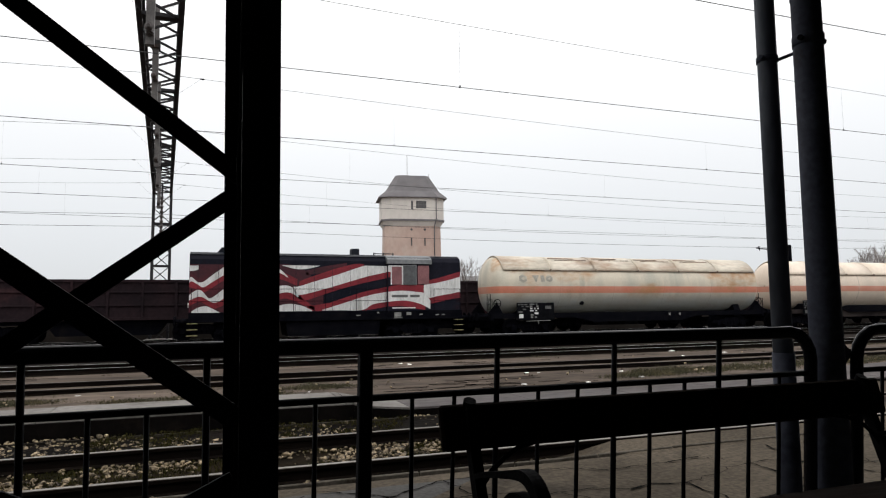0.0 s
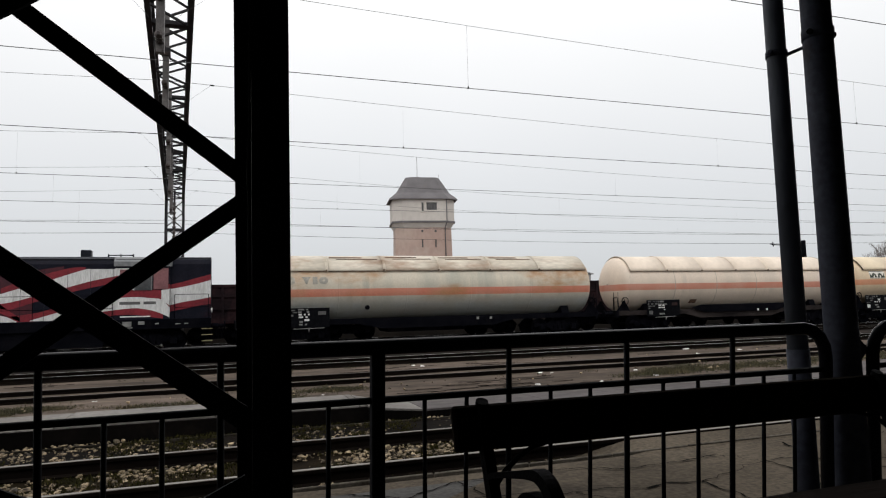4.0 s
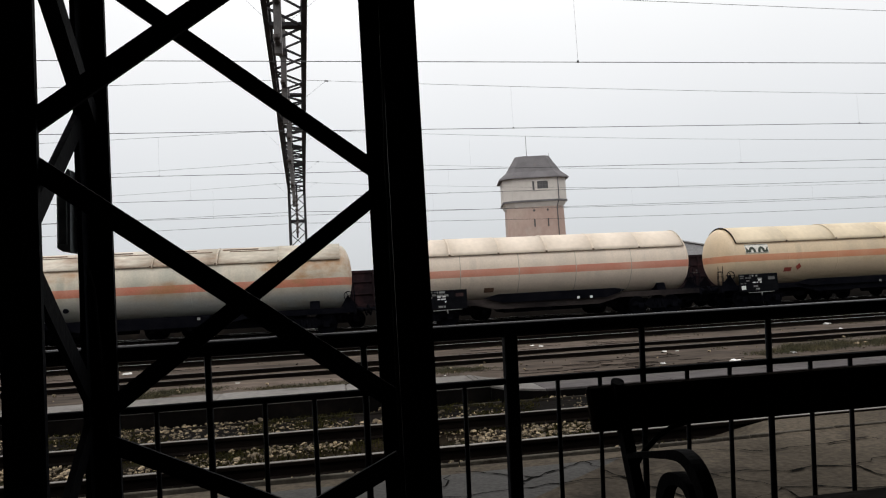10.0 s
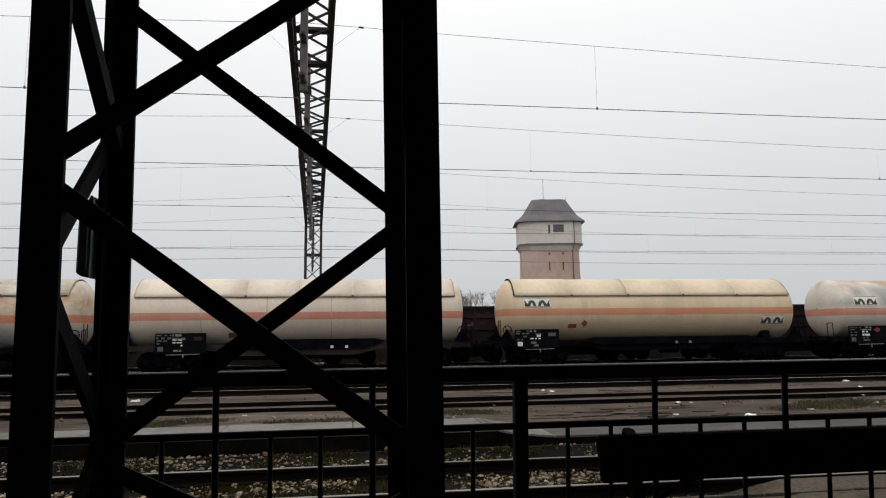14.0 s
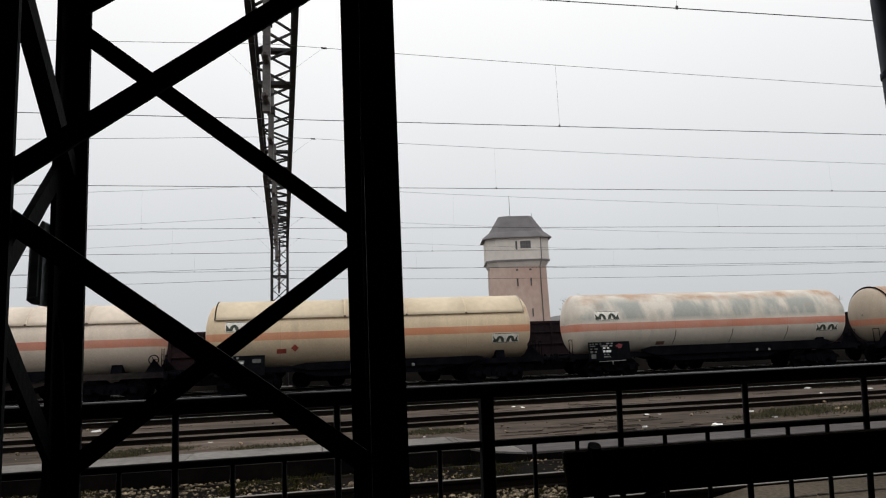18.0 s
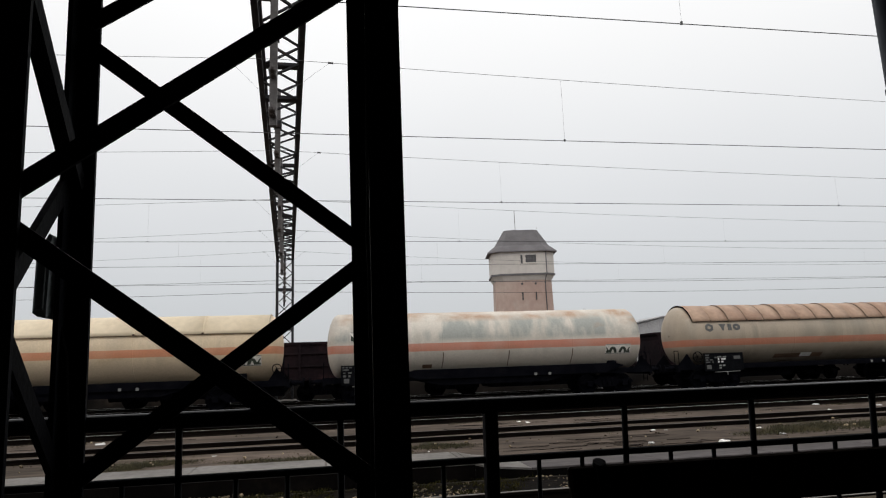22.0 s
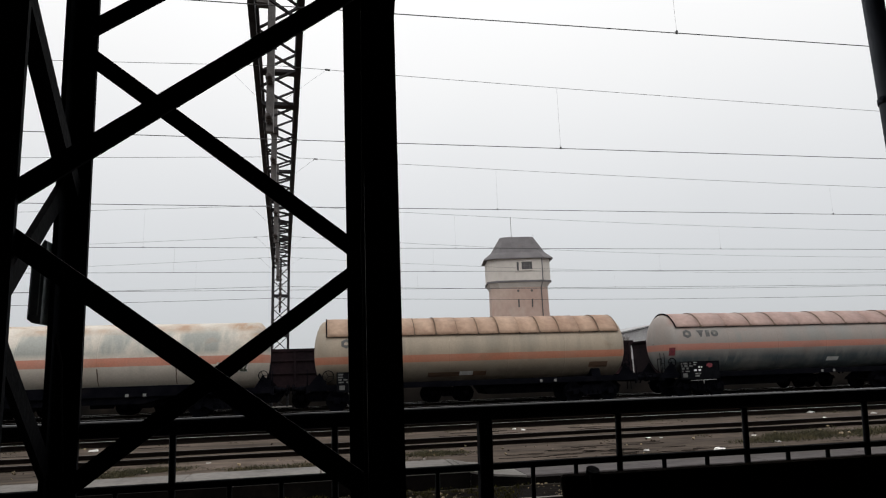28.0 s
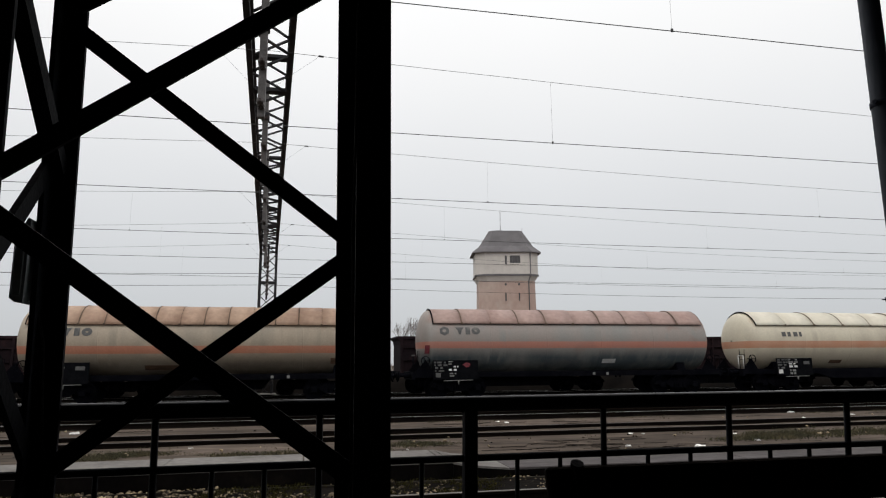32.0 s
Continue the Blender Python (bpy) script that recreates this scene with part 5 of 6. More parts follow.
            patch("rust_run", x - 0.035, x + 0.005, 1.48, 1.60 + 0.06 * k, M_STREAK, 0.015)
    if seed == 3:
        x = -h + 3.45
        z = 2.0
        bm = BM()
        bm.faces.new([bm.verts.new((x + a, -math.sqrt(R * R - (z + b - cz) ** 2) - 0.014, z + b)) for a, b in ((0, -0.17), (0.17, 0), (0, 0.17), (-0.17, 0))])
        part("hazard_diamond", bm, M_REDMARK, tank)
    if seed in (2, 3, 4, 7):
        x, z, w, hh = {7: (4.5, 1.46, 0.75, 0.18), 2: (4.0, 1.52, 0.48, 0.22), 3: (2.65, 1.78, 0.42, 0.2), 4: (3.8, 1.5, 0.45, 0.17)}[seed]
        patch("hazard_plate", x - h, x - h + w, z, z + hh, M_REDMARK if seed == 3 else M_SLOT)
    if seed == 1:
        bm = BM()
        tube(bm, [(-h + 4.66, -1.1, 1.72), (-h + 4.66, -1.26, 1.70)], 0.11, 10)
        part("inspection_cap", bm, M_UNDER, tank)
    if seed == 5:
        patch("grime_patch", -2.4, 0.4, 1.40, 1.60, M_SLOT)
        patch("grime_patch", 5.5, 6.45, 1.62, 1.88, M_SLOT)
        patch("test_plate", -0.9, -0.25, 1.43, 1.62, M_WHITE, 0.018)
    if seed == 6:
        # a red plate on the curve of the end
        bm = BM()
        vs = []
        for i in range(4):
            z = 2.05 + 0.13 * i
            vs.append([bm.verts.new((-h - dx, -math.sqrt((R * R) * (1 - (dx / 0.55) ** 2) - (z - cz) ** 2) - 0.02, z)) for dx in (0.34, 0.26, 0.16)])
        for p, q in zip(vs, vs[1:]):
            for k in range(2):
                bm.faces.new((p[k], p[k + 1], q[k + 1], q[k]))
        part("hazard_plate", bm, M_DULLRED, tank)
        patch("test_plate", 1.55, 2.25, 1.56, 1.76, M_WHITE)
    bogies(v, (-half + 2.9, half - 2.9))
    buffers(v, half)
    return v


ORANGE = (0.62, 0.16, 0.085)
P1 = tank_paint("tank_paint_stained", (0.60, 0.535, 0.43), (0.43, 0.44, 0.415), ORANGE, (0.42, 0.40, 0.33), (0.40, 0.21, 0.09), 0.85, 2.24, 2.58)
S1 = mat("shade_paint_stained", (0.50, 0.44, 0.35), (0.61, 0.55, 0.46), 0.7, 0.6, c3=(0.26, 0.14, 0.075), amount=0.7, stretch=(0.5, 1, 1.6), bump=0.04, grain=(0.88, 1.12))
P2 = tank_paint("tank_paint_clean", (0.70, 0.585, 0.475), (0.66, 0.555, 0.455), (0.56, 0.17, 0.10), (0.60, 0.51, 0.42), (0.48, 0.34, 0.23), 0.15, 2.30, 2.63)
S2 = mat("shade_paint_clean", (0.68, 0.575, 0.465), (0.73, 0.62, 0.51), 0.5, 0.6, c3=(0.62, 0.51, 0.40), amount=0.3, bump=0.04, grain=(0.95, 1.05))
P3 = tank_paint("tank_paint_yellowed", (0.66, 0.515, 0.345), (0.57, 0.45, 0.315), (0.57, 0.19, 0.085), (0.53, 0.42, 0.29), (0.36, 0.23, 0.12), 0.25, 2.39, 2.71)
S3 = mat("shade_paint_yellowed", (0.63, 0.515, 0.36), (0.69, 0.575, 0.41), 0.5, 0.6, c3=(0.52, 0.41, 0.28), amount=0.4, bump=0.04, grain=(0.95, 1.05))
P4 = tank_paint("tank_paint_washed", (0.62, 0.56, 0.485), (0.59, 0.525, 0.45), (0.60, 0.19, 0.11), (0.52, 0.47, 0.40), (0.40, 0.26, 0.17), 0.3, high=(0.33, 0.335, 0.305))
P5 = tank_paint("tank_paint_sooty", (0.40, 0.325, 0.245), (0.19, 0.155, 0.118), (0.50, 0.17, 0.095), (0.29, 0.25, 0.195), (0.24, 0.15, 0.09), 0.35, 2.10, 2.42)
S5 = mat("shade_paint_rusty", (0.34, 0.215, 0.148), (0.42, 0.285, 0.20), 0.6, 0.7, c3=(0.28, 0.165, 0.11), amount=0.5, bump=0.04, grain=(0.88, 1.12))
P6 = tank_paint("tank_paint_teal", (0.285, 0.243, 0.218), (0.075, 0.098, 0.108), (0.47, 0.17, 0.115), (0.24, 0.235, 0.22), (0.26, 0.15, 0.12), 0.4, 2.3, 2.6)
S6 = mat("shade_paint_pink", (0.31, 0.205, 0.178), (0.375, 0.26, 0.225), 0.6, 0.7, c3=(0.29, 0.18, 0.15), amount=0.45, bump=0.04, grain=(0.88, 1.12))
P7 = tank_paint("tank_paint_ivory", (0.60, 0.54, 0.42), (0.52, 0.46, 0.36), (0.52, 0.21, 0.11), (0.48, 0.42, 0.33), (0.4, 0.27, 0.16), 0.25)
S7 = mat("shade_paint_ivory", (0.60, 0.55, 0.44), (0.67, 0.62, 0.51), 0.5, 0.6, c3=(0.48, 0.41, 0.32), amount=0.4, bump=0.04, grain=(0.95, 1.05))

TRAIN = [
    (22.50, tank_wagon("long off-white gas tank wagon with rust-stained patched sunshade and orange stripe", P1, S1, 16.4, 19.0, 6, "letters", True, True, 1, 61)),
    (40.55, tank_wagon("clean cream-white gas tank wagon with a red stripe", P2, S2, 14.23, 17.2, 6, "", False, True, 2, 65, (-3.2, 3.9, 1.42))),
    (57.60, tank_wagon("yellowed cream gas tank wagon with orange stripe and dark badges", P3, S3, 14.2, 17.2, 5, "badges", False, True, 3, 65, (-3.9, 5.2, 1.34))),
    (75.0, tank_wagon("grey-white gas tank wagon with weathered top and no sunshade", P4, None, 14.4, 17.2, 0, "badges", False, True, 4, 60, (-4.5, 6.5, 1.44))),
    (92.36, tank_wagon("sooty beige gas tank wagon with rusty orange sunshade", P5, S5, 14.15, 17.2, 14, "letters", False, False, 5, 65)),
    (109.58, tank_wagon("grey and pink gas tank wagon with a darker teal belly", P6, S6, 14.05, 17.2, 10, "letters", False, False, 6, 60)),
    (126.80, tank_wagon("ivory gas tank wagon with a brownish stripe", P7, S7, 14.1, 17.2, 8, "small", False, True, 7, 60)),
]


def flag_paint():
    """Ground coat of the loco's sides: wine red to the west, navy to the east and along the top."""
    m = mat("livery_ground", (0.007, 0.008, 0.014), (0.012, 0.012, 0.019), 1.5, 0.5, c3=(0.022, 0.006, 0.009), amount=0.35, bump=0, spec=0.06)
    return m


def bands(owner, y, rows, material, name):
    """Painted bands on a side wall: each runs through stations (x, lower z, upper z), smoothed between them."""
    for pts in rows:
        bm = BM()
        fine = []
        for i in range(len(pts) - 1):
            p0, p1, p2, p3 = (Vector(pts[max(0, min(len(pts) - 1, i + k))]) for k in (-1, 0, 1, 2))
            for k in range(4):
                t = k / 4
                fine.append(0.5 * (2 * p1 + (p2 - p0) * t + (2 * p0 - 5 * p1 + 4 * p2 - p3) * t * t + (3 * p1 - 3 * p2 + p3 - p0) * t ** 3))
        fine.append(Vector(pts[-1]))
        lo = [bm.verts.new((q.x, y, min(q.y, q.z))) for q in fine]
        hi = [bm.verts.new((q.x, y, max(q.y, q.z))) for q in fine]
        for i in range(len(fine) - 1):
            bm.faces.new((lo[i], lo[i + 1], hi[i + 1], hi[i]))
        part(name, bm, material, owner)


def locomotive():
    M_FLAG = flag_paint()
    M_LRED = mat("livery_red", (0.165, 0.011, 0.02), (0.215, 0.018, 0.028), 1.2, 0.5, c3=(0.13, 0.012, 0.018), amount=0.5, bump=0, spec=0.3)
    M_LWINE = mat("livery_wine", (0.04, 0.007, 0.012), (0.068, 0.009, 0.016), 1.2, 0.5, c3=(0.03, 0.008, 0.014), amount=0.6, bump=0, spec=0.3)
    M_LWHITE = mat("livery_white", (0.56, 0.56, 0.55), (0.66, 0.66, 0.65), 1.6, 0.5, c3=(0.40, 0.40, 0.38), amount=0.45, bump=0, stretch=(3, 1, 0.4))
    M_NAVY = mat("loco_dark_navy", (0.006, 0.008, 0.013), (0.012, 0.015, 0.021), 1.5, 0.5, spec=0.12)
    M_LROOF = mat("loco_roof", (0.10, 0.105, 0.11), (0.15, 0.155, 0.16), 1.2, 0.55)
    M_CABP = mat("cab_pink_panel", (0.17, 0.065, 0.07), (0.24, 0.10, 0.105), 2, 0.5)
    M_PANE = mat("loco_glass", (0.05, 0.052, 0.056), (0.075, 0.077, 0.08), 1, 0.12, bump=0)
    v = thing("diesel_locomotive", "diesel shunting locomotive in waving red, white and dark livery", "locomotive")
    L = 6.32
    CA, CB = 2.55, 4.66    # the cab
    # hood: west end to the cab
    def hood(name, x0, x1, half_w, top, material):
        bm = BM()
        prism(bm, [(-half_w, 1.42), (-half_w, top - 0.28), (-half_w + 0.10, top - 0.08), (-half_w + 0.35, top), (half_w - 0.35, top), (half_w - 0.10, top - 0.08), (half_w, top - 0.28), (half_w, 1.42)], x0, x1)
        return part(name, bm, material, v)
    lh = hood("long_hood", -L, CA, 1.22, 4.05, M_FLAG)
    sh = hood("short_hood", CB, L, 1.22, 4.05, M_FLAG)
    cab = hood("cab", CA, CB, 1.42, 4.04, M_FLAG)
    bm = BM()
    prism(bm, [(-1.5, 3.66), (-1.47, 3.86), (-1.2, 4.02), (-0.9, 4.10), (0.9, 4.10), (1.2, 4.02), (1.47, 3.86), (1.5, 3.66)], CA - 0.06, CB + 0.08)
    part("cab_roof", bm, M_LROOF, cab, "grey cab roof")
    bm = BM()
    prism(bm, [(-1.16, 3.99), (-0.9, 4.10), (0.9, 4.10), (1.16, 3.99)], -L + 0.02, CA - 0.08)
    part("hood_roof", bm, M_NAVY, lh)
    bm = BM()
    prism(bm, [(-1.0, 4.04), (-0.8, 4.10), (0.8, 4.10), (1.0, 4.04)], CB + 0.1, L)
    part("hood_roof", bm, M_NAVY, sh)
    # the waving bands on both sides of the hoods and the cab
    white_w = [
        [(-6.31, 3.24, 3.48), (-6.1, 3.26, 3.48), (-5.94, 3.32, 3.49)],
        [(-6.31, 2.72, 2.90), (-6.22, 2.79, 2.98), (-5.97, 2.66, 2.76), (-5.73, 2.53, 2.78), (-5.39, 2.75, 3.05), (-4.85, 3.1, 3.46), (-4.6, 3.29, 3.54), (-4.3, 3.53, 3.54)],
        [(-6.31, 1.95, 2.2), (-6.07, 2.08, 2.38), (-5.9, 2.12, 2.42), (-5.72, 2.08, 2.30), (-5.5, 1.94, 2.05), (-5.25, 1.85, 2.16), (-4.82, 2.08, 2.52), (-4.18, 2.62, 3.0), (-3.52, 3.1, 3.38), (-2.85, 3.22, 3.51), (-2.44, 3.16, 3.33), (-2.11, 2.97, 3.0)],
        [(-6.24, 1.42, 1.44), (-5.95, 1.42, 1.64), (-5.6, 1.42, 1.70), (-5.25, 1.42, 1.54), (-5.06, 1.42, 1.44)],
        [(-4.59, 1.42, 1.44), (-4.12, 1.42, 1.9), (-3.8, 1.52, 2.08), (-3.28, 1.88, 2.33), (-2.83, 2.12, 2.53), (-2.26, 2.3, 2.62), (-1.92, 2.25, 2.52), (-1.64, 2.08, 2.15)],
        [(-2.82, 1.44, 1.5), (-2.49, 1.44, 1.70), (-2.03, 1.44, 1.78), (-1.45, 1.44, 1.68), (-1.02, 1.44, 1.47)],
        [(-2.39, 3.53, 3.54), (-1.75, 3.37, 3.54), (-1.21, 3.39, 3.54), (-0.67, 3.53, 3.54)],
        [(-1.85, 2.36, 2.56), (-1.7, 2.2, 2.56), (-1.46, 2.2, 2.62), (-1.08, 2.28, 2.75), (0.13, 2.62, 3.12), (1.33, 2.98, 3.53), (1.7, 3.08, 3.56), (2.54, 3.26, 3.56)],
        [(-0.55, 1.46, 1.49), (0.29, 1.46, 1.75), (1.33, 1.46, 2.07), (1.86, 1.73, 2.2), (2.54, 1.84, 2.32)]]
    white_c = [[(CA, 1.84, 2.32), (3.0, 1.88, 2.36), (3.44, 1.89, 2.36), (3.99, 1.78, 2.30), (4.35, 1.64, 2.24), (4.66, 1.48, 1.9)], [(CA, 3.26, 3.58), (2.9, 3.3, 3.58), (3.15, 3.5, 3.58)], [(4.33, 2.24, 2.65), (4.5, 2.1, 2.67), (4.655, 2.0, 2.7)]]
    white_s = [[(CB, 2.0, 2.69), (5.18, 2.12, 2.78), (5.8, 2.22, 2.92), (6.31, 2.32, 3.07)]]
    red_w = [
        [(-6.31, 2.55, 2.95), (-5.97, 2.42, 2.7), (-5.73, 2.3, 2.55), (-5.39, 2.5, 2.8), (-4.85, 2.86, 3.2), (-4.0, 3.3, 3.54)],
        [(-6.31, 1.7, 2.1), (-5.9, 1.9, 2.2), (-5.5, 1.7, 2.0), (-5.25, 1.6, 1.9), (-4.82, 1.8, 2.2), (-4.18, 2.36, 2.7), (-3.52, 2.84, 3.2), (-2.85, 2.96, 3.3), (-2.3, 2.85, 3.2), (-1.7, 2.6, 2.9)],
        [(-3.9, 1.42, 1.5), (-3.28, 1.6, 2.0), (-2.83, 1.84, 2.2), (-2.26, 2.02, 2.4), (-1.8, 1.9, 2.3), (-1.3, 1.66, 1.9), (-0.9, 1.46, 1.6)],
        [(-1.8, 2.1, 2.4), (-1.46, 1.95, 2.3), (-1.08, 2.0, 2.35), (0.13, 2.4, 2.7), (1.33, 2.72, 3.0), (2.54, 2.98, 3.3)],
        [(-1.6, 2.6, 2.8), (-0.98, 2.75, 3.05), (0.13, 3.1, 3.42), (0.9, 3.4, 3.62), (1.4, 3.5, 3.64)],
        [(-1.3, 1.46, 1.66), (-0.3, 1.46, 1.8), (0.29, 1.7, 1.98), (1.33, 2.04, 2.3), (2.54, 2.3, 2.56)],
        [(1.33, 1.44, 1.5), (1.86, 1.5, 1.75), (2.54, 1.62, 1.86)]]
    red_c = [[(CA, 2.3, 2.56), (3.0, 2.34, 2.64), (3.6, 2.34, 2.66), (4.1, 2.26, 2.66), (4.4, 2.24, 2.62)], [(CA, 1.62, 1.86), (3.0, 1.62, 1.9), (3.44, 1.6, 1.91), (3.99, 1.5, 1.8), (4.4, 1.44, 1.62)], [(4.4, 1.75, 2.1), (4.655, 1.72, 2.05)], [(CA, 3.0, 3.3), (2.95, 3.04, 3.32)], [(4.4, 2.6, 2.85), (4.655, 2.62, 2.9)]]
    red_s = [[(CB, 1.72, 2.04), (5.18, 1.82, 2.14), (5.8, 1.95, 2.25), (6.31, 2.02, 2.34)], [(CB, 2.66, 2.88), (5.18, 2.76, 3.0), (5.8, 2.88, 3.18), (6.31, 3.04, 3.32)]]
    wine_w = [[(-6.31, 1.44, 3.54), (-4.5, 1.44, 3.54), (-3.0, 1.44, 3.56), (-2.0, 1.44, 3.56), (-1.2, 1.44, 3.2), (-0.8, 1.44, 2.6), (-0.5, 1.5, 2.2)], [(-1.3, 3.1, 3.3), (-0.5, 3.2, 3.5), (0.6, 3.5, 3.68)]]
    for sgn in (-1, 1):
        for own, yy, w_, r_, d_ in ((lh, 1.222, white_w, red_w, wine_w), (cab, 1.422, white_c, red_c, []), (sh, 1.222, white_s, red_s, [])):
            bands(own, sgn * yy, d_, M_LWINE, "wine_band")
            bands(own, sgn * (yy + 0.002), r_, M_LRED, "red_band")
            bands(own, sgn * (yy + 0.004), w_, M_LWHITE, "white_band")
    # cab side: door panel, window, second panel
    for x0, x1, z0, z1, m, name in ((2.72, 3.22, 2.66, 3.52, M_CABP, "cab_panel"), (3.32, 3.92, 2.64, 3.56, M_PANE, "cab_window"), (4.02, 4.6, 2.68, 3.58, M_CABP, "cab_panel")):
        bm = BM()
        box(bm, x0, x1, -1.448, -1.425, z0, z1, 0.004)
        w = part(name, bm, m, cab)
        if x0 > 4:
            continue
        bm = BM()
        for a, b_, c, d in ((x0 - 0.05, x1 + 0.05, z1, z1 + 0.05), (x0 - 0.05, x0, z0, z1), (x1, x1 + 0.05, z0, z1)):
            box(bm, a, b_, -1.455, -1.42, c, d)
        part("window_frame", bm, M_LWHITE if name == "cab_panel" else M_LROOF, w)
    # hood doors: seams, louvres, handles
    for k in range(11):
        x = -L + 0.35 + k * 0.84
        bm = BM()
        box(bm, x, x + 0.014, -1.232, -1.219, 1.45, 3.62)
        part("door_seam", bm, M_NAVY, lh)
        if k in (3,):
            bm = BM()
            for i in range(9):
                prism(bm, [(-1.222, 2.80 + i * 0.075), (-1.248, 2.77 + i * 0.075), (-1.222, 2.76 + i * 0.075)], x + 0.12, x + 0.72)
            part("louvre", bm, M_LWINE, lh)
    bm = BM()
    prism(bm, [(-5.2, 4.08), (-5.0, 4.34), (-3.22, 4.34), (-2.96, 4.08)], -0.75, 0.75, "y")
    part("roof_fan_housing", bm, M_NAVY, lh)
    bm = BM()
    box(bm, 1.02, 1.42, -0.22, 0.22, 4.08, 4.46, 0.03)
    part("exhaust_stack", bm, M_NAVY, lh)
    bm = BM()
    box(bm, 0.9, 1.7, -0.35, 0.35, 4.08, 4.15, 0.02)
    part("exhaust_base", bm, M_NAVY, lh)
    bm = BM()
    tube(bm, [(2.1, -0.3, 4.22), (3.12, -0.3, 4.22)], 0.025, 6)
    for x in (2.12, 2.6, 3.1):
        tube(bm, [(x, -0.3, 4.06), (x, -0.3, 4.27)], 0.03, 6)
    part("horn", bm, M_NAVY, cab)
    # frame, skirts, steps, rails
    bm = BM()
    box(bm, -L, L, -1.42, 1.42, 1.0, 1.42, 0.01)
    part("main_frame", bm, M_UNDER, v)
    bm = BM()
    prism(bm, [(-2.2, 1.0), (2.2, 1.0), (2.1, 0.32), (-2.1, 0.32)], -1.3, 1.3, "y")
    part("fuel_tank", bm, M_UNDER, v)
    for sx in (-1, 1):
        for k in range(3):
            bm = BM()
            box(bm, sx * (L - 0.15) - 0.22, sx * (L - 0.15) + 0.22, -1.40, -1.15, 0.42 + 0.26 * k, 0.45 + 0.26 * k)
            part("step", bm, M_YELLOW, v, "worn yellow step")
    for x0, x1 in ((-L + 0.1, CA - 0.1), (CB + 0.2, L - 0.1)):
        bm = BM()
        for z in (1.9, 2.45):
            tube(bm, [(x0, -1.40, z), (x1, -1.40, z)], 0.014, 6)
        n = max(1, round((x1 - x0) / 1.35))
        for k in range(n + 1):
            x = x0 + (x1 - x0) * k / n
            tube(bm, [(x, -1.40, 1.3), (x, -1.40, 2.45)], 0.014, 6)
        part("hand_rail", bm, M_UNDER, v)
    # lettering as plain bars, and the data rows under the cab
    bm = BM()
    box(bm, 2.72, 3.52, -1.432, -1.428, 2.05, 2.17)
    box(bm, 3.64, 4.12, -1.432, -1.428, 2.05, 2.17)
    part("lettering_bar", bm, M_GREYMARK, cab)
    bm = BM()
    box(bm, 2.75, 3.9, -1.432, -1.424, 1.52, 1.57)
    part("data_marking", bm, M_WHITE, cab)
    for x0, w, z0, z1 in ((2.85, 0.34, 1.13, 1.34), (3.45, 0.24, 1.2, 1.34), (2.82, 0.42, 1.06, 1.1), (-4.2, 0.2, 1.22, 1.26), (-2.9, 0.24, 1.2, 1.25), (1.0, 0.2, 1.2, 1.24), (2.0, 0.1, 1.3, 1.36), (4.1, 0.16, 1.2, 1.26), (4.9, 0.2, 1.18, 1.22), (5.25, 0.16, 1.18, 1.23)):
        bm = BM()
        box(bm, x0, x0 + w, -1.428, -1.42, z0, z1)
        part("data_marking", bm, M_GREYWHITE, v)
    for x0, x1, sx in ((-L - 0.03, -L, -1), (L, L + 0.03, 1)):
        for y in (-0.85, 0.85):
            bm = BM()
            tube(bm, [(x0 - 0.02, y, 1.75), (x1 + 0.02, y, 1.75)], 0.11, 12)
            part("headlight", bm, M_WHITE, lh if sx < 0 else sh)
    bogies(v, (-3.9, 3.9))
    buffers(v, L + 0.62)
    return v


LOCO = locomotive()
TRAIN.append((5.68, LOCO))


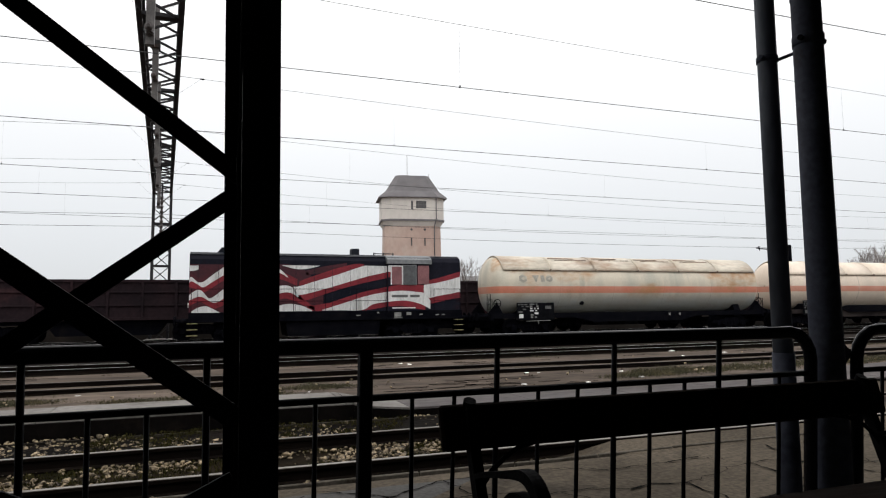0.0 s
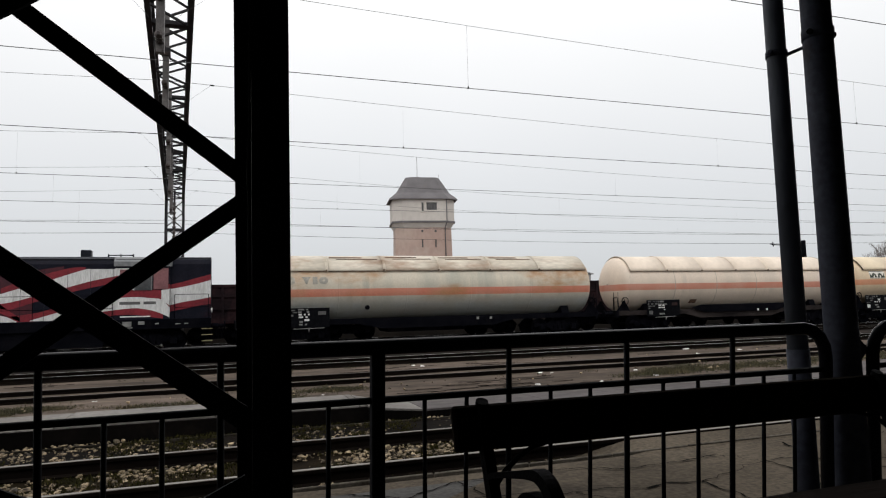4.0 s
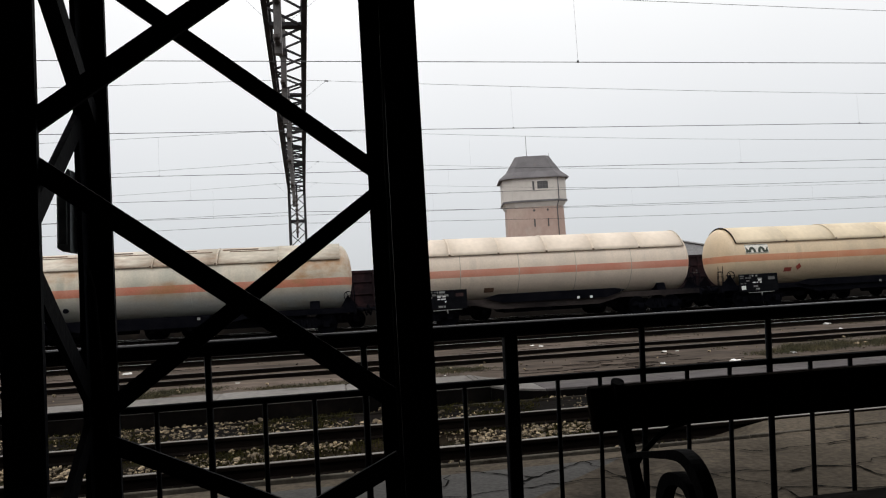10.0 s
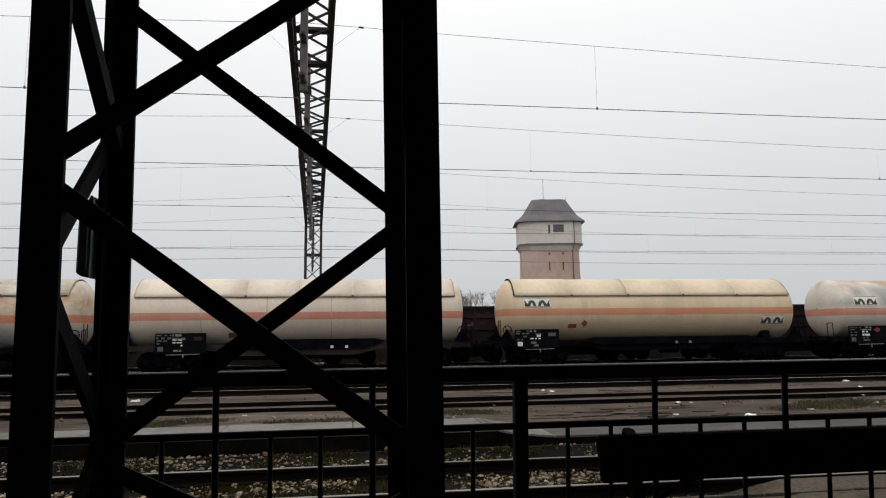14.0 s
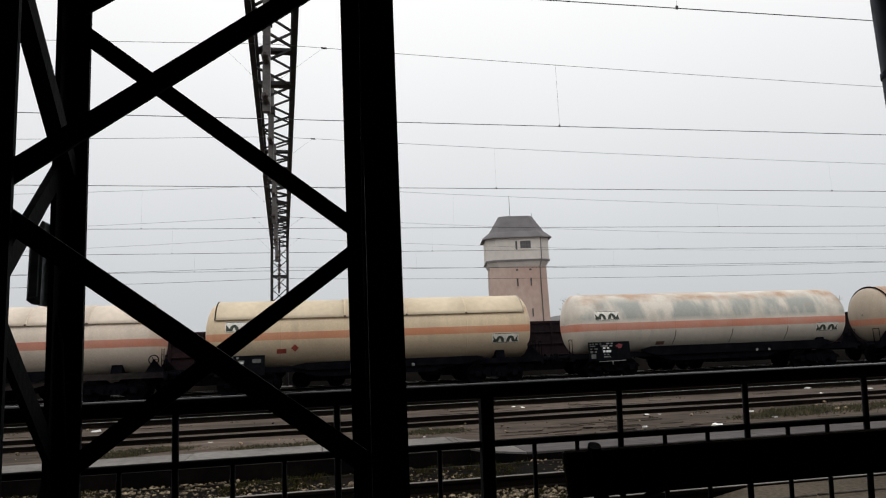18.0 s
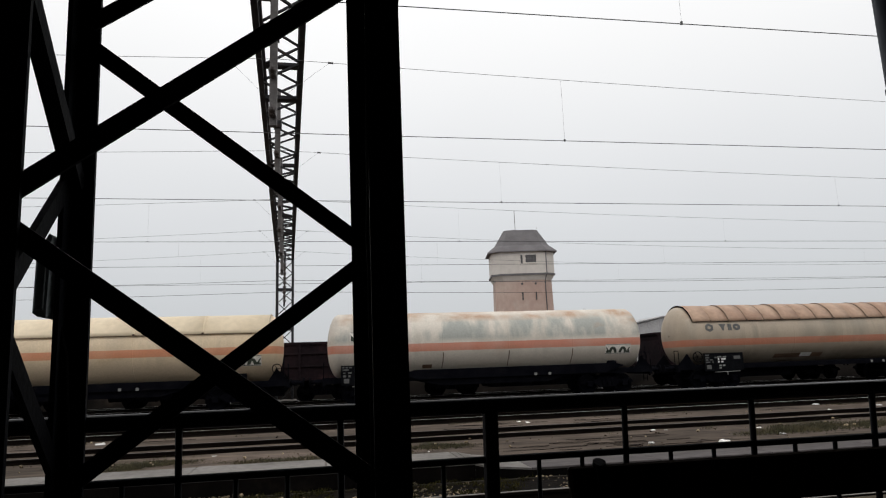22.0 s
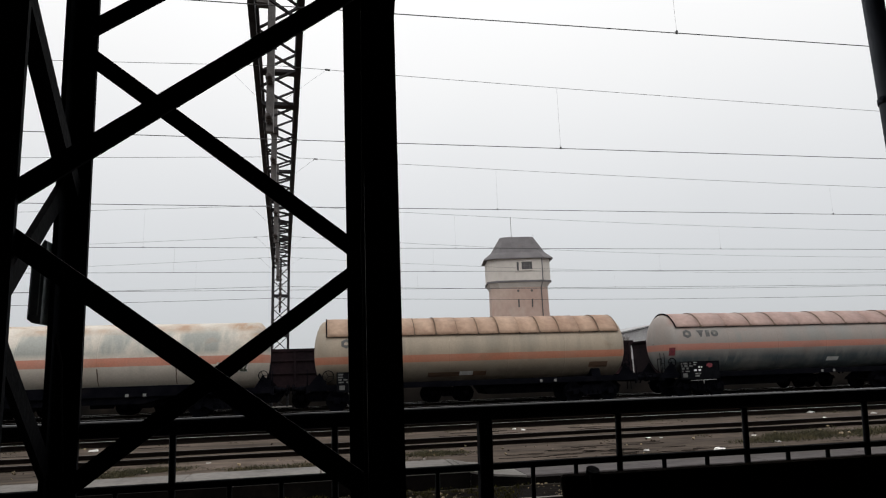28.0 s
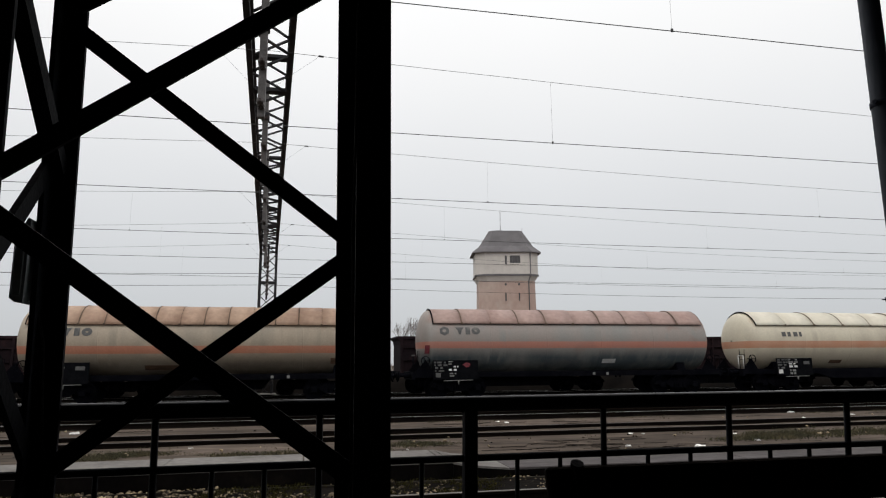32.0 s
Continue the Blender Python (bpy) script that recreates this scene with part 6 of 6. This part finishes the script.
def open_wagon(paint):
    v = thing("open_wagon", "parked rust-brown high-sided open freight wagon with steel ribs", "freight wagon", "parked open wagons")
    h, w, top, floor = 6.24, 1.4, 3.05, 1.15
    bm = BM()
    for s in (-1, 1):
        box(bm, -h, h, min(s * w, s * (w - 0.06)), max(s * w, s * (w - 0.06)), floor, top)
        box(bm, min(s * h, s * (h - 0.06)), max(s * h, s * (h - 0.06)), -w + 0.06, w - 0.06, floor, top)
    box(bm, -h + 0.06, h - 0.06, -w + 0.06, w - 0.06, floor, floor + 0.06)
    body = part("body", bm, paint, v)
    for k in range(9):
        x = -h + 0.08 + k * (2 * h - 0.16) / 8
        bm = BM()
        box(bm, x - 0.06, x + 0.06, -w - 0.09, -w, floor - 0.05, top - 0.02, 0.01)
        part("rib", bm, paint, body)
    for z, t in ((top - 0.06, 0.14), (2.45, 0.07), (1.80, 0.07), (floor, 0.14)):
        bm = BM()
        box(bm, -h - 0.02, h + 0.02, -w - 0.075, -w + 0.002, z - t / 2, z + t / 2, 0.008)
        part("side_rail", bm, paint, body)
    for s in (-1, 1):
        # flared rim over the end wall
        bm = BM()
        prism(bm, [(s * h, top - 0.42), (s * (h + 0.05), top - 0.2), (s * (h + 0.2), top - 0.07), (s * (h + 0.2), top + 0.012), (s * (h - 0.04), top + 0.012)], -w - 0.02, w + 0.02, "y")
        part("end_rim", bm, paint, body)
    bm = BM()
    mark_rows(bm, -h + 0.6, 1.9, 1.0, 0.3, -w - 0.004, 5)
    tagged(part("markings", bm, M_GREYMARK, body), kind="stuff")
    bm = BM()
    box(bm, -h, h, -1.2, 1.2, 0.9, 1.12)
    prism(bm, [(-2.6, 0.9), (2.6, 0.9), (2.2, 0.35), (-2.2, 0.35)], -1.15, 1.15, 'y')
    part("underframe", bm, M_UNDER, v)
    for x in (-4.3, 4.3):
        f = share("bogie", ME_BOGIE, v, pose(x, 0, 0))
        for dx in (-0.9, 0.9):
            share("wheelset", ME_WHEEL, f, pose(dx, 0, 0.46))
    buffers(v, h + 0.75)
    return v


W0 = open_wagon(M_GOND)
W0.matrix_basis = pose(-18.4, ROW_Y, ZR)
for k in range(-3, 8):
    if k:
        copy_thing(W0, pose(-18.4 + 14.0 * k + (1.6 if k > 1 else 0), ROW_Y, ZR))

# ---- beyond the tracks ----


def water_tower():
    cx, cy = 27.56, 89.8
    t = thing("water_tower", "octagonal old railway water tower in faded pink and cream plaster", "water tower", m=pose(cx, cy, ZG, 0, 0, -9.5))

    def ring(hw, ch, z):
        # the plan is shallower than it is wide
        hw *= 1.014
        plan = [(-hw, -hw + ch), (-hw + ch, -hw), (hw - ch, -hw), (hw, -hw + ch), (hw, hw - ch), (hw - ch, hw), (-hw + ch, hw), (-hw, hw - ch)]
        return [(a, front(-b)) for a, b in plan], z

    def front(half):
        return (4.3 - half) * 0.68 - 4.3

    def loft(levels, material, name):
        bm = BM()
        rs = [[bm.verts.new((a, b, z)) for a, b in pts] for pts, z in levels]
        for p, q in zip(rs, rs[1:]):
            for i in range(8):
                bm.faces.new((p[i], p[(i + 1) % 8], q[(i + 1) % 8], q[i]))
        bm.faces.new(rs[0][::-1])
        bm.faces.new(rs[-1])
        return part(name, bm, material, t)

    shaft = loft([ring(4.05, 1.18, 0), ring(3.82, 1.08, 13.2)], M_PINK, "shaft")
    loft([ring(3.84, 1.09, 12.95), ring(4.24, 1.22, 13.62)], M_PLASTER, "corbel")
    # Dark ring under the drum: the corbel's shadow is put into its colour.
    loft([ring(4.36, 1.3, 13.6), ring(4.36, 1.3, 13.86)], M_ROOF, "band")
    drum = loft([ring(4.26, 1.25, 13.84), ring(4.26, 1.25, 16.9)], M_PLASTER, "drum")
    roof = loft([ring(4.74, 1.4, 16.85), ring(4.70, 1.4, 17.0), ring(3.72, 1.05, 17.85), ring(2.32, 0.5, 20.16), ring(2.2, 0.45, 20.2)], M_ROOF, "roof")
    bm = BM()
    box(bm, -1.2, -0.35, -2.0, -1.2, 20.1, 20.42)
    part("roof_hatch", bm, M_ROOF, roof)
    for x, h in ((-0.55, 23.4), (2.55, 20.8)):
        bm = BM()
        tube(bm, [(x, -1.6, 17.5), (x, -1.6, h)], 0.035 if x < 0 else 0.022, 6)
        part("antenna", bm, M_GALV, roof)
    def opening(x0, x1, z0, z1, y, parent, name="window", rim=M_PLASTER, e=0.12):
        bm = BM()
        box(bm, x0, x1, y - 0.02, y + 0.1, z0, z1)
        w = part(name, bm, M_DARK, parent)
        bm = BM()
        for a, b, c, d in ((x0 - e, x1 + e, z1, z1 + e), (x0 - e - 0.03, x1 + e + 0.03, z0 - e - 0.04, z0), (x0 - e, x0, z0, z1), (x1, x1 + e, z0, z1)):
            box(bm, a, b, y - 0.07, y + 0.05, c, d)
        part("window_frame", bm, rim, w)
        return w
    w = opening(0.3, 1.75, 15.35, 16.4, -4.325, drum)
    bm = BM()
    for k in range(1, 4):
        box(bm, 0.3 + k * 0.3625 - 0.03, 0.3 + k * 0.3625 + 0.03, -4.375, -4.335, 15.35, 16.4)
    box(bm, 0.3, 1.75, -4.375, -4.335, 15.86, 15.92)
    part("glazing_bars", bm, M_ROOF, w)
    opening(-0.38, -0.1, 15.2, 16.4, -4.325, drum, "slit_window")
    for x in (-0.3, 1.55):
        for z in (10.2, 6.0, 2.2):
            opening(x - 0.1, x + 0.1, z, z + 1.1, front(1.014 * (3.82 + (12.6 - z) * 0.0175)) - 0.012, shaft, "slit_window", M_PINK, 0.04)
        bm = BM()
        tube(bm, [(x, -4.09, 12.45), (x, -3.8, 12.45)], 0.16, 10)
        part("round_vent", bm, M_DARK, shaft)
    bm = BM()
    tube(bm, [(2.95, -4.3, 0), (2.88, -4.1, 12.9), (3.12, -4.44, 13.8), (3.12, -4.40, 16.8)], 0.075, 8)
    part("downpipe", bm, M_ROOF, t)


def lattice(bm, p, q, wx, wz, pitch, r=0.03, lace=1.0):
    """Four chords from p to q with zigzag lacing on all faces; wx sideways, wz upwards (or across, for a mast)."""
    d, s, u, ln = frame_of(p, q)
    p, q = Vector(p), Vector(q)
    cor = [(-1, -1), (1, -1), (1, 1), (-1, 1)]
    off = [s * (a * wx / 2) + u * (b * wz / 2) for a, b in cor]
    for o in off:
        beam(bm, p + o, q + o, r * 2.2, r * 2.2)
    n = max(2, int(ln / pitch))
    for i in range(n):
        a, b = p + d * (ln * i / n), p + d * (ln * (i + 1) / n)
        for k in range(4):
            o0, o1 = off[k], off[(k + 1) % 4]
            if i % 2 == 0:
                o0, o1 = o1, o0
            beam(bm, a + o0, b + o1, r * lace, r * lace)


GAX, GSL, GZ = -0.25, -0.0525, 7.75    # the gantry's line x = GAX + GSL * y, and its underside
WIRES_Y = (7.5, 12.0, 16.9, 22.7, 27.4, 32.2)


def gantry(dx, label):
    g = thing("catenary_gantry", label, "gantry", "catenary gantries", pose(dx, 0, 0))
    ya, yb = -9.0, 40.5
    xa, xb = GAX + GSL * ya, GAX + GSL * yb
    bm = BM()
    n = 6
    for k in range(n):
        y0, y1 = ya + (yb - ya) * k / n, ya + (yb - ya) * (k + 1) / n
        lattice(bm, (GAX + GSL * y0, y0, GZ + 0.45), (GAX + GSL * y1, y1, GZ + 0.45), 0.88, 0.9, 1.0 if k < 4 else 0.75, 0.055 if k < 4 else 0.068, 0.85)
    span = part("beam", bm, M_STEEL, g, "grey riveted lattice beam")
    for k in range(1, n):
        y = ya + (yb - ya) * k / n
        for za, zb in ((-0.03, 0.06), (0.85, 0.93)):
            bm = BM()
            box(bm, GAX + GSL * y - 0.5, GAX + GSL * y + 0.5, y - 0.12, y + 0.12, GZ + za, GZ + zb)
            part("splice_plate", bm, M_STEEL, span)
    for y in (yb, ya):
        x = GAX + GSL * y
        bm = BM()
        lattice(bm, (x, y, ZG - 0.1), (x, y, GZ + 0.9), 0.92, 0.8, 0.8, 0.048)
        for z in (1.2, 3.6, 6.0):
            for s_ in (-0.4, 0.4):
                beam(bm, (x - 0.46, y + s_, z), (x + 0.46, y + s_, z), 0.09, 0.09)
        part("leg", bm, M_STEEL, g, "slender lattice leg")
        bm = BM()
        box(bm, x - 0.7, x + 0.7, y - 0.7, y + 0.7, ZG - 0.2, ZG + 0.12, 0.03)
        part("footing", bm, M_CONC, g)
    for y in WIRES_Y:
        x = GAX + GSL * y
        bm = BM()
        beam(bm, (x - 0.12, y + 0.3, GZ + 0.85), (x - 0.12, y + 0.3, 5.75), 0.14, 0.14)
        post = part("drop_post", bm, M_GALV, g, "pale grey drop post")
        for z in (6.75, 5.95):
            bm = BM()
            pts, rs = [(x - 0.12, y + 0.3, z)], [0.03]
            for i in range(5):
                for d, r in ((0.225, 0.03), (0.22, 0.075), (0.19, 0.075), (0.185, 0.03)):
                    pts.append((x - 0.12, y + d - 0.06 * i, z))
                    rs.append(r)
            tube(bm, pts + [(x - 0.12, y - 0.12, z)], rs + [0.03], 8)
            part("insulator", bm, M_CERAM, post, "brown ribbed insulator")
        bm = BM()
        box(bm, x - 0.22, x - 0.02, y + 0.18, y + 0.42, GZ - 0.22, GZ - 0.02, 0.01)
        part("clamp_box", bm, M_STEEL, post)
    # a string of insulators and a dark drop post that hang beside the far leg
    x, y = GAX + GSL * 38.0, 38.0
    bm = BM()
    tube(bm, [(x, y, GZ + 0.2), (x - 0.03, y, 4.75)], 0.05, 8)
    rod = part("switch_rod", bm, M_STEEL, g, "dark hanging drop post")
    bm = BM()
    pts, rs = [], []
    for i in range(9):
        for d, r in ((0.0, 0.055), (0.005, 0.11), (0.12, 0.07), (0.125, 0.055)):
            pts.append((x - 0.015, y, 7.2 - 0.26 * i - d))
            rs.append(r)
    tube(bm, pts, rs, 8)
    part("insulator", bm, M_CERAM, rod, "brown ribbed insulator")
    return g


def catenary():
    rad = {7.5: 0.0066, 12.0: 0.0074, 16.9: 0.0083, 22.7: 0.0084, 27.4: 0.0085, 32.2: 0.0085}
    height = {7.5: 5.58, 12.0: 5.51, 16.9: 5.475, 22.7: 5.51, 27.4: 5.405, 32.2: 5.28}
    sags = {7.5: (6.98, 0.45), 12.0: (6.99, 0.5), 16.9: (6.82, 0.55), 22.7: (7.02, 0.75), 27.4: (6.93, 0.9), 32.2: (6.9, 0.9)}
    for y in WIRES_Y:
        x0 = GAX + GSL * y
        c = thing("overhead_line", "thin dark overhead contact line with its carrier wire", "overhead line", "overhead lines over the tracks")
        r = rad[y]
        zc, (zs, sag) = height[y], sags[y]
        def carrier(x):
            u = ((x - x0) % 60.0) / 30.0 - 1.0
            return zs - sag * (1 - u * u)
        bm = BM()
        tube(bm, [(x0 - 120 + 6 * i, y + 0.18 * (1 if (i // 10) % 2 else -1) * 0, zc) for i in range(41)], r, 5)
        part("contact_wire", bm, M_WIRE, c)
        bm = BM()
        tube(bm, [(x0 - 120 + 3 * i, y, carrier(x0 - 120 + 3 * i)) for i in range(81)], r * 0.62, 5)
        part("carrier_wire", bm, M_WIRE, c)
        for k in range(-6, 11):
            x = 4.75 + 10.55 * k
            bm = BM()
            tube(bm, [(x, y, zc), (x, y, carrier(x))], r * (0.28 if y < 14 else 0.13), 4)
            d = part("dropper", bm, M_WIRE, c)
            bm = BM()
            box(bm, x - 0.014, x + 0.014, y - r * 1.6, y + r * 1.6, zc - 0.012, zc + 0.035)
            part("clip", bm, M_WIRE, d)
        # stays from the carrier wire in to the drop post
        for s in (-1, 1):
            bm = BM()
            tube(bm, [(x0 - 0.1, y, carrier(x0) - 0.9), (x0 + s * 0.95, y, carrier(x0 + s * 0.95))], r * 0.3, 5)
            tube(bm, [(x0 + s * 0.92, y, carrier(x0 + s * 0.92)), (x0 + s * 1.02, y, carrier(x0 + s * 1.02))], 0.018, 6)
            part("stay", bm, M_WIRE, c)
    # feeder lines high on the gantry and behind the yard
    for y, z, r in ((40.3, 5.85, 0.011), (40.7, 6.6, 0.011)):
        c = thing("feeder_line", "thin dark feeder wire strung along the yard on the gantry legs", "wire", "feeder wires")
        x0 = GAX + GSL * 40.5
        bm = BM()
        tube(bm, [(x0 - 120 + 6 * i, y, z - 0.35 * (1 - (((i * 6) % 60) / 30 - 1) ** 2)) for i in range(51)], r, 5)
        part("wire", bm, M_WIRE, c)
        for k in (-1, 0, 1):
            bm = BM()
            tube(bm, [(x0 + 60 * k, 40.9, z), (x0 + 60 * k, y - 0.05, z)], 0.035, 6)
            part("wire_insulator", bm, M_CERAM, c)


def bare_tree(x, y, h, seed, label, thick=0.58):
    r = random.Random(seed)
    t = thing("bare_tree", label, "tree", "far bare trees", pose(x, y, ZG))
    bm, tw = BM(), BM()

    def grow(p, d, ln, rad, depth):
        q = p + d * ln
        tube(bm if rad > 0.05 else tw, [p, p + d * ln * 0.5 + Vector((r.uniform(-1, 1), r.uniform(-1, 1), 0)) * ln * 0.05, q], [rad, rad * 0.85, rad * 0.7], 5 if depth < 3 else 3, False)
        if depth >= 5:
            return
        for _ in range(3 if depth < 4 or thick > 0.6 else 2):
            nd = (d + Vector((r.uniform(-1, 1), r.uniform(-1, 1), r.uniform(-0.25, 0.7))) * 0.62).normalized()
            grow(q - d * ln * r.uniform(0, 0.3), nd, ln * r.uniform(0.6, 0.8), rad * thick, depth + 1)

    grow(Vector((0, 0, 0)), Vector((0, 0, 1)), h * 0.26, h * (0.015 if x > 100 else 0.012), 0)
    part("trunk", bm, M_BARK, t)
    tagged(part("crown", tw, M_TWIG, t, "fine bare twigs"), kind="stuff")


def far_things():
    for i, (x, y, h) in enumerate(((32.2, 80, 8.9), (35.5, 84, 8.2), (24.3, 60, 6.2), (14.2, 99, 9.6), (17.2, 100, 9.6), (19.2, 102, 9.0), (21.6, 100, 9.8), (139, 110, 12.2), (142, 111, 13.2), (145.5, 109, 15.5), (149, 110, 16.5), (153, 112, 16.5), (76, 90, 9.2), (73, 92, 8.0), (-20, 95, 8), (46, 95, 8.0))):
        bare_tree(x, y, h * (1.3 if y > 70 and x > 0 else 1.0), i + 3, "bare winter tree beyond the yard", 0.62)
    s = thing("signal_mast", "dark signal mast with lamp head and short arm", "signal", m=pose(42.85, 38.9, ZG))
    bm = BM()
    tube(bm, [(0, 0, 0), (0, 0, 5.9)], [0.09, 0.07], 10)
    part("mast", bm, M_UNDER, s)
    bm = BM()
    box(bm, -0.15, 0.15, -0.2, 0.2, 4.9, 6.3, 0.05)
    part("lamp_head", bm, M_UNDER, s)
    bm = BM()
    tube(bm, [(0, 0, 5.85), (-2.8, 0, 5.95), (-3.2, 0, 6.0)], 0.045, 6)
    tube(bm, [(-2.9, 0, 5.8), (-2.95, 0, 6.15)], 0.04, 6)
    part("arm", bm, M_UNDER, s)
    c = thing("storage_container", "blue ribbed steel shipping container behind the parked wagons", "container", m=pose(-15.6, 51.4, ZG))
    bm = BM()
    box(bm, -3.03, 3.03, -1.2, 1.2, 0.1, 2.56, 0.02)
    body = part("body", bm, M_BLUE, c)
    for k in range(20):
        bm = BM()
        box(bm, -2.8 + 0.29 * k, -2.66 + 0.29 * k, -1.235, -1.2, 0.22, 2.44, 0.008)
        part("rib", bm, M_BLUE, body)
    for x in (-2.98, 2.98):
        bm = BM()
        box(bm, x - 0.06, x + 0.06, -1.245, -1.13, 0.0, 2.59, 0.01)
        part("corner_post", bm, M_BLUE, c)
    bm = BM()
    box(bm, -2.92, 2.92, -1.15, 1.15, 0.0, 0.1)
    part("base_rail", bm, M_UNDER, c)
    w = thing("industrial_hall", "far pale industrial hall with a low gabled roof", "building", m=pose(0, 130, ZG))
    bm = BM()
    prism(bm, [(62, 0), (62, 8.6), (71, 10.3), (80, 8.6), (80, 0)], 0, 30, "y")
    part("wall", bm, M_PALE, w)
    for xa, za, xb, zb in ((61.5, 8.65, 71, 10.45), (80.5, 8.65, 71, 10.45)):
        bm = BM()
        prism(bm, [(xa, za), (xb, zb), (xb, zb + 0.25), (xa, za + 0.25)], -0.4, 30.4, "y")
        part("roof", bm, M_PALE, w, "pale sheet roof")
    bm = BM()
    box(bm, 50, 61.9, 2, 28, 0, 7.2)
    part("annex", bm, M_BROWN, w, "dull brown annex wall")
    bm = BM()
    box(bm, 49.7, 61.9, 1.6, 28.2, 7.2, 8.4)
    part("annex_roof", bm, M_PALE, w, "pale sheet roof edge")
    # a low hedge line and sheds far off, seen between the wagons
    bm = BM()
    r = random.Random(4)
    for _ in range(1600):
        x, y = r.uniform(-80, 170), r.gauss(112, 2.5)
        hh = r.uniform(1.0, 3.2)
        for _ in range(3):
            a = r.uniform(0, 6.28)
            p = Vector((x + r.gauss(0, 0.5), y + r.gauss(0, 0.5), ZG))
            tube(bm, [p, p + Vector((math.cos(a) * 0.6, math.sin(a) * 0.6, hh))], [0.06, 0.015], 3, False)
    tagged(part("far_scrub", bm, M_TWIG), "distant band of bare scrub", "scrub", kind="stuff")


water_tower()
gantry(0.0, "grey steel lattice gantry spanning the tracks")
gantry(60.0, "further grey steel lattice gantry down the line")
gantry(-60.0, "further grey steel lattice gantry up the line")
catenary()
far_things()


def gone(t):
    """How far the train has rolled at t seconds."""
    return 3.0699 * t + 0.000641 * t * t - 0.0000647 * t ** 3


def motions():
    steps = [0.2 * i for i in range(161)]
    for x, v in TRAIN:
        walk(v, [(2.0 * i, pose(x - gone(2.0 * i), TRAIN_Y, ZR)) for i in range(17)])
    for w, dx in WHEELS:
        walk(w, [(t, pose(dx, 0, 0.46) @ Matrix.Rotation(-gone(t) / 0.46, 4, "Y")) for t in steps])


motions()
